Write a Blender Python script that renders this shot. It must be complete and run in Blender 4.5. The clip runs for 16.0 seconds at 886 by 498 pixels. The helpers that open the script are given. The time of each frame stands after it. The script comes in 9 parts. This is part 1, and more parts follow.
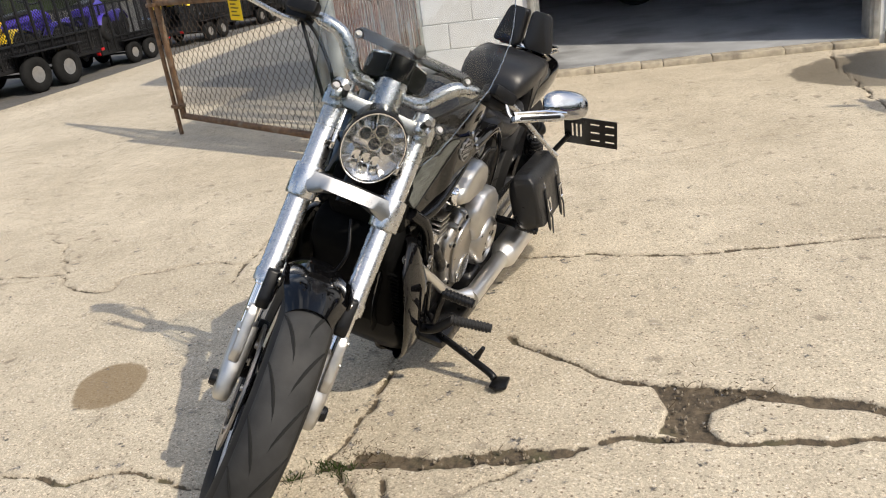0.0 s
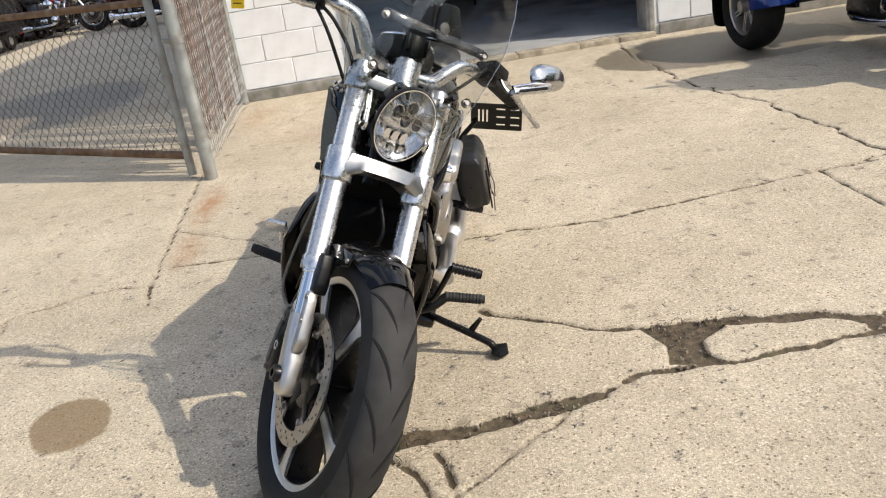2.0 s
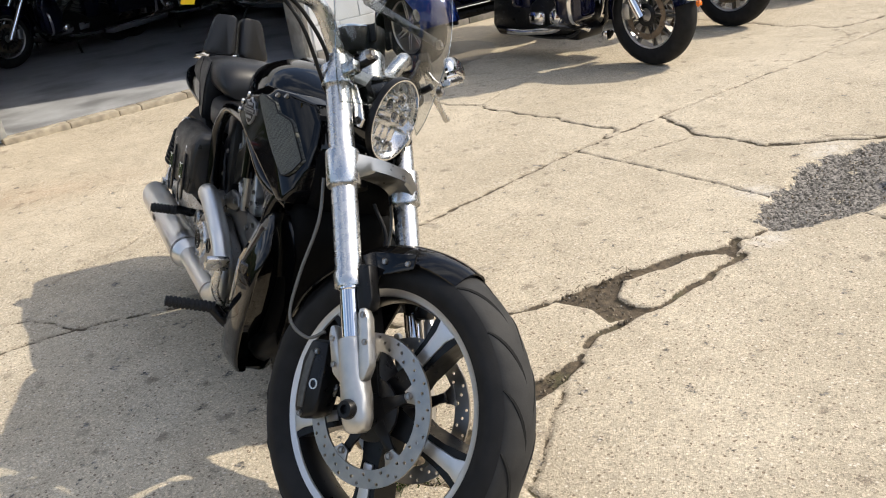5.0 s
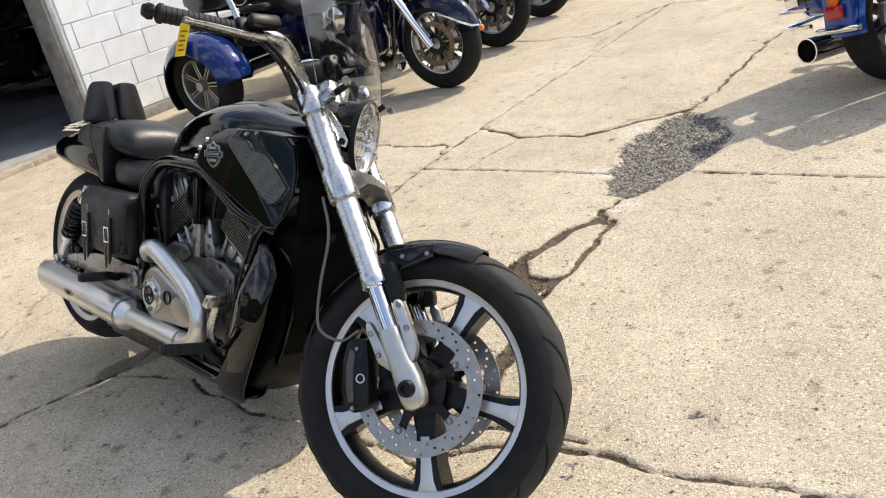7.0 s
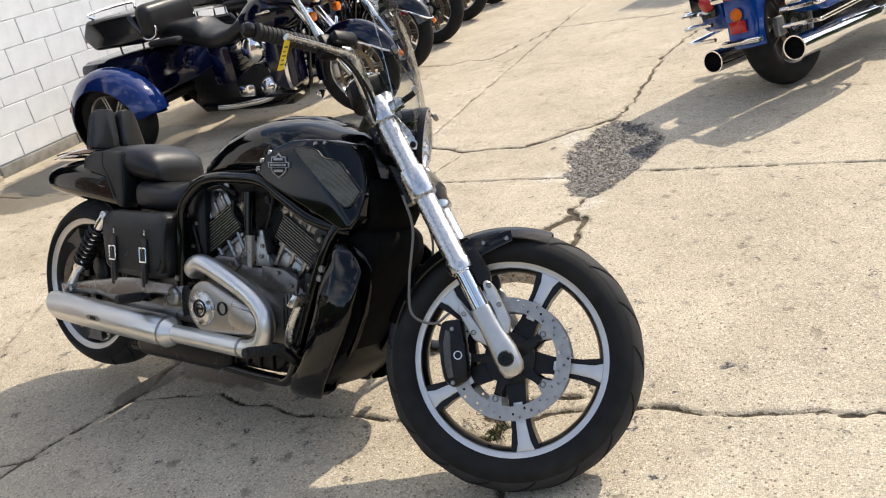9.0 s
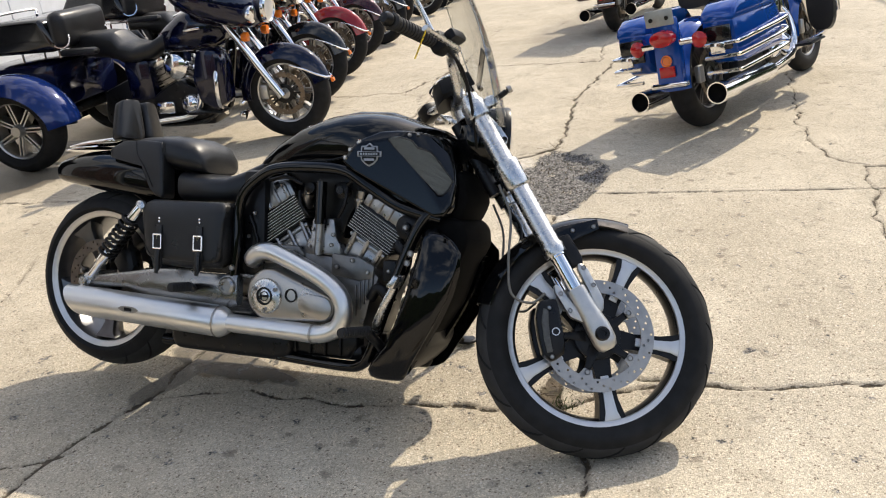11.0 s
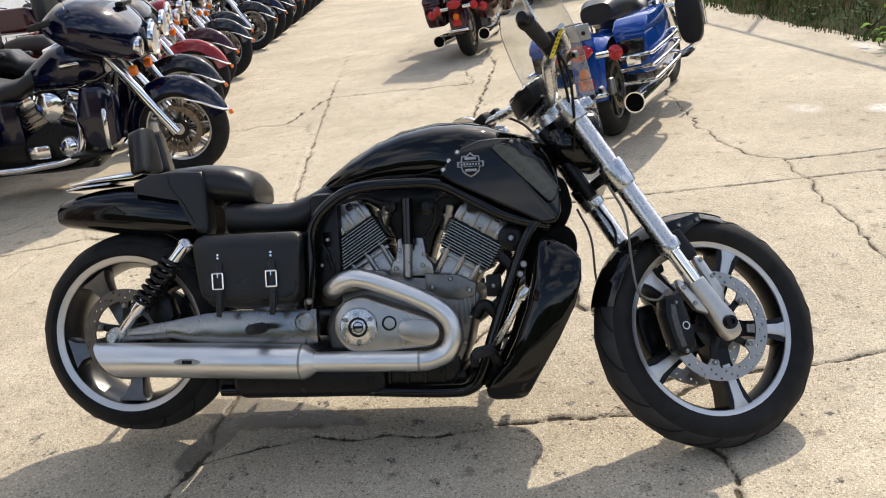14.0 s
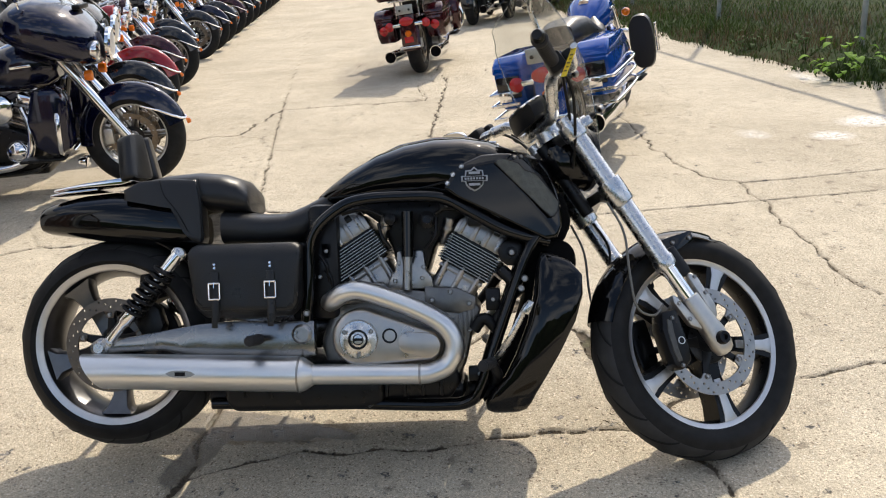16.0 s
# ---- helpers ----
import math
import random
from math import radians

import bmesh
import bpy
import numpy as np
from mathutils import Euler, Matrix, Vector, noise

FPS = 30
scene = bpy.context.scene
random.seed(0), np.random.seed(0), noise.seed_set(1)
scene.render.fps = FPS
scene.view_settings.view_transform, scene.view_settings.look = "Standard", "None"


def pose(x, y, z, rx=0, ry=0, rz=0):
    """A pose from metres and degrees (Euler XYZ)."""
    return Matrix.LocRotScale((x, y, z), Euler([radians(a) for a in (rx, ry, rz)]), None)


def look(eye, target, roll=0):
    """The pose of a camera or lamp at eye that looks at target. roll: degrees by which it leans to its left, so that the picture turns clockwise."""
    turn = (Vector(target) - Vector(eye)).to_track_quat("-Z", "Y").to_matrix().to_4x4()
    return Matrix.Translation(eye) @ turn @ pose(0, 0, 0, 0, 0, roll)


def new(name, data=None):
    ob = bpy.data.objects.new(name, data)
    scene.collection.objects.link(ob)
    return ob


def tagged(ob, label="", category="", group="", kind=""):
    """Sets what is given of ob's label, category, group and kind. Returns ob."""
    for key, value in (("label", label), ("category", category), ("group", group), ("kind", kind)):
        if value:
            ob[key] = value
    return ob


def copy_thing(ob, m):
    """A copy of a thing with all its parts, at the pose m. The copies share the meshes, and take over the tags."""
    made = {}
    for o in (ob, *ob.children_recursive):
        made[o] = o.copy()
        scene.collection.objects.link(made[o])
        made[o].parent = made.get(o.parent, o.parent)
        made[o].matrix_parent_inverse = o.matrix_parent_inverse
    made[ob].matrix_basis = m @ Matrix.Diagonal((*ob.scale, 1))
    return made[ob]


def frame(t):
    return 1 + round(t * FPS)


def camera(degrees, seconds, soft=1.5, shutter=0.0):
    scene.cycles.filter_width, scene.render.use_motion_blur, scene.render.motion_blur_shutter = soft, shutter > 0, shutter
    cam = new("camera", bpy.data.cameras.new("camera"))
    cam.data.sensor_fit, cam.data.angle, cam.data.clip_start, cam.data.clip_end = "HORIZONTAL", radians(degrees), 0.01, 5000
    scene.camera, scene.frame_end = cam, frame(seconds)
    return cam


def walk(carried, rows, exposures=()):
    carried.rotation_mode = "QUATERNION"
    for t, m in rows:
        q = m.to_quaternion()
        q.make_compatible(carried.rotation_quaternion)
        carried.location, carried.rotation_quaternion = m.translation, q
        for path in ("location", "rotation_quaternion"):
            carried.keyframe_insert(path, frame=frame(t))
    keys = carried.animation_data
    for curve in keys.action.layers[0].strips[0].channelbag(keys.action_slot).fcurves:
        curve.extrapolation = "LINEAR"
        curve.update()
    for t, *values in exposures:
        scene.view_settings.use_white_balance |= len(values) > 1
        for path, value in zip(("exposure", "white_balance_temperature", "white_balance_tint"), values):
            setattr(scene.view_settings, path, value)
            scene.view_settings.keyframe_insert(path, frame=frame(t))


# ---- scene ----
cam = camera(55.5, 16.0, soft=1.1)
PATH = [
    (0, (2.16, 1.077, 1.174), (0.453, 0.312, 0.467), -8.3),
    (0.5, (2.243, 0.949, 1.166), (0.484, 0.318, 0.452), -8.6),
    (1, (2.302, 0.8, 1.177), (0.501, 0.304, 0.461), -8.6),
    (1.5, (2.361, 0.635, 1.174), (0.531, 0.287, 0.446), -8.8),
    (2, (2.394, 0.467, 1.184), (0.55, 0.258, 0.438), -8.8),
    (2.5, (2.332, 0.321, 1.174), (0.484, 0.257, 0.412), -8.6),
    (3, (2.292, 0.183, 1.18), (0.455, 0.281, 0.396), -8.7),
    (3.5, (2.267, 0.002, 1.189), (0.455, 0.284, 0.392), -9.7),
    (4, (2.228, -0.146, 1.179), (0.454, 0.303, 0.372), -9.0),
    (4.2, (2.198, -0.204, 1.175), (0.439, 0.308, 0.373), -8.6),
    (6.3, (2.122, -0.811, 1.208), (0.605, 0.236, 0.432), -11.7),
    (6.5, (2.097, -0.865, 1.224), (0.612, 0.226, 0.449), -12.3),
    (7, (2.073, -1.0, 1.245), (0.695, 0.222, 0.466), -12.9),
    (7.5, (2.05, -1.17, 1.265), (0.787, 0.151, 0.452), -13.2),
    (8, (1.998, -1.296, 1.294), (0.793, 0.077, 0.479), -13.2),
    (8.5, (1.904, -1.395, 1.316), (0.734, 0.013, 0.512), -14.0),
    (9, (1.813, -1.495, 1.341), (0.692, -0.035, 0.558), -12.9),
    (9.5, (1.698, -1.655, 1.352), (0.649, -0.139, 0.577), -11.0),
    (9.7, (1.651, -1.705, 1.358), (0.637, -0.166, 0.582), -10.2),
    (11.8, (1.025, -2.061, 1.361), (0.396, -0.303, 0.646), -6.0),
    (12, (0.964, -2.057, 1.363), (0.358, -0.288, 0.654), -6.0),
    (12.5, (0.834, -2.063, 1.37), (0.306, -0.266, 0.67), -5.7),
    (13, (0.686, -2.115, 1.374), (0.25, -0.293, 0.675), -6.1),
    (13.5, (0.552, -2.158, 1.371), (0.167, -0.328, 0.662), -6.8),
    (14, (0.447, -2.127, 1.358), (0.155, -0.285, 0.637), -6.6),
    (14.5, (0.364, -2.116, 1.364), (0.171, -0.26, 0.646), -5.7),
    (15, (0.28, -2.14, 1.367), (0.137, -0.275, 0.657), -4.5),
    (15.5, (0.256, -2.145, 1.368), (0.127, -0.275, 0.671), -3.9),
    (16, (0.257, -2.153, 1.368), (0.133, -0.283, 0.67), -3.8),
]
EXPOSURES = ((0, -0.02), (4, 0.03), (7, 0.17), (9.5, 0.13), (12, 0.07), (16, 0.06))
walk(cam, [(t, look(eye, target, roll)) for t, eye, target, roll in PATH], exposures=EXPOSURES)

# ---- light ----
SUN_AZ = math.atan2(0.95, 0.33)          # towards the sun, seen from the bike
SUN_EL = radians(43)
CLOUD = 7.0                              # brightness of the scattered unseen clouds, added for fill light and reflections
world = bpy.data.worlds.new("sky")
scene.world = world
world.use_nodes = True
wn = world.node_tree.nodes
sky = wn.new("ShaderNodeTexSky")
sky.sky_type, sky.sun_disc = "NISHITA", False
sky.sun_elevation, sky.sun_rotation = SUN_EL, math.pi / 2 - SUN_AZ
sky.air_density, sky.dust_density = 1.0, 2.2
wn["Background"].inputs["Strength"].default_value = 0.2
wl = world.node_tree.links
sky_at = wn.new("ShaderNodeTexCoord")
squash = wn.new("ShaderNodeMapping")
squash.inputs["Scale"].default_value = (1.0, 1.0, 2.2)
puffs = wn.new("ShaderNodeTexNoise")
puffs.inputs["Scale"].default_value, puffs.inputs["Detail"].default_value, puffs.inputs["Roughness"].default_value = 2.6, 7, 0.55
cover_ = wn.new("ShaderNodeMapRange")
for k_, v_ in zip(("From Min", "From Max", "To Min", "To Max"), (0.48, 0.63, 0.0, 0.88)):
    cover_.inputs[k_].default_value = v_
clouds = wn.new("ShaderNodeMix")
clouds.data_type = "RGBA"
clouds.inputs["B"].default_value = (CLOUD, CLOUD, CLOUD * 1.02, 1)
wl.new(sky_at.outputs["Generated"], squash.inputs["Vector"])
wl.new(squash.outputs[0], puffs.inputs["Vector"])
wl.new(puffs.outputs["Fac"], cover_.inputs["Value"])
wl.new(cover_.outputs[0], clouds.inputs["Factor"])
wl.new(sky.outputs[0], clouds.inputs["A"])
wl.new(clouds.outputs["Result"], wn["Background"].inputs["Color"])
sun_data = bpy.data.lights.new("sun", "SUN")
sun_data.energy, sun_data.angle, sun_data.color = 4.05, radians(0.6), (1.0, 0.9, 0.745)
sun = new("sun", sun_data)
sun_dir = Vector((math.cos(SUN_AZ) * math.cos(SUN_EL), math.sin(SUN_AZ) * math.cos(SUN_EL), math.sin(SUN_EL)))
sun.matrix_world = look(sun_dir * 30, (0, 0, 0))


# ---- mesh helpers ----
class Geo:
    """Vertices and faces of one part, gathered from simple shapes."""

    def __init__(self):
        self.v, self.f = [], []

    def add(self, vs, fs, m=None):
        k = len(self.v)
        self.v += [tuple(m @ Vector(p)) if m else tuple(p) for p in vs]
        self.f += [tuple(i + k for i in f) for f in fs]
        return self

    def moved(self, m):
        self.v = [tuple(m @ Vector(p)) for p in self.v]
        if m.to_3x3().determinant() < 0:
            self.f = [tuple(reversed(f)) for f in self.f]
        return self

    def mirrored(self):
        g = Geo()
        g.v, g.f = list(self.v), list(self.f)
        return g.moved(Matrix.Diagonal((1, -1, 1, 1)))

    def box(self, lo, hi, bev=0.0, m=None, seg=2):
        x0, y0, z0 = lo
        x1, y1, z1 = hi
        vs = [(x, y, z) for x in (x0, x1) for y in (y0, y1) for z in (z0, z1)]
        fs = [(0, 1, 3, 2), (4, 6, 7, 5), (0, 4, 5, 1), (2, 3, 7, 6), (0, 2, 6, 4), (1, 5, 7, 3)]
        return self.add(*bevelled(vs, fs, bev, seg), m)

    def prism(self, outline, y0, y1, bev=0.0, m=None, seg=2, inset=0.0):
        """An outline in x and z, thick from y0 to y1; inset shrinks the y0 side."""
        n = len(outline)
        cx, cz = sum(p[0] for p in outline) / n, sum(p[1] for p in outline) / n
        vs = [(cx + (x - cx) * (1 - inset), y0, cz + (z - cz) * (1 - inset)) for x, z in outline] + [(x, y1, z) for x, z in outline]
        fs = [tuple(range(n)), tuple(reversed(range(n, 2 * n)))]
        fs += [(i, i + n, (i + 1) % n + n, (i + 1) % n) for i in range(n)]
        return self.add(*bevelled(vs, fs, bev, seg), m)

    def tube(self, pts, r, seg=10, caps=True, m=None, flat=1.0):
        """A round bar along points; r is one radius or one per point."""
        pts = [Vector(p) for p in pts]
        rs = r if isinstance(r, (list, tuple)) else [r] * len(pts)
        vs, fs, side = [], [], None
        for i, p in enumerate(pts):
            d = (pts[min(i + 1, len(pts) - 1)] - pts[max(i - 1, 0)]).normalized()
            if side is None:
                side = d.cross(Vector((0, 0, 1)) if abs(d.z) < 0.9 else Vector((0, 1, 0))).normalized()
            side = (side - d * side.dot(d)).normalized()
            up = d.cross(side)
            for k in range(seg):
                a = 2 * math.pi * k / seg
                vs.append(p + side * (math.cos(a) * rs[i]) + up * (math.sin(a) * rs[i] * flat))
        for i in range(len(pts) - 1):
            for k in range(seg):
                a, b = i * seg + k, i * seg + (k + 1) % seg
                fs.append((a, b, b + seg, a + seg))
        if caps:
            fs += [tuple(reversed(range(seg))), tuple(range(len(vs) - seg, len(vs)))]
        return self.add(vs, fs, m)

    def lathe(self, profile, at=(0, 0, 0), axis=(0, 1, 0), seg=40, closed=False, m=None, caps=True):
        """Profile of (radius, along the axis) turned round the axis."""
        q = Vector((0, 0, 1)).rotation_difference(Vector(axis).normalized()).to_matrix()
        vs, fs, n = [], [], len(profile)
        for k in range(seg):
            a = 2 * math.pi * k / seg
            for r, h in profile:
                vs.append(Vector(at) + q @ Vector((r * math.cos(a), r * math.sin(a), h)))
        for k in range(seg):
            k2 = (k + 1) % seg
            for i in range(n if closed else n - 1):
                j = (i + 1) % n
                fs.append((k * n + i, k2 * n + i, k2 * n + j, k * n + j))
        if caps and not closed:
            for i in (0, n - 1):
                if profile[i][0] > 1e-6:
                    ring = tuple(k * n + i for k in range(seg))
                    fs.append(tuple(reversed(ring)) if i == 0 else ring)
        return self.add(vs, fs, m)

    def loft(self, rings, caps=True, m=None):
        vs, fs, n = [p for ring in rings for p in ring], [], len(rings[0])
        for i in range(len(rings) - 1):
            for k in range(n):
                a, b = i * n + k, i * n + (k + 1) % n
                fs.append((a, b, b + n, a + n))
        if caps:
            fs += [tuple(reversed(range(n))), tuple(range(len(vs) - n, len(vs)))]
        return self.add(vs, fs, m)

    def strip(self, line, half, thick, m=None, cols=6, crown=0.0):
        """A curved shell along a line in x and z, half wide in y (one or per point), crowned."""
        n = len(line)
        hs = half if isinstance(half, (list, tuple)) else [half] * n
        vs, fs = [], []
        (ax, az), (bx, bz), (mx, mz) = line[0], line[-1], line[n // 2]
        out = 1 if (mx - (ax + bx) / 2) * -(bz - az) + (mz - (az + bz) / 2) * (bx - ax) >= 0 else -1
        for layer in (0, 1):
            for i, (x, z) in enumerate(line):
                x2, z2 = line[min(i + 1, n - 1)]
                x1, z1 = line[max(i - 1, 0)]
                d = Vector((x2 - x1, z2 - z1)).normalized()
                nx, nz = -d.y * out, d.x * out
                for c in range(cols + 1):
                    s = 2 * c / cols - 1
                    drop = crown * abs(s) ** 2.6 + layer * thick
                    vs.append((x - nx * drop, s * (hs[i] - layer * thick * 0.5), z - nz * drop))
        w, k = cols + 1, n * (cols + 1)
        for i in range(n - 1):
            for c in range(cols):
                a = i * w + c
                fs += [(a, a + 1, a + w + 1, a + w), (k + a, k + a + w, k + a + w + 1, k + a + 1)]
            a, b = i * w, i * w + cols
            fs += [(a, a + w, k + a + w, k + a), (b, k + b, k + b + w, b + w)]
        for c in range(cols):
            a, b = c, (n - 1) * w + c
            fs += [(a, k + a, k + a + 1, a + 1), (b, b + 1, k + b + 1, k + b)]
        return self.add(vs, fs, m)


def bevelled(vs, fs, width, seg=2):
    if width <= 0:
        return vs, fs
    bm = bmesh.new()
    made = [bm.verts.new(p) for p in vs]
    for f in fs:
        bm.faces.new([made[i] for i in f])
    bm.normal_update()
    edges = [e for e in bm.edges if len(e.link_faces) == 2 and e.calc_face_angle(0) > 0.3]
    bmesh.ops.bevel(bm, geom=edges, offset=width, segments=seg, profile=0.5, affect="EDGES", clamp_overlap=True)
    bm.verts.index_update()
    out = [tuple(v.co) for v in bm.verts], [tuple(v.index for v in f.verts) for f in bm.faces]
    bm.free()
    return out


def mesh_of(name, g, material, smooth=40):
    me = bpy.data.meshes.new(name)
    me.from_pydata(g.v, [], g.f)
    bm = bmesh.new()
    bm.from_mesh(me)
    bmesh.ops.recalc_face_normals(bm, faces=bm.faces)
    bm.to_mesh(me)
    bm.free()
    if smooth:
        me.polygons.foreach_set("use_smooth", [True] * len(me.polygons))
        me.set_sharp_from_angle(angle=radians(smooth))
    me.materials.append(material)
    return me


def part(name, g, material, parent, label="", smooth=40):
    ob = new(name, mesh_of(name, g, material, smooth))
    ob.parent = parent
    return tagged(ob, label)


def thing(name, label, category, group="", m=None):
    ob = new(name)
    ob.empty_display_size = 0.1
    if m:
        ob.matrix_world = m
    return tagged(ob, label, category, group)


def solid(name, g, material, label, category, kind="", group="", smooth=40):
    return tagged(new(name, mesh_of(name, g, material, smooth)), label, category, group, kind)


def curve(pts, n=6):
    """A smooth line through the points (Catmull-Rom)."""
    p = [Vector(q) for q in pts]
    p = [p[0] * 2 - p[1]] + p + [p[-1] * 2 - p[-2]]
    out = []
    for i in range(1, len(p) - 2):
        for k in range(n):
            t = k / n
            a, b, c, d = p[i - 1], p[i], p[i + 1], p[i + 2]
            out.append(0.5 * ((2 * b) + (c - a) * t + (2 * a - 5 * b + 4 * c - d) * t * t + (3 * b - a - 3 * c + d) * t ** 3))
    return out + [p[-2]]


def oval(x, half, z0, z1, power=2.5, n=24, y=0.0, low=None):
    """A rounded cross-section at x, from z0 to z1; low sets a squarer lower half."""
    out = []
    cz, hz = (z0 + z1) / 2, (z1 - z0) / 2
    for k in range(n):
        a = 2 * math.pi * k / n
        c, s = math.cos(a), math.sin(a)
        e = 2 / (low if low and s < 0 else power)
        out.append((x, y + half * math.copysign(abs(c) ** e, c), cz + hz * math.copysign(abs(s) ** e, s)))
    return out


def ring2(r, n, at=(0, 0), turn=0.0):
    return [(at[0] + r * math.cos(turn + 2 * math.pi * k / n), at[1] + r * math.sin(turn + 2 * math.pi * k / n)) for k in range(n)]


def hull2(circles, n=40):
    """The outline round some circles (x, z, r), for cast covers."""
    out = []
    for k in range(n):
        a = 2 * math.pi * k / n
        d = Vector((math.cos(a), math.sin(a)))
        x, z, r = max(circles, key=lambda c: c[0] * d.x + c[1] * d.y + c[2])
        out.append((x + r * d.x, z + r * d.y))
    return out


def perforated(outer, inner, holes, hole_r, y0, y1):
    """A flat ring in x and z with drilled holes."""
    bm = bmesh.new()

    def loop(pts):
        vs = [bm.verts.new((x, 0, z)) for x, z in pts]
        return [bm.edges.new((vs[i], vs[(i + 1) % len(vs)])) for i in range(len(vs))]
    edges = loop(ring2(outer, 56)) + loop(ring2(inner, 40))
    for x, z in holes:
        edges += loop(ring2(hole_r, 8, (x, z)))
    bmesh.ops.triangle_fill(bm, edges=edges, use_beauty=True, use_dissolve=False)
    faces = [f for f in bm.faces if inner < math.hypot(*f.calc_center_median().xz) and not any(
        math.hypot(f.calc_center_median().x - x, f.calc_center_median().z - z) < hole_r * 0.8 for x, z in holes)]
    bmesh.ops.delete(bm, geom=[f for f in bm.faces if f not in set(faces)], context="FACES")
    ext = bmesh.ops.extrude_face_region(bm, geom=list(bm.faces))
    for v in bm.verts:
        v.co.y = y0
    for v in (q for q in ext["geom"] if isinstance(q, bmesh.types.BMVert)):
        v.co.y = y1
    bm.verts.index_update()
    g = Geo().add([tuple(v.co) for v in bm.verts], [tuple(v.index for v in f.verts) for f in bm.faces])
    bm.free()
    return g


# ---- materials ----
def material(name, base, rough=0.5, metal=0.0, coat=0.0, var=0.0, scale=30.0, bump=0.0, bump_scale=200.0, rough_var=0.0, trans=0.0, ior=1.45, spec=0.5, second=None, second_scale=3.0, second_amount=0.5):
    mat = bpy.data.materials.new(name)
    mat.use_nodes = True
    nt = mat.node_tree
    b = nt.nodes["Principled BSDF"]
    b.inputs["Base Color"].default_value = (*base, 1)
    b.inputs["Roughness"].default_value = rough
    b.inputs["Metallic"].default_value = metal
    b.inputs["Coat Weight"].default_value = coat
    b.inputs["Coat Roughness"].default_value = 0.03
    b.inputs["Transmission Weight"].default_value = trans
    b.inputs["IOR"].default_value = ior
    b.inputs["Specular IOR Level"].default_value = spec
    co = nt.nodes.new("ShaderNodeTexCoord")
    if var or rough_var:
        tex = nt.nodes.new("ShaderNodeTexNoise")
        tex.inputs["Scale"].default_value, tex.inputs["Detail"].default_value = scale, 6
        nt.links.new(co.outputs["Object"], tex.inputs["Vector"])
        if var:
            ramp = nt.nodes.new("ShaderNodeMapRange")
            ramp.inputs["From Min"].default_value, ramp.inputs["From Max"].default_value = 0.3, 0.7
            ramp.inputs["To Min"].default_value, ramp.inputs["To Max"].default_value = 1 - var, 1 + var
            nt.links.new(tex.outputs["Fac"], ramp.inputs["Value"])
            mul = nt.nodes.new("ShaderNodeMix")
            mul.data_type, mul.blend_type = "RGBA", "MULTIPLY"
            mul.inputs["Factor"].default_value = 1
            mul.inputs["A"].default_value = (*base, 1)
            nt.links.new(ramp.outputs[0], mul.inputs["B"])
            out = mul.outputs["Result"]
            if second:
                t2 = nt.nodes.new("ShaderNodeTexNoise")
                t2.inputs["Scale"].default_value, t2.inputs["Detail"].default_value = second_scale, 5
                nt.links.new(co.outputs["Object"], t2.inputs["Vector"])
                r2 = nt.nodes.new("ShaderNodeMapRange")
                r2.inputs["From Min"].default_value, r2.inputs["From Max"].default_value = 0.5, 0.68
                r2.inputs["To Max"].default_value = second_amount
                nt.links.new(t2.outputs["Fac"], r2.inputs["Value"])
                mix = nt.nodes.new("ShaderNodeMix")
                mix.data_type = "RGBA"
                mix.inputs["B"].default_value = (*second, 1)
                nt.links.new(r2.outputs[0], mix.inputs["Factor"])
                nt.links.new(out, mix.inputs["A"])
                out = mix.outputs["Result"]
            nt.links.new(out, b.inputs["Base Color"])
        if rough_var:
            rr = nt.nodes.new("ShaderNodeMapRange")
            rr.inputs["From Min"].default_value, rr.inputs["From Max"].default_value = 0.3, 0.7
            rr.inputs["To Min"].default_value, rr.inputs["To Max"].default_value = max(rough - rough_var, 0.02), rough + rough_var
            nt.links.new(tex.outputs["Fac"], rr.inputs["Value"])
            nt.links.new(rr.outputs[0], b.inputs["Roughness"])
    if bump:
        t3 = nt.nodes.new("ShaderNodeTexNoise")
        t3.inputs["Scale"].default_value, t3.inputs["Detail"].default_value = bump_scale, 4
        nt.links.new(co.outputs["Object"], t3.inputs["Vector"])
        bp = nt.nodes.new("ShaderNodeBump")
        bp.inputs["Strength"].default_value, bp.inputs["Distance"].default_value = bump, 0.002
        nt.links.new(t3.outputs["Fac"], bp.inputs["Height"])
        nt.links.new(bp.outputs[0], b.inputs["Normal"])
    return mat


BLACK = material("gloss_black_paint", (0.003, 0.003, 0.0034), 0.04, spec=0.46, bump=0.012, bump_scale=9)
SATIN = material("satin_black_metal", (0.006, 0.006, 0.0066), 0.34, spec=0.34, rough_var=0.1, scale=40, bump=0.05)
PLASTIC = material("black_plastic", (0.007, 0.007, 0.0075), 0.42, spec=0.25, var=0.2, scale=60)
RUBBER = material("tyre_rubber", (0.011, 0.011, 0.0115), 0.66, spec=0.3, var=0.35, scale=25, bump=0.12, bump_scale=300, second=(0.04, 0.037, 0.033), second_scale=9, second_amount=0.2)
GRIP = material("grip_rubber", (0.015, 0.015, 0.016), 0.7, bump=0.2, bump_scale=500)
LEATHER = material("black_leather", (0.012, 0.012, 0.0125), 0.36, spec=0.48, rough_var=0.1, scale=20, bump=0.35, bump_scale=260)
VINYL = material("black_vinyl", (0.012, 0.012, 0.013), 0.36, spec=0.5, rough_var=0.08, scale=12, bump=0.2, bump_scale=350)
ALLOY = material("brushed_alloy", (0.62, 0.622, 0.622), 0.27, 1.0, var=0.04, scale=60, rough_var=0.04)
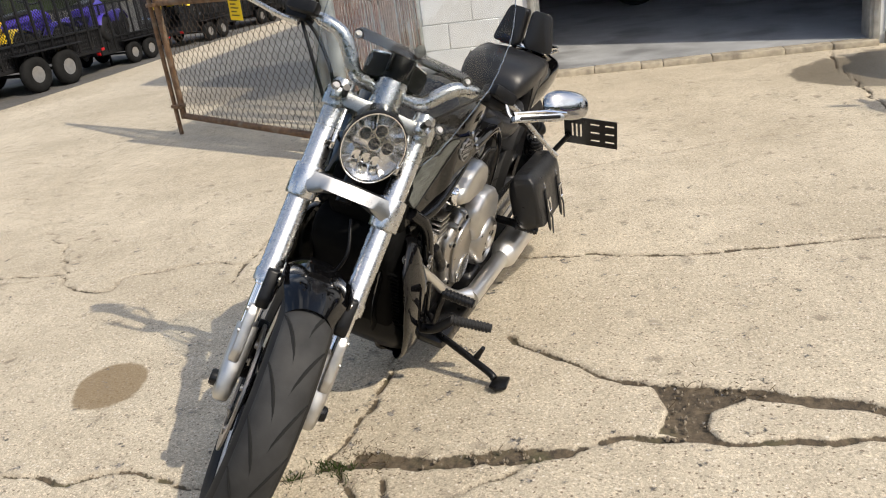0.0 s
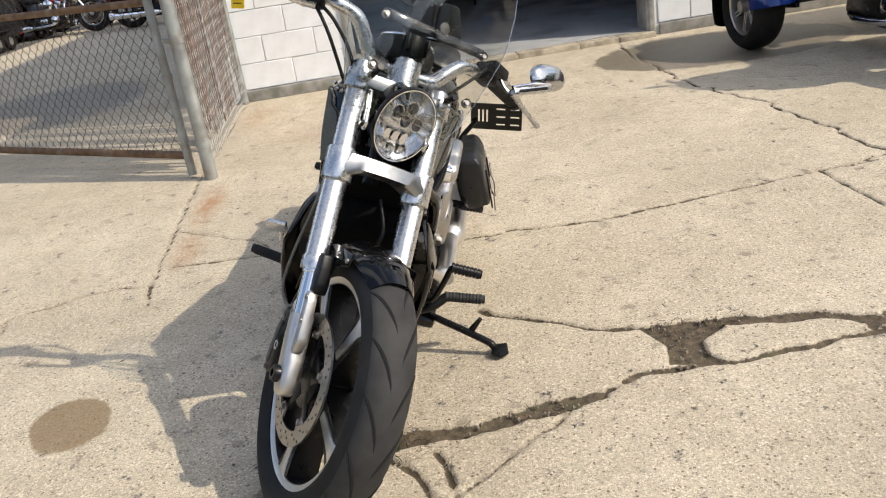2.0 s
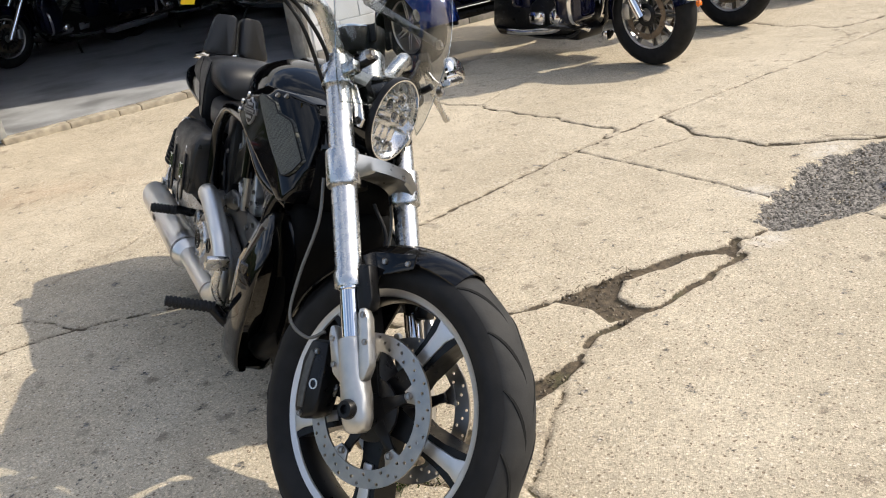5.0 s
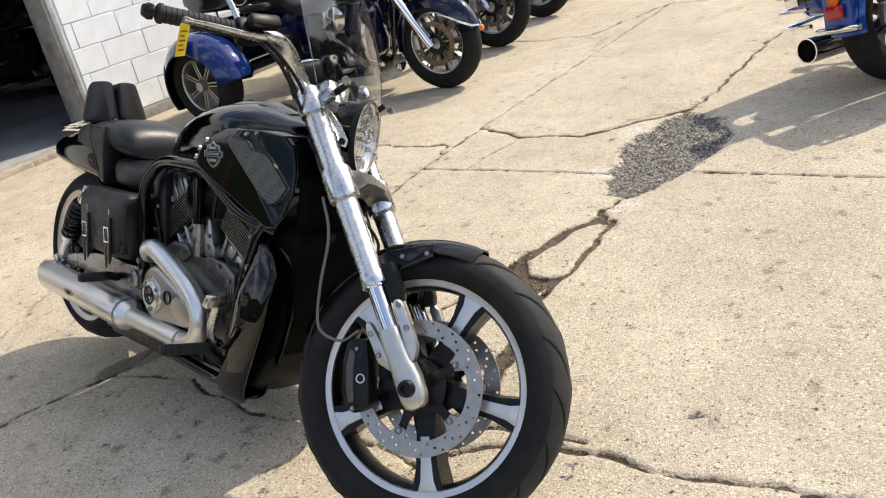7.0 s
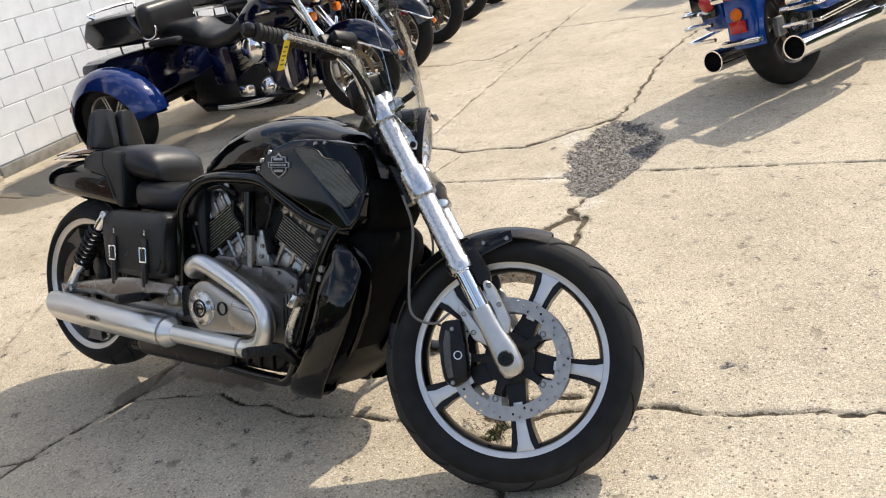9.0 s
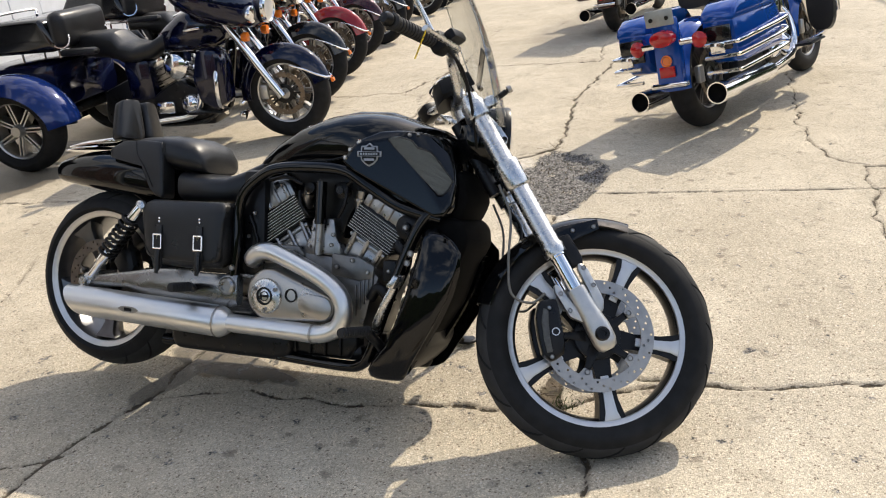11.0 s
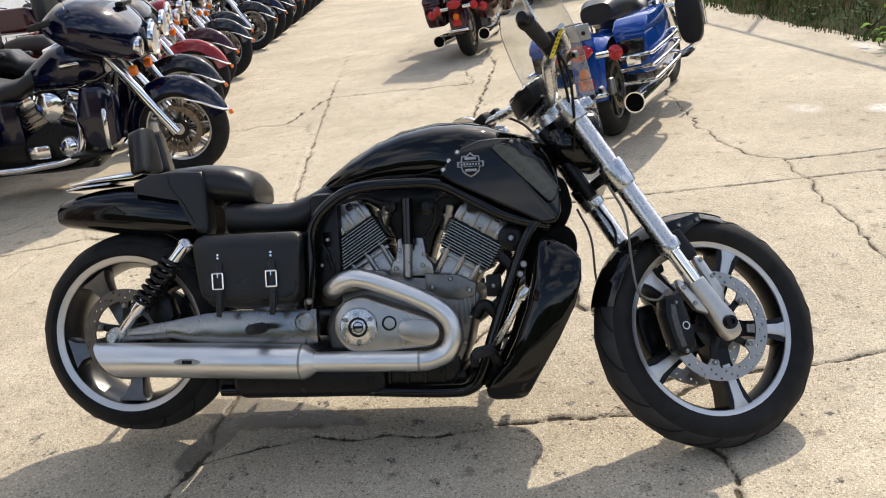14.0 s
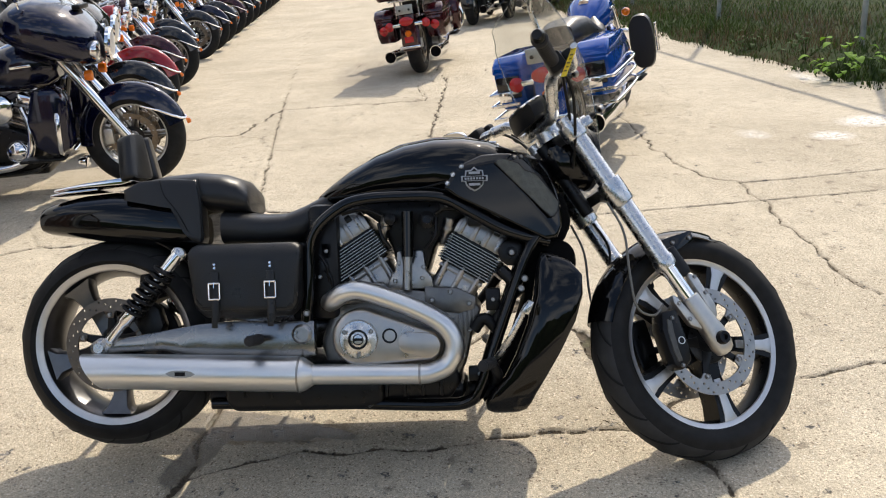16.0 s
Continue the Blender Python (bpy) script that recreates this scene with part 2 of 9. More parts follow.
CLAMP = material("polished_clamp_alloy", (0.3, 0.305, 0.31), 0.3, 1.0, var=0.06, scale=40, rough_var=0.03)
RIM = material("satin_rim_alloy", (0.66, 0.65, 0.64), 0.42, 1.0, var=0.04, scale=40)
BARREL = material("grey_rim_barrel", (0.15, 0.15, 0.155), 0.34, 1.0, var=0.1, scale=30)
CAST = material("cast_alloy", (0.58, 0.57, 0.55), 0.42, 1.0, var=0.08, scale=50, rough_var=0.08, bump=0.12, bump_scale=350)
ENGINE = material("engine_grey", (0.37, 0.36, 0.345), 0.33, 1.0, var=0.15, scale=40, rough_var=0.1, bump=0.15, bump_scale=350)
COVER = material("satin_engine_cover", (0.45, 0.43, 0.405), 0.33, 1.0, var=0.06, scale=30, rough_var=0.07)
CASE = material("dark_cast_engine_case", (0.2, 0.195, 0.185), 0.4, 0.9, var=0.18, scale=35, rough_var=0.1, bump=0.25, bump_scale=300)
FIN = material("dark_fin", (0.06, 0.057, 0.052), 0.4, 0.5, var=0.15, scale=40)
FIN_EDGE = material("machined_fin_edge", (0.55, 0.53, 0.5), 0.3, 1.0, var=0.05, scale=40)
MIRROR_BACK = material("satin_silver_mirror_back", (0.5, 0.5, 0.5), 0.14, 1.0, var=0.04, scale=30)
CHROME = material("chrome", (0.86, 0.86, 0.87), 0.07, 1.0, rough_var=0.03, scale=30)
STEEL = material("brake_disc_steel", (0.4, 0.38, 0.355), 0.36, 1.0, var=0.12, scale=40, rough_var=0.08)
REAR_STEEL = material("heat_browned_disc_steel", (0.17, 0.145, 0.12), 0.42, 1.0, var=0.18, scale=40, rough_var=0.08)
TREAD = material("dusty_tread_rubber", (0.03, 0.03, 0.03), 0.72, spec=0.3, var=0.3, scale=18, bump=0.15, bump_scale=260, second=(0.065, 0.062, 0.056), second_scale=7, second_amount=0.35)
EXHAUST = material("satin_exhaust", (0.78, 0.77, 0.75), 0.36, 1.0, var=0.04, scale=8, rough_var=0.06, bump=0.04)
# near-black without gloss: the dark depth of hollow parts put into the colour
VOID = material("dark_depth_black", (0.004, 0.004, 0.004), 0.8, spec=0.08, var=0.3, scale=30)
RED_LENS = material("red_lens", (0.45, 0.01, 0.012), 0.12, coat=0.6, var=0.1)
AMBER = material("amber_lens", (0.8, 0.18, 0.01), 0.15, coat=0.5, var=0.1)
YELLOW = material("yellow_tag_card", (0.85, 0.62, 0.02), 0.6, var=0.08, scale=20)
MESH = material("dark_mesh", (0.1, 0.1, 0.095), 0.55, 0.5, var=0.2, scale=80)
GREY_HOSE = material("braided_hose", (0.17, 0.165, 0.15), 0.5, 0.3, var=0.2, scale=300)
WHITE_MARK = material("silver_emblem", (0.72, 0.72, 0.72), 0.3, 0.6, var=0.05)
BADGE = material("dull_silver_badge", (0.36, 0.36, 0.37), 0.4, 0.7, var=0.1, scale=60)


def windscreen_material(name, tint, alpha):
    """A thin clear sheet: mostly see-through, with a gloss on top."""
    mat = bpy.data.materials.new(name)
    mat.use_nodes = True
    nt = mat.node_tree
    nt.nodes.remove(nt.nodes["Principled BSDF"])
    tr, gl, mx, lw, rng_ = (nt.nodes.new("ShaderNode" + k) for k in ("BsdfTransparent", "BsdfGlossy", "MixShader", "LayerWeight", "MapRange"))
    tr.inputs["Color"].default_value = (*tint, 1)
    gl.inputs["Roughness"].default_value = 0.04
    lw.inputs["Blend"].default_value = 0.5
    pw = nt.nodes.new("ShaderNodeMath")
    pw.operation = "POWER"
    pw.inputs[1].default_value = 4.0
    nt.links.new(lw.outputs["Facing"], pw.inputs[0])
    rng_.inputs["To Min"].default_value, rng_.inputs["To Max"].default_value = alpha, 0.6
    nt.links.new(pw.outputs[0], rng_.inputs["Value"])
    nt.links.new(rng_.outputs[0], mx.inputs[0])
    nt.links.new(tr.outputs[0], mx.inputs[1])
    nt.links.new(gl.outputs[0], mx.inputs[2])
    nt.links.new(mx.outputs[0], nt.nodes["Material Output"].inputs["Surface"])
    return mat


SMOKE = windscreen_material("smoked_screen", (0.9, 0.91, 0.91), 0.035)
LAMP_GLASS = windscreen_material("lamp_lens", (0.97, 0.97, 0.97), 0.03)


def grille_material():
    """Fine woven grey mesh with dark holes."""
    mat = material("woven_grille", (0.18, 0.18, 0.172), 0.65, 0.0, spec=0.15)
    nt = mat.node_tree
    co = nt.nodes.new("ShaderNodeTexCoord")
    facs = []
    for direction in ("X", "Z"):
        w = nt.nodes.new("ShaderNodeTexWave")
        w.bands_direction = direction
        w.inputs["Scale"].default_value = 130
        nt.links.new(co.outputs["Object"], w.inputs["Vector"])
        facs.append(w.outputs["Fac"])
    mul = nt.nodes.new("ShaderNodeMath")
    mul.operation = "MAXIMUM"
    nt.links.new(facs[0], mul.inputs[0])
    nt.links.new(facs[1], mul.inputs[1])
    mr = nt.nodes.new("ShaderNodeMapRange")
    mr.inputs["From Min"].default_value, mr.inputs["From Max"].default_value = 0.6, 0.95
    nt.links.new(mul.outputs[0], mr.inputs["Value"])
    mix = nt.nodes.new("ShaderNodeMix")
    mix.data_type = "RGBA"
    mix.inputs["A"].default_value, mix.inputs["B"].default_value = (0.012, 0.012, 0.011, 1), (0.2, 0.205, 0.185, 1)
    nt.links.new(mr.outputs[0], mix.inputs["Factor"])
    nt.links.new(mix.outputs["Result"], nt.nodes["Principled BSDF"].inputs["Base Color"])
    return mat


GRILLE = grille_material()


def shell(outline, depth, rise, steps=(1.0, 0.985, 0.94, 0.8, 0.62, 0.42, 0.2, 0.02), per_edge=5, round_=0.007):
    """A panel over an outline in x and z: its outer face lies at y = rise(x, z), its rim goes back to y = depth."""
    pts = []
    for (x0, z0), (x1, z1) in zip(outline, outline[1:] + outline[:1]):
        pts += [(x0 + (x1 - x0) * k / per_edge, z0 + (z1 - z0) * k / per_edge) for k in range(per_edge)]
    cx, cz = sum(p[0] for p in pts) / len(pts), sum(p[1] for p in pts) / len(pts)
    rings = [[(x, depth, z) for x, z in pts], [(x, rise(x, z) - round_, z) for x, z in pts]]
    for q in steps[1:]:
        ring = [(cx + (x - cx) * q, cz + (z - cz) * q) for x, z in pts]
        rings.append([(x, rise(x, z) - (round_ * 0.28 if q > 0.98 else 0), z) for x, z in ring])
    return Geo().loft(rings)


# ---- ground: one concrete sheet with joints, cracks and a broken-out hole ----
CRACKS = (  # half-width, waviness, points
    (0.011, 0.012, ((-0.02, 0.29), (0.07, 0.38), (0.15, 0.54), (0.22, 0.68), (0.23, 0.8))),
    (0.02, 0.014, ((0.23, 0.78), (0.23, 0.96), (0.23, 1.06), (0.25, 1.22), (0.31, 1.37))),
    (0.012, 0.010, ((0.82, -0.2), (0.74, -0.07), (0.69, 0.0), (0.66, 0.08), (0.63, 0.19))),
    (0.022, 0.010, ((0.64, 0.1), (0.63, 0.29), (0.61, 0.36), (0.58, 0.48), (0.55, 0.59))),
    (0.013, 0.012, ((0.55, 0.59), (0.48, 0.7), (0.45, 0.81), (0.45, 0.96), (0.43, 1.1), (0.42, 1.18), (0.36, 1.36))),
    (0.009, 0.014, ((0.91, -0.84), (0.89, -0.61), (0.82, -0.48), (0.83, -0.33), (0.82, -0.2))),
    (0.005, 0.012, ((0.61, 0.52), (0.76, 0.36), (0.89, 0.23), (1.0, 0.21))),
    (0.008, 0.010, ((0.67, 0.17), (0.8, 0.22), (1.0, 0.27))),
    (0.008, 0.014, ((0.2, -0.02), (0.39, 0.0), (0.58, 0.02), (0.67, 0.0))),
    (0.010, 0.012, ((-0.66, -1.0), (-0.69, -0.47), (-0.67, -0.22), (-0.64, -0.14), (-0.67, -0.02), (-0.66, 0.35), (-0.65, 0.73))),
    (0.007, 0.014, ((-0.67, -0.22), (-0.55, -0.14), (-0.35, -0.06), (-0.1, -0.06), (0.04, -0.06), (0.2, -0.03))),
    (0.008, 0.014, ((0.66, 0.04), (0.83, 0.16), (1.0, 0.23), (1.21, 0.25), (1.42, 0.3), (1.61, 0.36), (2.3, 0.5))),
    (0.008, 0.002, ((0.39, 1.87), (0.98, 1.94), (1.53, 2.01), (3.2, 2.22))),
    (0.007, 0.018, ((1.2, 4.6), (1.24, 4.22), (1.31, 3.26), (1.35, 2.82), (1.45, 2.49), (1.6, 2.36), (1.61, 1.97), (1.65, 1.18), (1.62, 1.0), (1.7, 0.8))),
    (0.007, 0.010, ((1.6, 2.36), (1.86, 2.37), (2.41, 2.48), (3.3, 2.6))),
    (0.012, 0.012, ((-1.05, 2.24), (-0.97, 2.22), (-0.69, 2.14), (-0.34, 2.2))),
    (0.018, 0.014, ((-0.34, 2.2), (-0.17, 2.42), (0.0, 2.66))),
    (0.012, 0.016, ((0.0, 2.66), (-0.05, 3.17), (-0.14, 3.58), (-0.19, 4.03), (-0.16, 5.2), (-0.16, 6.3), (-0.3, 7.2))),
    (0.007, 0.004, ((-0.93, 1.64), (-0.5, 1.71), (0.08, 1.78))),
    (0.006, 0.012, ((-0.68, 1.67), (-0.69, 1.87), (-0.67, 2.11))),
    (0.011, 0.006, ((-0.65, 0.73), (-0.93, 1.64), (-1.05, 2.24))),
    (0.010, 0.006, ((-1.05, 2.24), (-1.22, 3.15), (-1.58, 5.22), (-2.6, 11.6), (-3.98, 20.2), (-6.0, 33.0))),
    (0.014, 0.03, ((-2.9, 4.1), (-2.0, 4.18), (-1.72, 4.25), (-1.62, 4.9), (-1.58, 5.22), (-1.28, 5.24), (-0.82, 5.3), (-0.3, 5.3))),
    (0.005, 0.014, ((-1.72, 4.22), (-1.5, 4.1), (-1.4, 4.0))),
    (0.005, 0.012, ((-1.2, -0.6), (-1.7, 0.05), (-1.88, 0.35), (-2.08, 0.72), (-2.23, 1.04), (-2.2, 1.6))),
    (0.010, 0.025, ((-4.39, 1.25), (-3.43, 1.4), (-2.68, 1.53), (-2.1, 1.76), (-1.49, 1.89), (-1.1, 1.95), (-0.99, 1.85))),
    (0.005, 0.008, ((-2.04, 1.74), (-2.3, 2.12), (-2.5, 2.7))),
    (0.005, 0.008, ((-3.3, 0.3), (-3.11, 0.81), (-2.99, 1.32), (-2.58, 2.06), (-2.4, 2.6))),
    (0.008, 0.020, ((-0.1, -2.9), (-0.29, -2.18), (-0.31, -1.86), (-0.18, -1.64), (-0.19, -1.47), (-0.33, -1.52), (-0.46, -1.28), (-0.52, -1.02))),
    (0.005, 0.03, ((-0.34, -1.84), (-0.9, -2.5), (-1.1, -2.83), (-1.77, -3.62), (-2.41, -4.11))),
    (0.007, 0.006, ((-0.3, -0.95), (-0.52, -1.01), (-1.11, -1.13), (-1.81, -1.27), (-3.9, -1.58))),
    (0.007, 0.014, ((-1.11, -1.14), (-0.88, -0.7), (-0.65, -0.49))),
    (0.012, 0.02, ((0.3, 1.56), (0.27, 1.42), (0.33, 1.32), (0.3, 1.37))),
    (0.005, 0.02, ((-0.02, 2.6), (-0.2, 2.5), (-0.28, 2.3))),
    (0.006, 0.02, ((-0.3, 5.3), (-0.45, 6.2), (0.2, 6.9), (0.9, 7.0))),
    (0.006, 0.01, ((-1.9, 7.6), (-0.6, 7.9), (1.2, 8.1), (2.4, 8.3))),
    (0.006, 0.01, ((-2.4, 10.9), (-0.6, 11.2), (1.9, 11.6))),
)
HOLE = ((-0.02, 2.6), (0.2, 2.52), (0.37, 2.31), (0.4, 2.1), (0.39, 1.86), (0.35, 1.66), (0.3, 1.56), (0.2, 1.58), (0.11, 1.72), (0.0, 1.98), (-0.07, 2.14), (-0.05, 2.3), (-0.04, 2.45))
BLOB = ((0.22, 0.74), (0.34, 0.8), (0.44, 0.79), (0.47, 0.95), (0.4, 0.9), (0.33, 0.9), (0.26, 0.98), (0.22, 0.96))


def axis(fine, grow=1.16, reach=420.0):
    """Grid lines: even steps within stretches, then wider and wider."""
    out = []
    for a, b, step in fine:
        k = max(1, round((b - a) / step))
        out += [a + (b - a) * i / k for i in range(k)]
    out.append(fine[-1][1])
    d, lo, hi = 0.03, [], []
    x = out[0]
    while x > -reach:
        x -= d
        lo.append(x)
        d *= grow
    d, x = 0.03, out[-1]
    while x < reach:
        x += d
        hi.append(x)
        d *= grow
    return np.array(list(reversed(lo)) + out + hi)


gx = axis(((-2.9, -0.8, 0.016), (-0.8, 1.75, 0.008), (1.75, 2.5, 0.02)))
gy = axis(((-2.4, -0.6, 0.016), (-0.6, 2.75, 0.008), (2.75, 5.6, 0.016)))
nx, ny = len(gx), len(gy)
dist = np.full((nx, ny), 0.05)          # signed: below zero inside a crack
rng = np.random.default_rng(4)
for half, wave, pts in CRACKS:
    fine = []
    for (x0, y0), (x1, y1) in zip(pts[:-1], pts[1:]):
        k = max(2, int(math.hypot(x1 - x0, y1 - y0) / 0.035))
        fine += [(x0 + (x1 - x0) * i / k, y0 + (y1 - y0) * i / k) for i in range(k)]
    fine = np.array(fine + [pts[-1]])
    fine += np.stack([np.convolve(rng.normal(0, wave, len(fine) + 2), (0.25, 0.5, 0.25), "valid") for _ in "xy"], 1)
    widths = (half if half >= 0.02 else half * 0.74) * np.clip(rng.normal(1, 0.35, len(fine)), 0.35, 1.9)
    for (x0, y0), (x1, y1), w0 in zip(fine[:-1], fine[1:], widths):
        i0, i1 = np.searchsorted(gx, (min(x0, x1) - 0.06, max(x0, x1) + 0.06))
        j0, j1 = np.searchsorted(gy, (min(y0, y1) - 0.06, max(y0, y1) + 0.06))
        if i1 <= i0 or j1 <= j0:
            continue
        px, py = gx[i0:i1, None] - x0, gy[None, j0:j1] - y0
        dx, dy = x1 - x0, y1 - y0
        s = np.clip((px * dx + py * dy) / (dx * dx + dy * dy + 1e-9), 0, 1)
        d = np.hypot(px - s * dx, py - s * dy) - w0
        dist[i0:i1, j0:j1] = np.minimum(dist[i0:i1, j0:j1], d)


def inside(poly):
    """Signed distance to a closed outline, below zero inside."""
    xx, yy = np.meshgrid(gx, gy, indexing="ij")
    d, odd = np.full(xx.shape, 9.0), np.zeros(xx.shape, bool)
    for (x0, y0), (x1, y1) in zip(poly, poly[1:] + poly[:1]):
        dx, dy = x1 - x0, y1 - y0
        s = np.clip(((xx - x0) * dx + (yy - y0) * dy) / (dx * dx + dy * dy), 0, 1)
        d = np.minimum(d, np.hypot(xx - x0 - s * dx, yy - y0 - s * dy))
        if dy:
            odd ^= ((y0 > yy) != (y1 > yy)) & (xx < dx * (yy - y0) / dy + x0)
    return np.where(odd, -d, d)


hole = inside(HOLE)
blob = inside(BLOB)
dist = np.minimum(dist, blob)
XX, YY = np.meshgrid(gx, gy, indexing="ij")


def dip(x, y):
    """The slabs have sunk a little along the line of the bike."""
    return -0.03 * np.exp(-((y + 0.06 - 0.04 * x) / 0.42) ** 2) * np.exp(-(x / 1.6) ** 4)


rough = rng.normal(0, 1, (nx, ny))
ZZ = dip(XX, YY)
ZZ = ZZ - 0.014 * np.clip((0.004 - dist) / 0.012, 0, 1)
ZZ = ZZ - 0.02 * np.clip((0.01 - hole) / 0.05, 0, 1) + np.where(hole < 0, 0.0035, 0.0002) * rough * (np.abs(XX) < 3)
verts = np.stack([XX, YY, ZZ], -1).reshape(-1, 3)
idx = np.arange(nx * ny).reshape(nx, ny)
quads = np.stack([idx[:-1, :-1], idx[1:, :-1], idx[1:, 1:], idx[:-1, 1:]], -1).reshape(-1, 4)
me = bpy.data.meshes.new("ground")
me.vertices.add(len(verts))
me.vertices.foreach_set("co", verts.ravel())
me.loops.add(quads.size)
me.loops.foreach_set("vertex_index", quads.ravel())
me.polygons.add(len(quads))
me.polygons.foreach_set("loop_start", np.arange(0, quads.size, 4))
me.polygons.foreach_set("use_smooth", np.ones(len(quads), bool))
me.update(calc_edges=True)


def spot(x, y, rx, ry, turn=0.0, soft=0.25):
    c, s = math.cos(turn), math.sin(turn)
    u, v = (XX - x) * c + (YY - y) * s, -(XX - x) * s + (YY - y) * c
    return np.clip((1 - np.hypot(u / rx, v / ry)) / soft, 0, 1)


fields = {
    "crack": np.clip(0.5 - dist / 0.04, 0, 1),
    "gravel": np.clip(0.5 - hole / 0.06, 0, 1),
    # one oil stain; the long spot under the bike also paints in shadow
    "oil_shade": np.maximum(spot(0.46, -0.87, 0.16, 0.125, 0.5) + 0.6 * spot(0.45, -0.87, 0.04, 0.03), 0.8 * spot(-0.42, 0.03, 0.34, 0.07, 0.06, 0.6)),
    # damp spots; the last three also deepen the bike's shadow by colour
    "wet_shade": np.maximum.reduce([spot(-3.75, 1.95, 0.62, 0.95, 0.15, 0.12), 0.55 * spot(-5.1, -3.8, 1.5, 1.1, 0.3, 0.3), spot(-0.53, 0.075, 0.3, 0.085, -0.2, 0.4), spot(-0.65, -0.06, 0.2, 0.07, 1.25, 0.5), 0.8 * spot(-0.27, 0.03, 0.12, 0.035, -0.3, 0.5)]),
    "rust": np.maximum.reduce([spot(-1.45, -1.08, 0.42, 0.1, 0.15, 0.8), 0.8 * spot(-0.85, -0.98, 0.3, 0.1, 0.15, 0.9), 0.5 * spot(-3.4, -1.35, 0.5, 0.2, 0.15, 0.9), 0.3 * spot(-2.6, -0.6, 0.7, 0.3, 1.3, 1.0)]),
    "pale": np.maximum.reduce([0.6 * spot(2.0, 3.44, 0.12, 0.17, 0.2, 0.7), spot(2.46, 3.3, 0.16, 0.15, 0.1, 0.6), spot(2.85, 3.66, 0.26, 0.2, 0.3, 0.5), spot(3.05, 5.4, 0.12, 0.35, 0.2, 0.6), 0.4 * spot(-0.12, 2.32, 0.1, 0.16, 0.2, 0.7), 0.4 * spot(0.02, 1.78, 0.12, 0.1, 0.4, 0.7), 0.4 * spot(0.34, 1.5, 0.07, 0.1, 0.0, 0.7)]),
    "grime": np.maximum.reduce([0.75 * spot(-0.95, 7.1, 0.55, 1.3, 0.15, 0.4), 0.5 * spot(-1.0, 9.0, 0.5, 0.8, 0.15, 0.5), 0.6 * spot(-0.6, 0.745, 0.05, 0.025, 0.5), 0.5 * spot(-0.18, 0.62, 0.03, 0.02), 0.5 * spot(-0.12, 0.70, 0.03, 0.02)]),
}
for key, values in fields.items():
    me.attributes.new(key, "FLOAT", "POINT").data.foreach_set("value", values.ravel().astype(np.float32))


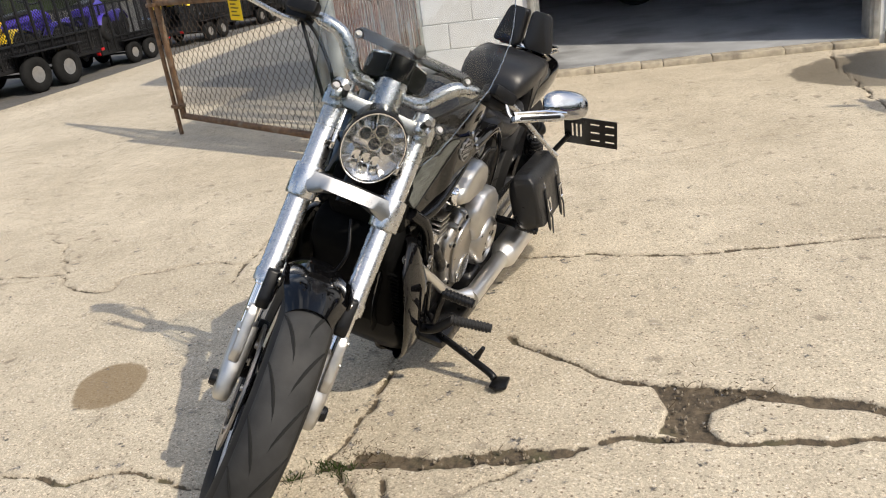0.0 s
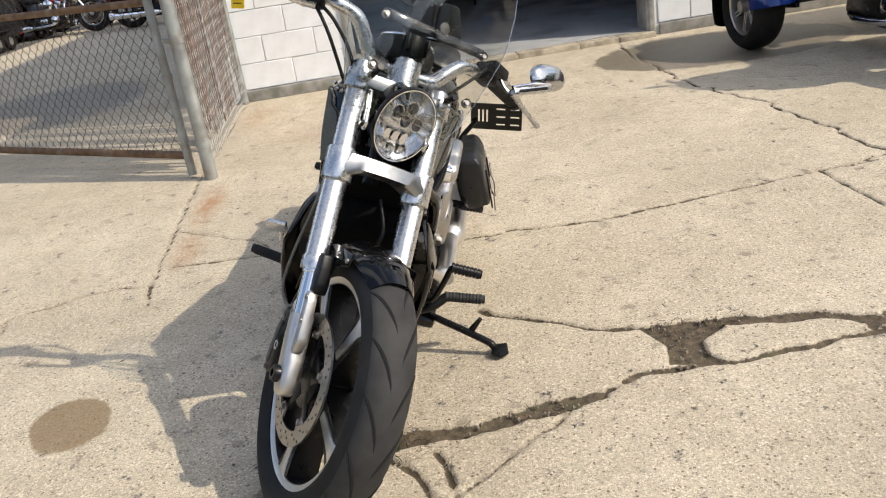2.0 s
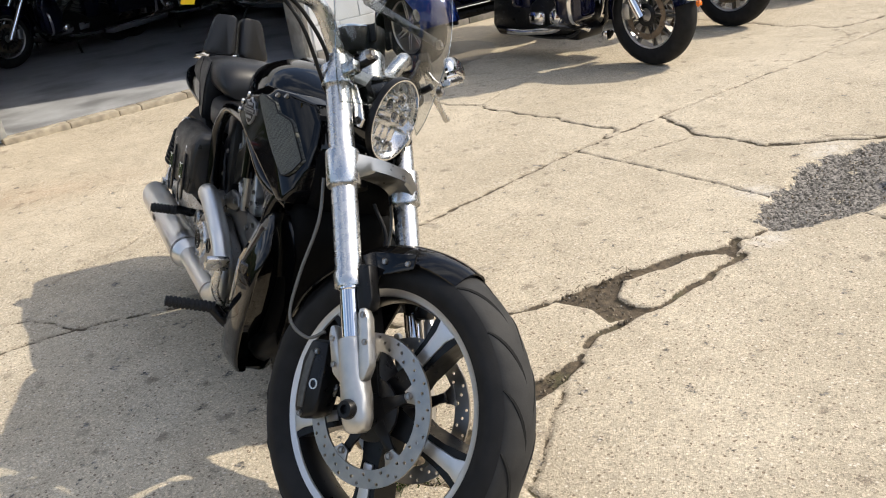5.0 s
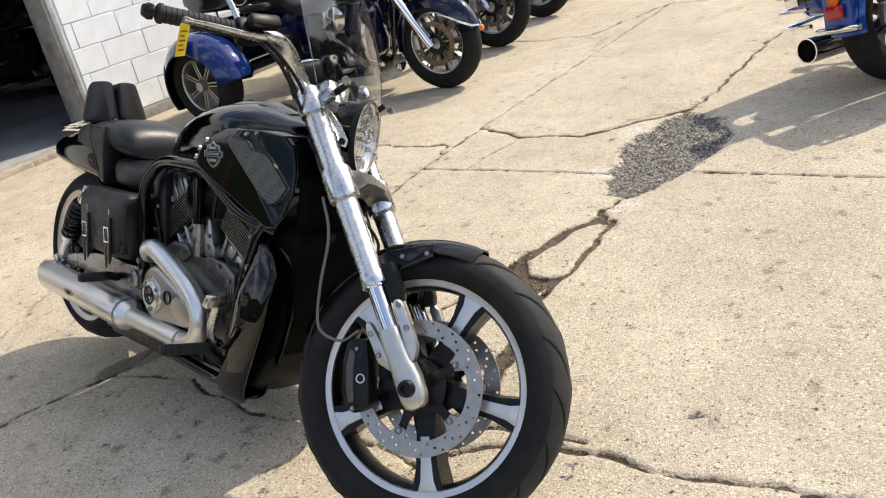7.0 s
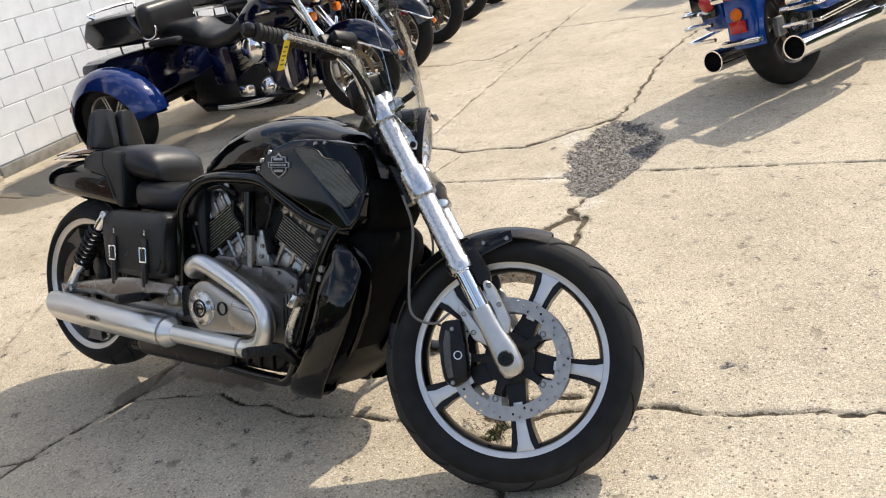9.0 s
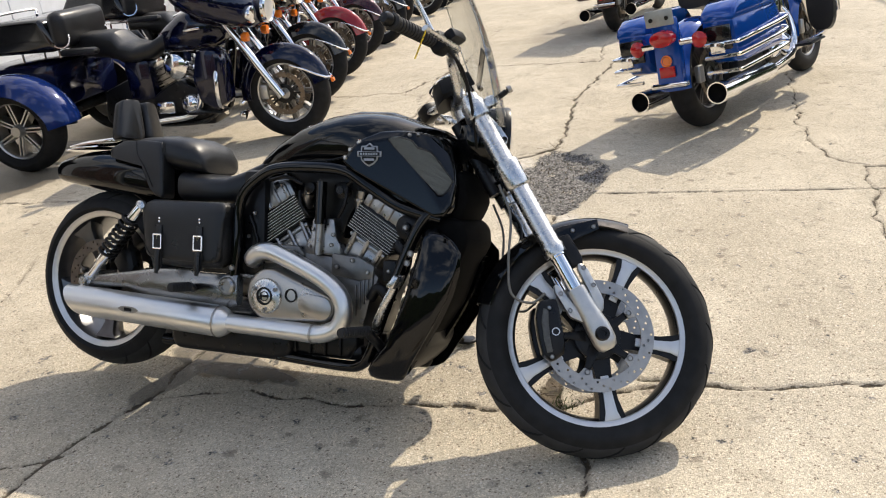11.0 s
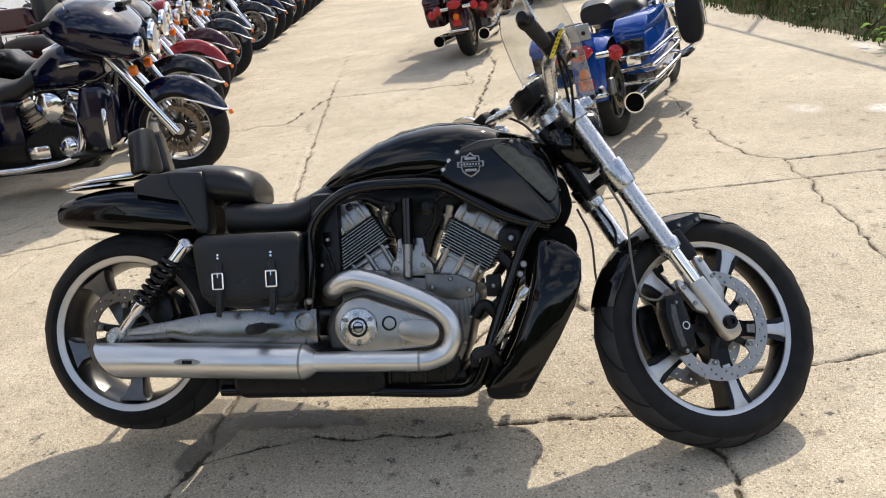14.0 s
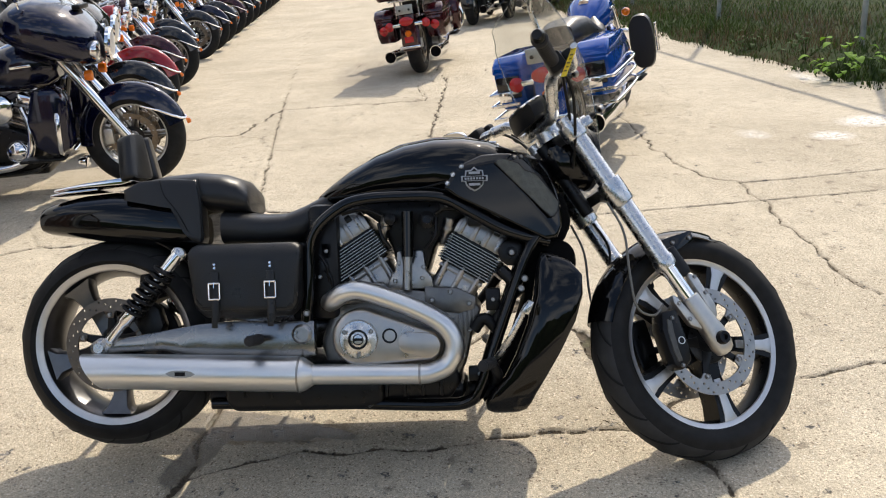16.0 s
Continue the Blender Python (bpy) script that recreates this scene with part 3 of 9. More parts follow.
def concrete_material():
    mat = bpy.data.materials.new("worn_exposed_concrete")
    mat.use_nodes = True
    nt = mat.node_tree
    b = nt.nodes["Principled BSDF"]
    co = nt.nodes.new("ShaderNodeTexCoord").outputs["Object"]

    def noise_tex(scale, detail=5, rough_=0.6):
        n = nt.nodes.new("ShaderNodeTexNoise")
        n.inputs["Scale"].default_value, n.inputs["Detail"].default_value, n.inputs["Roughness"].default_value = scale, detail, rough_
        nt.links.new(co, n.inputs["Vector"])
        return n.outputs["Fac"]

    def span(src, a, b_, lo=0.0, hi=1.0):
        n = nt.nodes.new("ShaderNodeMapRange")
        for k, v in zip(("From Min", "From Max", "To Min", "To Max"), (a, b_, lo, hi)):
            n.inputs[k].default_value = v
        nt.links.new(src, n.inputs["Value"])
        return n.outputs[0]

    def mixed(fac, a, b_, kind="MIX"):
        n = nt.nodes.new("ShaderNodeMix")
        n.data_type, n.blend_type = "RGBA", kind
        for sock, v in (("Factor", fac), ("A", a), ("B", b_)):
            if isinstance(v, (float, tuple)):
                n.inputs[sock].default_value = v
            else:
                nt.links.new(v, n.inputs[sock])
        return n.outputs["Result"]

    def maths(op, a, b_):
        n = nt.nodes.new("ShaderNodeMath")
        n.operation = op
        for i, v in enumerate((a, b_)):
            if isinstance(v, float):
                n.inputs[i].default_value = v
            else:
                nt.links.new(v, n.inputs[i])
        return n.outputs[0]

    def field(key):
        n = nt.nodes.new("ShaderNodeAttribute")
        n.attribute_name = key
        return n.outputs["Fac"]

    def cells(scale):
        n = nt.nodes.new("ShaderNodeTexVoronoi")
        n.inputs["Scale"].default_value = scale
        nt.links.new(co, n.inputs["Vector"])
        return n

    col = mixed(span(noise_tex(1.1, 6), 0.35, 0.65), (0.43, 0.37, 0.275, 1), (0.56, 0.49, 0.375, 1))
    col = mixed(span(noise_tex(7, 6), 0.4, 0.7, 0.0, 0.45), col, (0.35, 0.295, 0.215, 1))
    stone = cells(230)
    grain = nt.nodes.new("ShaderNodeSeparateColor")
    nt.links.new(stone.outputs["Color"], grain.inputs[0])
    col = mixed(span(grain.outputs[0], 0.0, 1.0, 0.0, 1.0), col, mixed(1.0, col, span(grain.outputs[1], 0.0, 1.0, 0.5, 1.52), "MULTIPLY"))
    big = cells(120)
    big_c = nt.nodes.new("ShaderNodeSeparateColor")
    nt.links.new(big.outputs["Color"], big_c.inputs[0])
    col = mixed(maths("MULTIPLY", span(big_c.outputs[0], 0.84, 0.87), span(big.outputs["Distance"], 0.35, 0.5, 1.0, 0.0)), col, mixed(span(big_c.outputs[1], 0.45, 0.55), (0.2, 0.155, 0.11, 1), (0.66, 0.6, 0.5, 1)))
    fine_ = noise_tex(480, 3, 0.75)
    col = mixed(1.0, col, span(fine_, 0.3, 0.7, 0.62, 1.38), "MULTIPLY")
    pits = span(maths("ADD", cells(8).outputs["Distance"], span(noise_tex(38, 4, 0.7), 0.3, 0.7, -0.13, 0.13)), 0.1, 0.19, 1.0, 0.0)
    pit = maths("MULTIPLY", pits, span(noise_tex(1.7, 3), 0.42, 0.56))
    col = mixed(maths("MULTIPLY", pit, 0.6), col, (0.15, 0.12, 0.09, 1))
    col = mixed(span(field("grime"), 0, 1, 0, 0.55), col, (0.17, 0.15, 0.125, 1))
    jag = maths("MULTIPLY", span(noise_tex(60, 4, 0.7), 0.3, 0.7, -1, 1), 0.08)
    jag2 = maths("MULTIPLY", span(noise_tex(14, 4, 0.7), 0.3, 0.7, -1, 1), 0.22)
    pale = maths("MULTIPLY", field("pale"), span(noise_tex(30, 5, 0.75), 0.4, 0.58))
    col = mixed(pale, col, (0.82, 0.8, 0.77, 1))
    rust = maths("MULTIPLY", field("rust"), span(noise_tex(9, 6, 0.7), 0.3, 0.65))
    col = mixed(maths("MULTIPLY", rust, 0.85), col, (0.34, 0.15, 0.05, 1))
    # stains, together with the shadow painted under the bike
    oil_shade = span(maths("ADD", field("oil_shade"), maths("MULTIPLY", jag2, 1.3)), 0.25, 0.6)
    col = mixed(maths("MULTIPLY", oil_shade, 0.72), col, (0.17, 0.105, 0.035, 1))
    wet_shade = span(maths("ADD", field("wet_shade"), jag2), 0.25, 0.5)
    col = mixed(maths("MULTIPLY", wet_shade, 0.72), col, (0.1, 0.085, 0.066, 1))
    soil = mixed(span(noise_tex(40, 6, 0.7), 0.35, 0.65), (0.045, 0.036, 0.026, 1), (0.15, 0.115, 0.075, 1))
    soil = mixed(span(noise_tex(6, 3), 0.55, 0.72, 0.0, 0.35), soil, (0.1, 0.12, 0.04, 1))
    crack = span(maths("ADD", field("crack"), jag), 0.5, 0.56)
    edge = span(maths("ADD", field("crack"), jag2), 0.28, 0.5, 0.0, 0.35)
    col = mixed(edge, col, (0.23, 0.19, 0.14, 1))
    col = mixed(crack, col, soil)
    gravel_cells = cells(130)
    gsep = nt.nodes.new("ShaderNodeSeparateColor")
    nt.links.new(gravel_cells.outputs["Color"], gsep.inputs[0])
    tar = mixed(span(gsep.outputs[0], 0.2, 1.0), (0.06, 0.056, 0.05, 1), (0.33, 0.305, 0.275, 1))
    gravel = span(maths("ADD", field("gravel"), maths("ADD", maths("MULTIPLY", jag2, 2.8), maths("MULTIPLY", jag, 3.0))), 0.44, 0.6)
    col = mixed(gravel, col, tar)
    nt.links.new(col, b.inputs["Base Color"])
    rgh = maths("SUBTRACT", 0.88, maths("ADD", maths("MULTIPLY", wet_shade, 0.42), maths("MULTIPLY", oil_shade, 0.3)))
    nt.links.new(rgh, b.inputs["Roughness"])
    b.inputs["Specular IOR Level"].default_value = 0.35
    h = maths("ADD", maths("MULTIPLY", stone.outputs["Distance"], 0.5), maths("MULTIPLY", fine_, 0.6))
    h = maths("SUBTRACT", h, maths("ADD", maths("MULTIPLY", crack, 2.5), maths("MULTIPLY", pit, 1.2)))
    h = maths("ADD", h, maths("MULTIPLY", maths("MULTIPLY", gravel, gravel_cells.outputs["Distance"]), -1.6))
    bp = nt.nodes.new("ShaderNodeBump")
    bp.inputs["Strength"].default_value, bp.inputs["Distance"].default_value = 0.55, 0.004
    nt.links.new(h, bp.inputs["Height"])
    nt.links.new(bp.outputs[0], b.inputs["Normal"])
    return mat


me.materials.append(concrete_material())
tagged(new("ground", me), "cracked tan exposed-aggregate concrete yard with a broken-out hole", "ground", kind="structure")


# ---- painted block building with an open garage door ----
WALL = Matrix.Translation((-4.02, -1.62, 0)) @ Matrix.Rotation(math.atan2(0.985, -0.172), 4, "Z")   # x along the wall, -y out into the yard
PAINT = material("white_block_paint", (0.77, 0.79, 0.81), 0.75, var=0.06, scale=9, bump=0.35, bump_scale=120, second=(0.5, 0.48, 0.42), second_scale=2.2, second_amount=0.35)
FOOTING = material("grey_footing", (0.26, 0.25, 0.23), 0.85, var=0.25, scale=14, bump=0.5, bump_scale=80, second=(0.1, 0.11, 0.07), second_scale=5, second_amount=0.6)
# dark grey puts the dimness of the unlit garage into the colour
INNER = material("shade_dark_garage_wall", (0.1, 0.1, 0.1), 0.8, var=0.15, scale=3)
SLAB = material("garage_floor_paint", (0.4, 0.41, 0.42), 0.5, var=0.18, scale=6, rough_var=0.1, bump=0.1, second=(0.12, 0.12, 0.12), second_scale=2, second_amount=0.6)
FRAME = material("old_door_frame_metal", (0.42, 0.43, 0.42), 0.5, 0.4, var=0.2, scale=15, second=(0.2, 0.12, 0.07), second_scale=6, second_amount=0.5)
D0, D1, END, TALL, DEEP = 0.88, 3.28, 40.0, 3.8, 0.2

core = Geo()
core.box((0.0, 0.006, 0), (D0, DEEP, TALL)).box((D1, 0.006, 0), (END, DEEP, TALL)).box((D0, 0.006, 2.75), (D1, DEEP, TALL))
wall_front = solid("wall_front", core.moved(WALL), PAINT, "white painted concrete block wall of the workshop", "wall", "structure")
solid("wall_side", Geo().box((-0.2, 0.0, 0), (0.0, 9.0, TALL), 0.004).moved(WALL), PAINT, "white painted side wall of the workshop", "wall", "structure")
room = Geo()
room.box((0.0, 8.8, 0), (12, 9.0, TALL)).box((9.0, DEEP, 0), (9.2, 8.8, TALL))
solid("wall_back", room.moved(WALL), INNER, "inner walls of the garage, coloured dark for its shade", "wall", "structure")
solid("ceiling", Geo().box((-0.2, DEEP, 3.6), (12, 9.0, 3.8)).box((12, DEEP, 3.6), (END, 2.0, 3.8)).moved(WALL), INNER, "garage ceiling and roof slab, coloured dark for the shade indoors", "ceiling", "structure")
solid("floor", Geo().box((0.0, 0.03, 0.0), (9.0, 8.8, 0.045)).moved(WALL), SLAB, "worn grey painted garage floor", "floor", "structure")
SILL = material("worn_sill_concrete", (0.4, 0.35, 0.265), 0.85, var=0.25, scale=18, bump=0.6, bump_scale=60, second=(0.16, 0.14, 0.11), second_scale=7, second_amount=0.6)
sill = Geo()
sr0 = random.Random(2)
cuts = [D0] + [D0 + (D1 - D0) * (i + sr0.uniform(-0.3, 0.3)) / 7 for i in range(1, 7)] + [D1]
for a, b in zip(cuts[:-1], cuts[1:]):
    sill.box((a + 0.002, -0.1 + sr0.uniform(-0.01, 0.01), -0.02), (b - 0.002, 0.07, 0.04 + sr0.uniform(-0.003, 0.003)), 0.007)
solid("door_sill", sill.moved(WALL), SILL, "chipped concrete sill along the garage doorway", "door sill", "structure")
foot = Geo()
for a, b in ((0.0, D0 - 0.03), (D1 + 0.05, 20.0)):
    k = max(1, round((b - a) / 0.8))
    for i in range(k):
        foot.box((a + (b - a) * i / k + 0.003, -0.035, -0.02), (a + (b - a) * (i + 1) / k - 0.003, 0.0, 0.085 + 0.006 * (i % 3)), 0.01)
solid("baseboard", foot.moved(WALL), FOOTING, "stained grey concrete footing along the wall", "footing", "structure")
door_1 = thing("door_1", "open garage doorway with a weathered metal frame", "garage door")
tagged(door_1, kind="structure")
for a in (D0 - 0.03, D1 - 0.05):
    part("jamb", Geo().box((a, -0.02, 0.03), (a + 0.07, 0.21, 2.75), 0.006).box((a + 0.02, -0.035, 0.03), (a + 0.055, -0.02, 2.75), 0.004).moved(WALL), FRAME, door_1)
part("lintel", Geo().box((D0 - 0.03, -0.02, 2.72), (D1 + 0.02, 0.21, 2.82), 0.006).moved(WALL), FRAME, door_1)


def block_rows():
    """Running bond: start, width and height of each block face."""
    out = []
    for row in range(18):
        z = 0.09 + row * 0.197
        for k in range(-1, 110):
            a = k * 0.397 + (0.2 if row % 2 else 0.0) + 0.03
            for lo, hi in ((0.0, D0 - 0.035), (D1 + 0.055, END)):
                s, e = max(a, lo), min(a + 0.393, hi)
                if e - s > 0.04:
                    out.append((s, e, z, z + 0.193))
    return out


# ---- the black power cruiser on its side stand ----
LEAN = radians(20.7)
BIKE = Matrix.Translation((0, -0.096, 0)) @ Matrix.Rotation(-LEAN, 4, "X")      # x ahead, y to its left, z up in its own plane
RAKE, STEER = radians(32.05), radians(26.1)
up_ = Vector((-math.sin(RAKE), 0, math.cos(RAKE)))
ahead = Vector((math.cos(RAKE), 0, math.sin(RAKE))) * math.cos(STEER) + Vector((0, 1, 0)) * math.sin(STEER)
left = up_.cross(ahead)
FORK = Matrix((ahead, left, up_)).transposed().to_4x4()
FORK.translation = (0.805, -0.006, 0.265)                                         # axle's middle; z along the fork legs
bike = thing("motorcycle", "black power cruiser with silver fork and exhaust on its side stand", "motorcycle", m=BIKE)


def bp(name, g, mat, label="", parent=None, smooth=40):
    return part(name, g, mat, parent or bike, label, smooth)


def fp(name, g, mat, label="", parent=None, smooth=40):
    return part(name, g.moved(FORK), mat, parent or bike, label, smooth)


def both(name, g, mat, label="", smooth=40, dy=-0.014):
    """A part on the bike's left, and its mirror image on the right."""
    h = g.mirrored()
    g.moved(Matrix.Translation((0, dy, 0)))
    return bp(name, g, mat, label, None, smooth), bp(name, h, mat, label, None, smooth)


def bolt(at, axis_, r=0.008, h=0.006):
    return Geo().lathe([(r * 0.55, h), (r * 0.55, h * 0.4), (r * 0.75, h * 0.4), (r, h * 0.9), (r, 0), (0, 0)][::-1], at, axis_, 14)


def tyre_geo(radius, half, rim, power=2.3, n=19, seg=112):
    prof = []
    depth = radius - rim
    for i in range(n):
        a = math.pi * i / (n - 1)
        c, s = math.cos(a), math.sin(a)
        prof.append((rim + depth * abs(s) ** (2 / power), half * math.copysign(abs(c) ** (2 / power), c) * (1.0 if s > 0.15 else 0.86)))
    prof += [(rim - 0.012, -half * 0.72), (rim - 0.012, half * 0.72)]
    return Geo().lathe(prof, axis=(0, 1, 0), seg=seg, closed=True)


def tread(radius, half, rim, count, power=2.3, lean=0.9):
    """Curved sipes, as thin dark bars let into the tyre's crown."""
    g = Geo()
    depth = radius - rim
    for k in range(count):
        for side in (-1, 1):
            line = []
            for i in range(9):
                t = i / 8
                w = side * (0.08 + 0.72 * t)
                r = rim + depth * (1 - abs(w) ** power) ** (1 / power) - 0.0025
                a = 2 * math.pi * (k + (0.5 if side > 0 else 0)) / count + lean * 0.28 * t ** 0.7
                line.append((r * math.cos(a), w * half, r * math.sin(a)))
            g.tube(line, [0.003, 0.0042, 0.0049, 0.0052, 0.0052, 0.005, 0.0046, 0.0039, 0.0028], 6)
    return g


def crown_band(radius, half, rim, power=2.3, reach=0.82, seg=112):
    """The dusty running surface, a skin over the tyre's crown."""
    depth = radius - rim
    out_, in_ = [], []
    for i in range(15):
        w = reach * (2 * i / 14 - 1)
        r = rim + depth * (1 - abs(w) ** power) ** (1 / power)
        out_.append((r + 0.0006, w * half))
        in_.append((r - 0.002, w * half))
    return Geo().lathe(out_ + in_[::-1], axis=(0, 1, 0), seg=seg, closed=True)


GROOVE = material("tyre_groove", (0.006, 0.006, 0.006), 0.9, var=0.1)


# -- front wheel
fwheel = fp("front_wheel", Geo().lathe([(0.252, -0.046), (0.256, -0.043), (0.256, -0.036), (0.25, 0.0), (0.256, 0.036), (0.256, 0.043), (0.252, 0.046), (0.24, 0.0445), (0.237, 0.041), (0.2225, 0.0385), (0.2205, 0.036), (0.2205, 0.0), (0.2205, -0.036), (0.2225, -0.0385), (0.237, -0.041), (0.24, -0.0445)], seg=88, closed=True), RIM, "five-spoke alloy front wheel with a polished rim")
fp("rim_barrel", Geo().lathe([(0.2203, -0.035), (0.2145, -0.024), (0.212, 0.0), (0.2145, 0.024), (0.2203, 0.035), (0.222, 0.03), (0.222, 0.0), (0.222, -0.03)], seg=72, closed=True), SATIN, "black inner rim barrel", fwheel)
fp("tyre", tyre_geo(0.317, 0.061, 0.248), RUBBER, "worn black front tyre", fwheel)
fp("running_surface", crown_band(0.317, 0.061, 0.248), TREAD, "dusty grey running surface", fwheel)
fp("tread", tread(0.317, 0.061, 0.25, 17, lean=1.35), GROOVE, "", fwheel)
fp("hub", Geo().lathe([(0, -0.055), (0.03, -0.055), (0.034, -0.05), (0.05, -0.03), (0.052, 0.0), (0.05, 0.03), (0.034, 0.05), (0.03, 0.055), (0, 0.055)], seg=36), SATIN, "black wheel hub", fwheel)
rim_black = Geo()
for k in range(5):
    a = radians(36 + 72 * k)
    m = Matrix.Rotation(-a, 4, "Y")
    fp("spoke", Geo().loft([[(x, s * w, z) for s, z in ((-1, -h), (1, -h), (1, h), (-1, h))] for x, w, h in ((0.035, 0.034, 0.03), (0.1, 0.032, 0.021), (0.17, 0.034, 0.025), (0.221, 0.037, 0.036))], m=m), SATIN, "black spoke with a machined silver face", fwheel, 30)
    for s in (-1, 1):
        fp("spoke_face", Geo().prism([(0.105, -0.011), (0.16, -0.0125), (0.2, -0.0155), (0.2215, -0.023), (0.2215, 0.023), (0.2, 0.0155), (0.16, 0.0125), (0.105, 0.011)], s * 0.0325, s * 0.0385, 0.0015, m), RIM, "", fwheel, 30)
for s in (-1, 1):
    holes = []
    for i in range(54):
        a = 2 * math.pi * i / 54
        holes += [((0.121, 0.131, 0.140)[i % 3] * math.cos(a), (0.121, 0.131, 0.140)[i % 3] * math.sin(a))]
    fp("brake_disc", perforated(0.147, 0.113, holes, 0.0034, s * 0.062, s * 0.067), STEEL, "drilled steel brake disc", fwheel, 30)
    fp("disc_spider", Geo().prism(ring2(0.062, 24), s * 0.05, s * 0.057, 0.002), SATIN, "black disc spider", fwheel)
    for k in range(5):
        m = Matrix.Rotation(-radians(8 + 72 * k), 4, "Y")
        fp("spider_arm", Geo().prism([(0.03, -0.016), (0.08, -0.009), (0.1, -0.01), (0.1, 0.01), (0.08, 0.009), (0.03, 0.016)], s * 0.051, s * 0.0585, 0.002, m), SATIN, "", fwheel, 30)
        fp("disc_tab", Geo().prism([(0.092, -0.011), (0.104, -0.016), (0.118, -0.024), (0.118, 0.024), (0.104, 0.016), (0.092, 0.011)], s * 0.0605, s * 0.066, 0.001, m), STEEL, "", fwheel, 30)
        fp("disc_bolt", bolt((0.1, s * 0.066, 0.0), (0, s, 0), 0.0075, 0.006).moved(m), STEEL, "", fwheel)

# -- fork
for s in (-1, 1):
    y = 0.101 * s
    fp("fork_tube", Geo().lathe([(0.0, 0.235), (0.0295, 0.235), (0.0305, 0.24), (0.0305, 0.262), (0.0268, 0.268), (0.0268, 0.72), (0.025, 0.726), (0, 0.726)], (0, y, 0), (0, 0, 1), 32), ALLOY, "brushed silver upper fork tube")
    fp("fork_slider", Geo().lathe([(0, 0.08), (0.0205, 0.08), (0.0205, 0.228), (0.0235, 0.23), (0.0235, 0.246), (0, 0.246)], (0, y, 0), (0, 0, 1), 28), CHROME, "chrome fork slider")
    leg = Geo()
    leg.loft([[(xc + 0.93 * hx * math.copysign(abs(math.cos(a)) ** 0.7, math.cos(a)), y + 0.93 * hy * math.copysign(abs(math.sin(a)) ** 0.7, math.sin(a)), z) for a in (2 * math.pi * k / 24 for k in range(24))] for z, xc, hx, hy in ((-0.044, 0.0, 0.016, 0.014), (-0.038, 0.0, 0.027, 0.02), (-0.02, 0.001, 0.033, 0.0235), (0.02, 0.002, 0.034, 0.025), (0.045, 0.001, 0.031, 0.026), (0.075, 0.0, 0.0285, 0.027), (0.125, 0.0, 0.0275, 0.027), (0.134, 0.0, 0.026, 0.026), (0.136, 0.0, 0.022, 0.022))])
    leg.prism([(0.015, 0.045), (0.035, 0.05), (0.05, 0.075), (0.053, 0.165), (0.046, 0.185), (0.034, 0.188), (0.028, 0.175), (0.025, 0.11)], y - s * 0.008, y + s * 0.016, 0.006)
    leg.prism([(-0.015, 0.03), (-0.03, 0.05), (-0.05, 0.075), (-0.053, 0.15), (-0.046, 0.168), (-0.036, 0.165), (-0.026, 0.11)], y - s * 0.012, y + s * 0.01, 0.006)
    fp("fork_leg", leg, CAST, "cast silver fork foot with caliper lugs")
    fp("axle_cap", Geo().lathe([(0.0, 0.0), (0.019, 0.0), (0.019, 0.012), (0.016, 0.019), (0.009, 0.019), (0.009, 0.011), (0, 0.011)], (0, y + s * 0.017, 0), (0, s, 0), 24), SATIN, "")
    fp("fork_boot", Geo().prism([(0.02, 0.185), (0.05, 0.18), (0.058, 0.2), (0.056, 0.27), (0.03, 0.275), (0.02, 0.25)], y - s * 0.024, y + s * 0.006, 0.006), SATIN, "black fender mount on the fork")
    for px, pz in ((0.043, 0.172), (0.043, 0.12), (-0.042, 0.14), (-0.042, 0.09)):
        fp("lug_bolt", bolt((px, y + s * (0.015 if px > 0 else 0.009), pz), (0, s, 0), 0.0062, 0.004), STEEL)
    cal = Geo().prism([(-0.055, 0.135), (-0.1, 0.15), (-0.128, 0.115), (-0.148, 0.06), (-0.158, 0.02), (-0.145, -0.005), (-0.105, 0.0), (-0.09, 0.03), (-0.075, 0.07)], s * 0.05, s * 0.108, 0.009)
    calo = fp("brake_caliper", cal, SATIN, "black four-piston brake caliper with a silver insert")
    fp("caliper_insert", Geo().prism([(-0.1, 0.128), (-0.12, 0.1), (-0.138, 0.055), (-0.146, 0.022), (-0.132, 0.018), (-0.122, 0.05), (-0.104, 0.092), (-0.09, 0.118)], s * 0.105, s * 0.111, 0.002), MESH, "", calo)
    fp("caliper_badge", Geo().lathe([(0.0105, 0.0), (0.0105, 0.002), (0.008, 0.002), (0.008, 0.0)], (-0.1, s * 0.1085, 0.06), (0, s, 0), 20, True), WHITE_MARK, "", calo)
    fp("caliper_bolt", bolt((-0.14, s * 0.107, 0.008), (0, s, 0), 0.006), STEEL, "", calo)
    fp("caliper_bolt", bolt((-0.085, s * 0.107, 0.122), (0, s, 0), 0.006), STEEL, "", calo)
    fp("fork_clamp", Geo().lathe([(0.026, 0.443), (0.0335, 0.443), (0.035, 0.448), (0.035, 0.512), (0.0335, 0.517), (0.026, 0.517)], (0, y, 0), (0, 0, 1), 32, True), ALLOY, "silver fork clamp")
    fp("fork_clamp", Geo().lathe([(0.026, 0.66), (0.0335, 0.66), (0.0345, 0.664), (0.0345, 0.7), (0.0335, 0.704), (0.026, 0.704)], (0, y, 0), (0, 0, 1), 32, True), ALLOY, "silver fork clamp")
    fp("clamp_bolt", bolt((0.038, y, 0.69), (1, 0, 0), 0.014, 0.02), CHROME)
    fp("clamp_pinch", Geo().box((0.025, y - 0.022, 0.67), (0.062, y + 0.004, 0.698), 0.006), ALLOY)
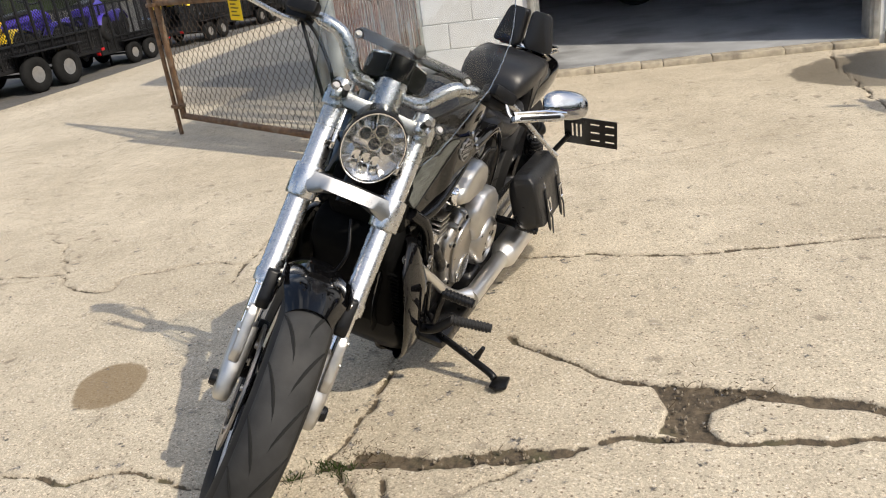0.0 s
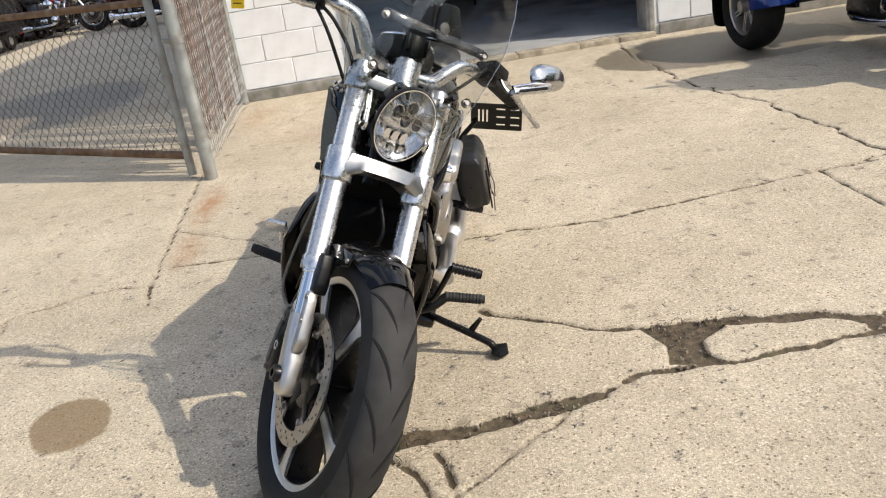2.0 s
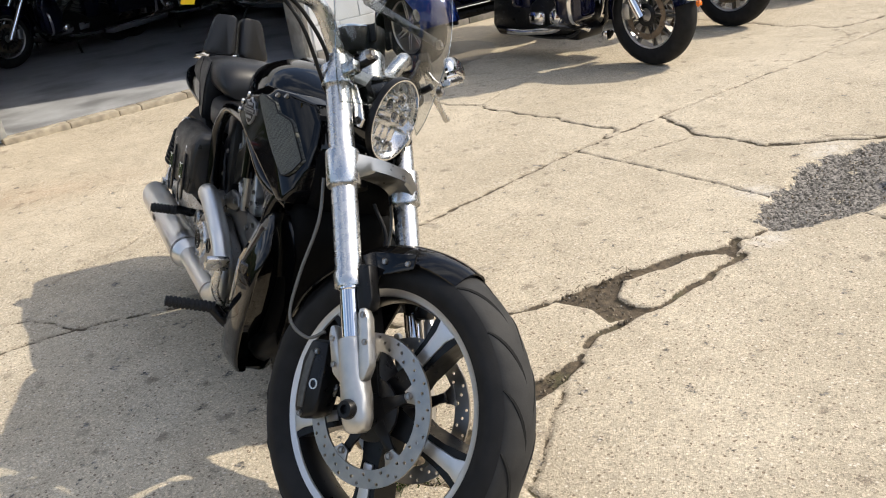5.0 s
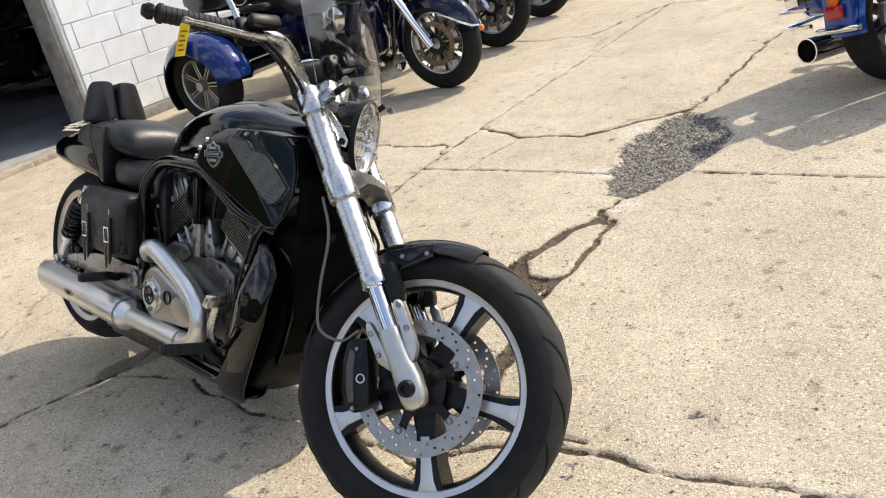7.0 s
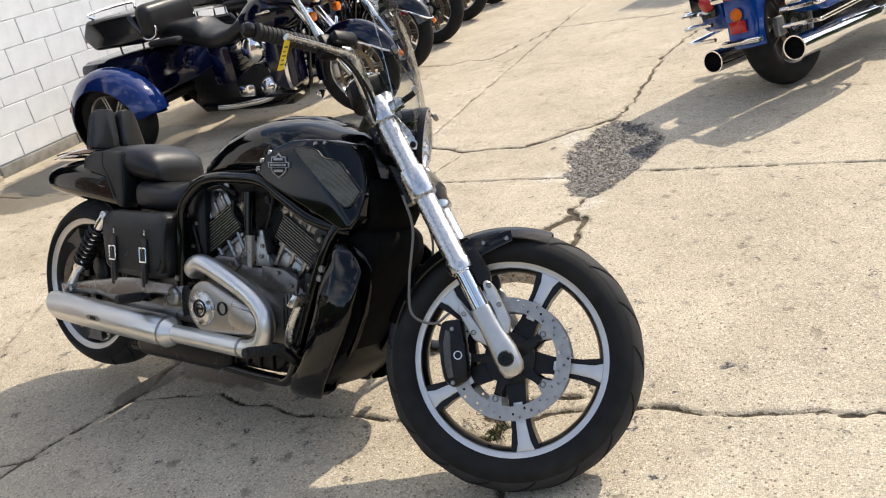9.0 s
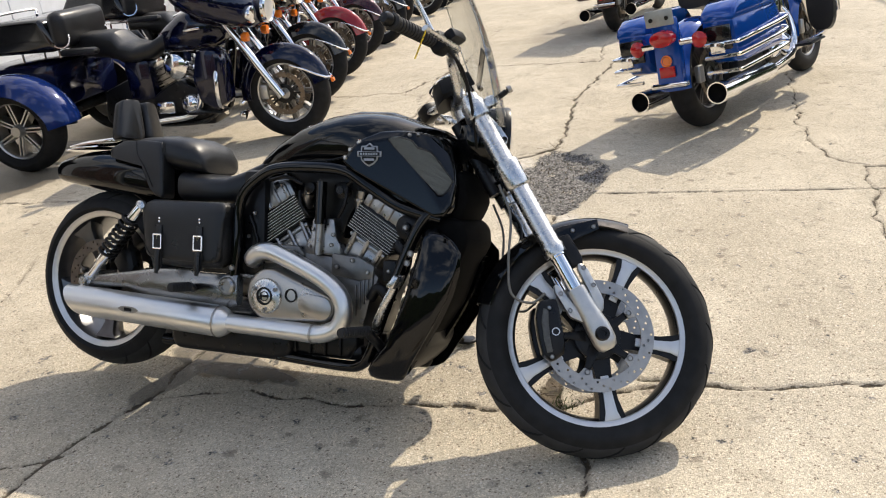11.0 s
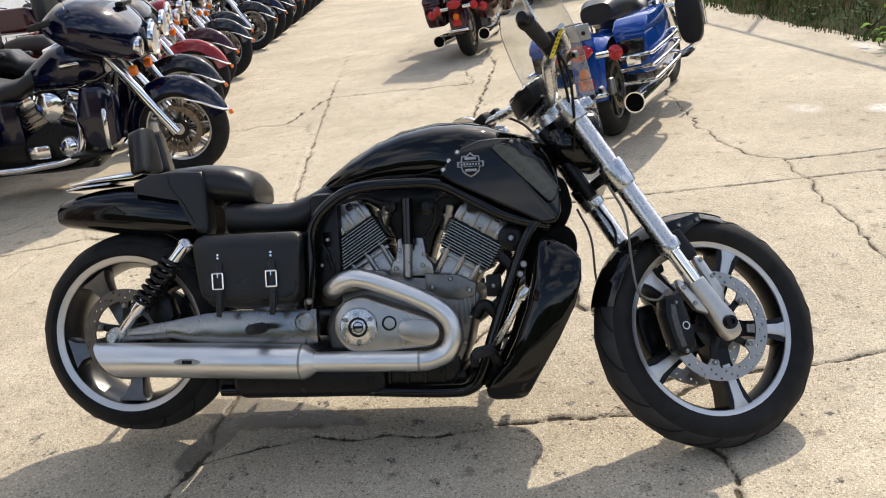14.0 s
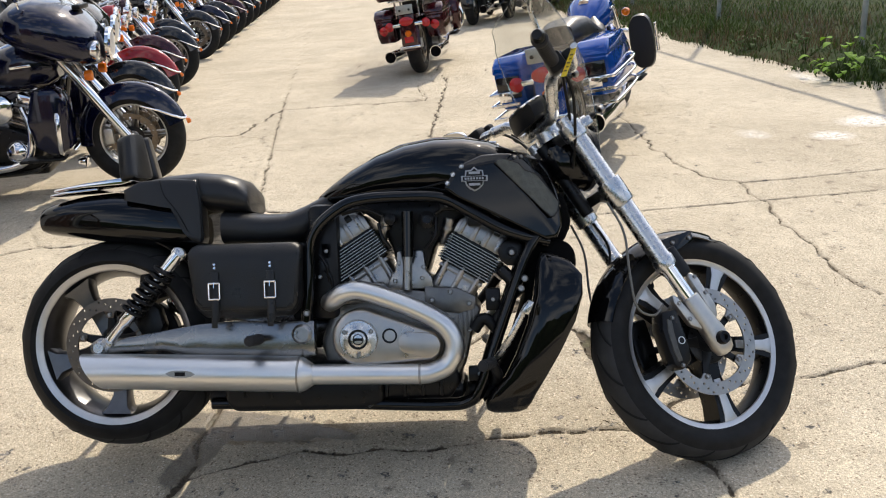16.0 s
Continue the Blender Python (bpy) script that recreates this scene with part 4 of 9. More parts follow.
    fp("screen_bracket", Geo().tube([(0.045, y * 0.93, 0.69), (0.085, y * 0.95, 0.692), (0.1, y * 0.96, 0.695)], 0.008), SATIN)
bridge = Geo()
for y0, y1 in ((-0.101, 0.101),):
    rings = []
    for i in range(13):
        y = y0 + (y1 - y0) * i / 12
        arch = 0.03 * math.sin(math.pi * i / 12) ** 1.2
        rings.append([(0.012 + 0.012 * math.sin(math.pi * i / 12) + dx, y, z) for dx, z in ((0.018, 0.452 + arch), (0.024, 0.475), (0.018, 0.507), (0.006, 0.512), (-0.034, 0.508), (-0.04, 0.48), (-0.034, 0.452 + arch))])
    bridge.loft(rings)
fp("triple_clamp", bridge, CLAMP, "silver lower triple clamp bridge")
topb = Geo()
topb.loft([[(x + dx, y, 0.682 + dz) for dx, dz in ((0.03, -0.016), (0.034, 0.0), (0.03, 0.016), (-0.03, 0.016), (-0.034, 0.0), (-0.03, -0.016))] for y, x in ((-0.1, 0.0), (-0.05, 0.005), (0, 0.01), (0.05, 0.005), (0.1, 0.0))])
fp("top_clamp", topb, CLAMP, "silver upper clamp")
fp("steering_stem", Geo().lathe([(0, 0.47), (0.019, 0.47), (0.019, 0.7), (0, 0.7)], (-0.045, 0, 0), (0, 0, 1), 24), SATIN, "")
for pts, r in (([(-0.03, 0.03, 0.44), (-0.02, 0.05, 0.36), (-0.07, 0.04, 0.3)], 0.004),):
    fp("cable", Geo().tube(curve(pts), r), PLASTIC)

# -- headlight
HL = Vector((0.052, 0.008, 0.604))
hx = Vector((math.cos(RAKE), 0, -math.sin(RAKE)))
hy = Vector((0, 1, 0))
hz = hx.cross(hy)
HEAD = Matrix((hx, hy, hz)).transposed().to_4x4()
HEAD.translation = HL
HEAD = HEAD @ Matrix.Rotation(radians(5), 4, "Z") @ Matrix.Diagonal((1, 0.98, 1.22, 1))
lamp = fp("headlight", Geo().lathe([(0.0, -0.13), (0.03, -0.125), (0.055, -0.1), (0.068, -0.06), (0.073, -0.015), (0.075, 0.0), (0.072, 0.0), (0.068, -0.015), (0.05, -0.04), (0, -0.045)], axis=(1, 0, 0), seg=40).moved(HEAD), BLACK, "oval headlight in a black shell with several LED reflectors")
fp("bezel", Geo().lathe([(0.0728, -0.006), (0.0752, -0.006), (0.0757, 0.004), (0.0745, 0.009), (0.0728, 0.009)], axis=(1, 0, 0), seg=44, closed=True).moved(HEAD), SATIN, "black bezel", lamp)
fp("bezel_ring", Geo().lathe([(0.0692, 0.0), (0.0727, 0.0), (0.0727, 0.0095), (0.0705, 0.0095)], axis=(1, 0, 0), seg=44, closed=True).moved(HEAD), CHROME, "thin chrome ring", lamp)
refl = Geo().lathe([(0.0, -0.034), (0.04, -0.03), (0.058, -0.018), (0.0705, 0.004)], axis=(1, 0, 0), seg=40, caps=False)
BOWL = material("bright_reflector", (0.85, 0.86, 0.88), 0.2, 1.0, rough_var=0.08, scale=60, bump=0.3, bump_scale=90)
fp("reflector", refl.moved(HEAD), BOWL, "faceted chrome reflector", lamp)
LED_EYE = material("led_projector_glass", (0.05, 0.055, 0.07), 0.05, coat=0.6)
for y, z, r in ((-0.03, 0.022, 0.0135), (0.002, 0.036, 0.0135), (-0.002, 0.008, 0.0135), (0.03, 0.008, 0.0135)):
    m = HEAD @ Matrix.Translation((-0.012, y, z)) @ Matrix.Diagonal((1, 1, 0.92, 1))
    fp("led_cup", Geo().lathe([(r * 0.62, 0.004), (r * 0.8, 0.006), (r, 0.016), (r * 1.12, 0.016), (r * 1.2, -0.016)], axis=(1, 0, 0), seg=24, caps=False).moved(m), CHROME, "", lamp)
    fp("led_lens", Geo().lathe([(0, 0.014), (r * 0.35, 0.0125), (r * 0.64, 0.006), (r * 0.66, 0.0), (0, 0.0)], axis=(1, 0, 0), seg=20).moved(m), LED_EYE, "dark projector lens", lamp)
for k in range(3):
    y0 = -0.04 + 0.023 * k
    fp("led_bar", Geo().box((-0.026, y0, -0.038), (0.0, y0 + 0.019, -0.014), 0.004).moved(HEAD), CHROME, "", lamp)
for y0, z0, w in ((-0.034, -0.056, 0.018), (-0.012, -0.06, 0.022), (0.014, -0.056, 0.018)):
    fp("led_facet", Geo().box((-0.026, y0, z0), (-0.004, y0 + w, z0 + 0.014), 0.004).moved(HEAD), ALLOY, "", lamp)
for k in range(9):
    a = 2 * math.pi * k / 9 + 0.3
    fp("reflector_web", Geo().box((-0.024, -0.0012, 0.048), (0.0, 0.0012, 0.066), m=Matrix.Rotation(a, 4, "X")).moved(HEAD), ALLOY, "", lamp)
lens = fp("headlight_lens", Geo().lathe([(0.0, 0.022), (0.03, 0.0195), (0.055, 0.013), (0.07, 0.006), (0.07, 0.004), (0.055, 0.011), (0.03, 0.0175), (0.0, 0.02)], axis=(1, 0, 0), seg=40).moved(HEAD), LAMP_GLASS, "clear lens", lamp)
lens.visible_shadow = False
for s in (-1, 1):
    fp("lamp_bracket", Geo().prism([(-0.01, 0.68), (0.03, 0.665), (0.042, 0.62), (0.045, 0.58), (0.033, 0.565), (0.02, 0.575), (0.022, 0.61), (0.0, 0.64)], s * 0.073, s * 0.083, 0.003), ALLOY, "curved silver headlight bracket")
    fp("bracket_bolt", bolt((0.033, s * 0.083, 0.58), (0, s, 0), 0.008), SATIN)

# -- bars, controls and instruments
fp("riser", Geo().lathe([(0.0, 0.0), (0.039, 0.0), (0.0375, 0.012), (0.036, 0.066), (0.034, 0.072), (0, 0.072)], (-0.004, 0.002, 0.7), (0.1, 0, 1), 36), ALLOY, "thick silver handlebar riser")
fp("bar_collar", Geo().lathe([(0, 0.0), (0.0365, 0.0), (0.0375, 0.004), (0.0375, 0.05), (0.035, 0.056), (0, 0.056)], (0.003, 0.002, 0.771), (0.1, 0, 1), 36).box((0.036, -0.03, 0.777), (0.052, -0.022, 0.82), 0.003).box((0.036, 0.022, 0.777), (0.052, 0.03, 0.82), 0.003), PLASTIC, "black collar on the riser")
fp("speedometer", Geo().loft([[(-0.035 + dx + zz * 0.2, y * w, 0.765 + zz) for dx, y in ((0.055, -0.045), (0.06, 0.0), (0.055, 0.045), (0.02, 0.085), (-0.02, 0.085), (-0.035, 0.05), (-0.04, 0.0), (-0.035, -0.05), (-0.02, -0.085), (0.02, -0.085))] for zz, w in ((0.0, 0.7), (0.01, 0.84), (0.042, 0.86), (0.052, 0.78))]), PLASTIC, "black instrument housing")
fp("speedometer_rim", Geo().tube([(-0.02 + 0.05 * math.cos(a), 0.067 * math.sin(a), 0.819) for a in (2 * math.pi * k / 36 for k in range(37))], 0.0035, 8, False), CHROME)
for s in (-1, 1):
    bar = curve([(-0.022, 0, 0.748), (-0.02, -0.045, 0.748), (-0.012, -0.084, 0.752), (-0.004, -0.112, 0.785), (0.003, -0.145, 0.822), (0.0, -0.19, 0.834), (-0.032, -0.25, 0.845), (-0.075, -0.315, 0.86)] if s < 0 else [(-0.022, 0, 0.748), (-0.02, 0.045, 0.748), (-0.012, 0.084, 0.752), (-0.005, 0.112, 0.782), (-0.006, 0.145, 0.814), (-0.03, 0.19, 0.83), (-0.058, 0.224, 0.84), (-0.095, 0.3, 0.848)])
    fp("handlebar", Geo().tube(bar, [0.0178 if i < 26 else 0.0165 if i < 32 else 0.0125 for i in range(len(bar))], 18), ALLOY, "thick brushed silver drag bar")
    ga, gb = Vector((-0.048 if s < 0 else -0.078, s * 0.272, 0.85 if s < 0 else 0.846)), Vector((-0.135 if s < 0 else -0.155, s * 0.398, 0.884 if s < 0 else 0.848))
    grip = Geo()
    d = (gb - ga).normalized()
    prof = [(0, 0)]
    for k in range(13):
        prof += [(0.0185, k * 0.0115), (0.0185, k * 0.0115 + 0.0075), (0.0165, k * 0.0115 + 0.0085), (0.0165, k * 0.0115 + 0.0112)]
    prof += [(0.0215, 0.15), (0.0215, 0.158), (0.016, 0.163), (0, 0.163)]
    fp("grip", grip.lathe(prof, ga, d, 20), GRIP, "ribbed black rubber grip")
    fp("switch_box", Geo().box((-0.02, -0.03, -0.026), (0.026, 0.03, 0.026), 0.01, Matrix.Translation((-0.03 if s < 0 else -0.062, s * 0.247, 0.841 if s < 0 else 0.848)) @ Matrix.Rotation(s * 0.5, 4, "Z")).box((0.02, -0.03, -0.012), (0.05, 0.045, 0.018), 0.008, Matrix.Translation((-0.018 if s < 0 else -0.05, s * 0.236, 0.838 if s < 0 else 0.85)) @ Matrix.Rotation(s * 0.5, 4, "Z")), PLASTIC, "black switch housing")
    lev = curve([(-0.03, s * 0.275, 0.845), (-0.055, s * 0.32, 0.838), (-0.085, s * 0.39, 0.814), (-0.106, s * 0.465, 0.788)] if s > 0 else [(0.004, s * 0.245, 0.806), (-0.01, s * 0.285, 0.806), (-0.045, s * 0.35, 0.82), (-0.077, s * 0.413, 0.828)])
    fp("lever", Geo().tube(lev, [0.011 - 0.0045 * i / (len(lev) - 1) if i < len(lev) - 2 else 0.009 for i in range(len(lev))], 10, flat=0.7), ALLOY, "polished silver lever")
    fp("bar_end_weight", Geo().lathe([(0, 0), (0.016, 0), (0.018, 0.01), (0.012, 0.022), (0, 0.024)], gb + d * 0.012, d, 18), SATIN)
for s in (-1, 1):
    stem = curve([(-0.045, s * 0.262, 0.86), (-0.03, s * 0.275, 0.84), (-0.016, s * 0.292, 0.812), (-0.014, s * 0.31, 0.812)] if s > 0 else [(-0.034, s * 0.258, 0.855), (-0.034, s * 0.275, 0.92), (-0.04, s * 0.31, 0.985), (-0.05, s * 0.36, 1.0)])
    mirror = fp("mirror", Geo().tube(stem, 0.007, 10, flat=0.7), ALLOY, "rounded chrome mirror on a short arm with a lamp strip")
    m = Matrix.Translation((-0.01, s * 0.364 if s > 0 else s * 0.4, 0.839 if s > 0 else 1.0)) @ (Matrix.Rotation(0.48, 4, "X") if s > 0 else Matrix.Rotation(0.12, 4, "X")) @ Matrix.Rotation(s * 0.25, 4, "Z")
    m2 = m @ Matrix.Translation((-0.008, s * (0.078 if s > 0 else 0.035), 0.028)) @ Matrix.Rotation(-s * 0.1, 4, "X")
    fp("mirror_back", Geo().loft([[(dx, 0.066 * c * w + 0.006, 0.036 * z * w) for c, z in ((math.copysign(abs(c) ** 0.75, c), math.copysign(abs(z) ** 0.8, z)) for c, z in ring2(1, 28))] for dx, w in ((0.016, 0.3), (0.014, 0.7), (0.008, 0.92), (0.0, 1.0), (-0.008, 0.98))], m=m2), MIRROR_BACK, "rounded satin silver mirror back", mirror)
    fp("mirror_lamp", Geo().prism([(-0.085, -0.011), (0.06, -0.012), (0.064, 0.0), (0.05, 0.009), (-0.08, 0.007)], -0.012, 0.012, 0.004, m @ Matrix.Rotation(math.pi / 2, 4, "Z")), ALLOY, "silver turn lamp strip under the mirror", mirror)
    fp("lamp_strip", Geo().prism([(-0.07, -0.006), (0.048, -0.007), (0.05, 0.002), (-0.066, 0.002)], -0.0135, 0.0135, 0.002, m @ Matrix.Rotation(math.pi / 2, 4, "Z")), SATIN, "", mirror)
    fp("mirror_trim", Geo().tube([(0.004, -0.08, 0.01), (0.014, 0.0, 0.011), (0.004, 0.072, 0.006)], 0.0045, 8, m=m), CHROME, "", mirror)
world_ = BIKE @ FORK
top_, low_ = world_ @ Vector((-0.077, -0.408, 0.822)), world_ @ Vector((-0.13, -0.38, 0.78))
wide_ = Vector((-0.24, 0.97, 0.0))
down_ = (low_ - top_).normalized()
wide_ = (wide_ - down_ * wide_.dot(down_)).normalized()
CARD = Matrix((down_.cross(wide_), wide_, -down_)).transposed().to_4x4()
CARD.translation = top_
CARD = BIKE.inverted() @ CARD
tag_ob = bp("price_tag", Geo().box((-0.0006, -0.0145, -0.07), (0.0006, 0.0145, 0.0), m=CARD).tube([CARD @ Vector((0, 0, -0.004)), CARD @ Vector((-0.002, 0.004, 0.014)), FORK @ Vector((-0.07, -0.398, 0.834))], 0.0012, 6), YELLOW, "yellow card tag hung from the handlebar")
INK = material("tag_ink", (0.16, 0.12, 0.02), 0.7)
for side in (-0.0012, 0.0008):
    for k in range(5):
        part("tag_mark", Geo().box((side, -0.01, -0.018 - 0.01 * k), (side + 0.0004, 0.008 - 0.005 * (k % 2), -0.0145 - 0.01 * k), m=CARD), INK, tag_ob)
for pts in ([(-0.01, -0.24, 0.825), (-0.0, -0.19, 0.79), (0.0, -0.13, 0.72), (-0.03, -0.1, 0.64)], [(-0.02, -0.25, 0.83), (0.0, -0.2, 0.76), (-0.02, -0.12, 0.66), (-0.04, -0.06, 0.6)], [(-0.02, 0.24, 0.862), (0.0, 0.16, 0.77), (-0.03, 0.08, 0.68)]):
    fp("control_cable", Geo().tube(curve(pts), 0.0042), PLASTIC, "black control cable")
for s in (-1, 1):
    fp("brake_hose", Geo().tube(curve([(-0.045, s * 0.11, 0.47), (-0.06, s * 0.115, 0.38), (-0.12, s * 0.115, 0.28), (-0.155, s * 0.11, 0.2), (-0.12, s * 0.1, 0.155), (-0.075, s * 0.095, 0.16)]), 0.0034, 10), GREY_HOSE, "grey braided brake hose")

# -- clear screen
scr = []
for i in range(15):
    t = i / 14
    z = 0.61 + 0.5 * t
    w = 0.128 + 0.075 * min(1, t / 0.45) ** 0.7 - 0.075 * max(0, (t - 0.6) / 0.4) ** 1.8
    x = 0.072 + 0.1 * t + 0.02 * math.sin(math.pi * t)
    scr.append([(x - 0.045 * (k / 10 - 1) ** 2, w * (k / 10 - 1), z - 0.02 * (k / 10 - 1) ** 4 * (1 if t > 0.9 else 0)) for k in range(21)])
sv, sf = [], []
for lay in (0, 1):
    sv += [(x - 0.003 * lay, y, z) for row in scr for x, y, z in row]
n_ = 15 * 21
for i in range(14):
    for k in range(20):
        a = i * 21 + k
        sf += [(a, a + 1, a + 22, a + 21), (n_ + a, n_ + a + 21, n_ + a + 22, n_ + a + 1)]
rim_ids = [k for k in range(21)] + [i * 21 + 20 for i in range(1, 15)] + [14 * 21 + k for k in range(19, -1, -1)] + [i * 21 for i in range(13, 0, -1)]
sf += [(a, b, n_ + b, n_ + a) for a, b in zip(rim_ids, rim_ids[1:] + rim_ids[:1])]
screen = fp("windscreen", Geo().add(sv, sf), SMOKE, "clear lightly smoked acrylic windscreen")
screen.visible_shadow = True
EDGE = windscreen_material("screen_edge", (0.75, 0.77, 0.77), 0.25)
fp("screen_edge", Geo().tube([scr[0][k] for k in range(0, 21)] + [scr[i][20] for i in range(1, 15)] + [scr[14][k] for k in range(19, -1, -1)] + [scr[i][0] for i in range(13, -1, -1)], 0.0014, 6, False), EDGE, "polished clear edge", screen)
fp("screen_brace", Geo().prism([(-0.13, -0.012), (0.13, -0.012), (0.136, 0.0), (0.13, 0.012), (-0.13, 0.012), (-0.136, 0.0)], -0.003, 0.0, 0.0005, Matrix.Translation((0.093, 0.015, 0.82)) @ Matrix.Rotation(math.pi / 2, 4, "Z")), windscreen_material("grey_acrylic", (0.34, 0.34, 0.33), 0.1), "grey acrylic brace behind the screen", screen)
for y, z in ((-0.116, 0.812), (0.145, 0.815), (-0.12, 0.69), (0.125, 0.69)):
    fp("screen_bolt", bolt((0.112 - 0.9 * abs(y) ** 2, y, z), (1, 0, 0), 0.0105, 0.012), STEEL, "", screen)
    fp("bolt_centre", Geo().lathe([(0, 0.009), (0.006, 0.009), (0.006, 0), (0, 0)], (0.11 - 0.9 * abs(y) ** 2, y, z), (1, 0, 0), 12), SATIN, "", screen)
fp("screen_badge", Geo().prism([(-0.016, 0.0), (-0.01, 0.013), (0.0, 0.018), (0.01, 0.013), (0.016, 0.0), (0.01, -0.013), (0.0, -0.018), (-0.01, -0.013)], -0.002, 0.002, 0.001, Matrix.Translation((0.128, 0.019, 0.825)) @ Matrix.Rotation(math.pi / 2, 4, "Z") @ Matrix.Scale(0.85, 4)), MESH, "", screen)

# -- front fender
fend_line = [(0.328 * math.cos(a), 0.328 * math.sin(a)) for a in (radians(44 + 92 * i / 24) for i in range(25))]
fender = fp("front_fender", Geo().strip(fend_line, [0.05 + 0.021 * min(1, i / 4) - 0.012 * max(0, (i - 20) / 4) for i in range(25)], 0.003, crown=0.034, cols=12), BLACK, "gloss black front fender")
for s in (-1, 1):
    fp("fender_stay", Geo().prism([(0.05, 0.3), (0.15, 0.272), (0.14, 0.245), (0.06, 0.25), (0.03, 0.2), (0.0, 0.195), (-0.02, 0.24), (0.0, 0.3)], s * 0.073, s * 0.079, 0.002), BLACK, "", fender)
    for px, pz in ((0.075, 0.275), (0.13, 0.258)):
        fp("fender_rivet", bolt((px, s * 0.079, pz), (0, s, 0), 0.006, 0.004), STEEL, "", fender)


# -- rear wheel
RW = Matrix.Translation((-0.832, 0.0, 0.332))


def rp(name, g, mat, label="", parent=None, smooth=40):
    return part(name, g.moved(RW), mat, parent or bike, label, smooth)


rwheel = rp("rear_wheel", Geo().lathe([(0.229, -0.087), (0.232, -0.083), (0.23, -0.07), (0.226, 0.0), (0.23, 0.07), (0.232, 0.083), (0.229, 0.087), (0.214, 0.084), (0.209, 0.079), (0.207, 0.05), (0.207, -0.05), (0.209, -0.079), (0.214, -0.084)], seg=88, closed=True), RIM, "wide five-spoke alloy rear wheel with a polished lip")
rp("rim_barrel", Geo().lathe([(0.208, -0.079), (0.203, -0.068), (0.192, -0.03), (0.19, 0.0), (0.192, 0.03), (0.203, 0.068), (0.208, 0.079), (0.21, 0.05), (0.21, -0.05)], seg=72, closed=True), BARREL, "grey inner rim barrel", rwheel)
rp("tyre", tyre_geo(0.298, 0.1, 0.227, 1.85), RUBBER, "wide worn black rear tyre", rwheel)
rp("running_surface", crown_band(0.298, 0.1, 0.227, 1.85, 0.76), TREAD, "dusty grey running surface", rwheel)
rp("tread", tread(0.298, 0.1, 0.227, 16, 1.85, 1.3), GROOVE, "", rwheel)
rp("hub", Geo().lathe([(0, -0.075), (0.04, -0.075), (0.055, -0.05), (0.055, 0.05), (0.04, 0.075), (0, 0.075)], seg=36), SATIN, "", rwheel)
for k in range(5):
    m = Matrix.Rotation(-radians(52 + 72 * k), 4, "Y")
    rp("spoke", Geo().loft([[(x, yo + sy * w, sz * h + sk) for sy, sz in ((-1, -0.8), (-0.6, -1), (0.6, -1), (1, -0.8), (1, 0.8), (0.6, 1), (-0.6, 1), (-1, 0.8))] for x, yo, w, h, sk in ((0.045, -0.02, 0.03, 0.034, 0.0), (0.1, -0.03, 0.022, 0.022, 0.004), (0.15, -0.035, 0.022, 0.024, 0.004), (0.18, -0.038, 0.026, 0.034, 0.0), (0.199, -0.038, 0.032, 0.055, 0.0))], m=m), BARREL, "grey cast spoke", rwheel, 35)
holes = [((0.107, 0.116, 0.125)[i % 3] * math.cos(2 * math.pi * i / 48), (0.107, 0.116, 0.125)[i % 3] * math.sin(2 * math.pi * i / 48)) for i in range(48)]
rp("brake_disc", perforated(0.132, 0.098, holes, 0.0034, -0.098, -0.092), REAR_STEEL, "heat-browned drilled steel rear disc", rwheel, 30)
for k in range(5):
    m = Matrix.Rotation(-radians(20 + 72 * k), 4, "Y")
    rp("disc_tab", Geo().prism([(0.076, -0.01), (0.092, -0.014), (0.102, -0.022), (0.102, 0.022), (0.092, 0.014), (0.076, 0.01)], -0.0965, -0.091, 0.001, m), REAR_STEEL, "", rwheel, 30)
    rp("spider_arm", Geo().prism([(0.03, -0.016), (0.08, -0.009), (0.095, -0.01), (0.095, 0.01), (0.08, 0.009), (0.03, 0.016)], -0.09, -0.07, 0.002, m), SATIN, "", rwheel, 30)
    rp("disc_bolt", bolt((0.085, -0.0965, 0.0), (0, -1, 0), 0.0075, 0.005).moved(m), STEEL, "", rwheel)
rp("brake_caliper", Geo().prism([(0.07, 0.07), (0.09, 0.1), (0.085, 0.13), (0.095, 0.15), (0.11, 0.145), (0.115, 0.12), (0.145, 0.1), (0.16, 0.05), (0.14, 0.0), (0.1, 0.02)], -0.12, -0.07, 0.008), SATIN, "black rear caliper")
rp("axle_nut", Geo().lathe([(0, 0), (0.02, 0), (0.02, 0.012), (0.014, 0.018), (0.014, 0.03), (0, 0.03)], (0, -0.15, 0), (0, -1, 0), 24), ALLOY, "silver axle nut")
rp("axle_nut", Geo().lathe([(0, 0), (0.018, 0), (0.018, 0.012), (0, 0.016)], (0, 0.15, 0), (0, 1, 0), 24), ALLOY, "silver axle nut")
rp("drive_pulley", Geo().lathe([(0.05, 0.1), (0.115, 0.1), (0.12, 0.104), (0.12, 0.13), (0.115, 0.134), (0.05, 0.134)], axis=(0, 1, 0), seg=40, closed=True), SATIN, "black rear belt pulley", rwheel)

# -- swing arm, shocks
arm = Geo()
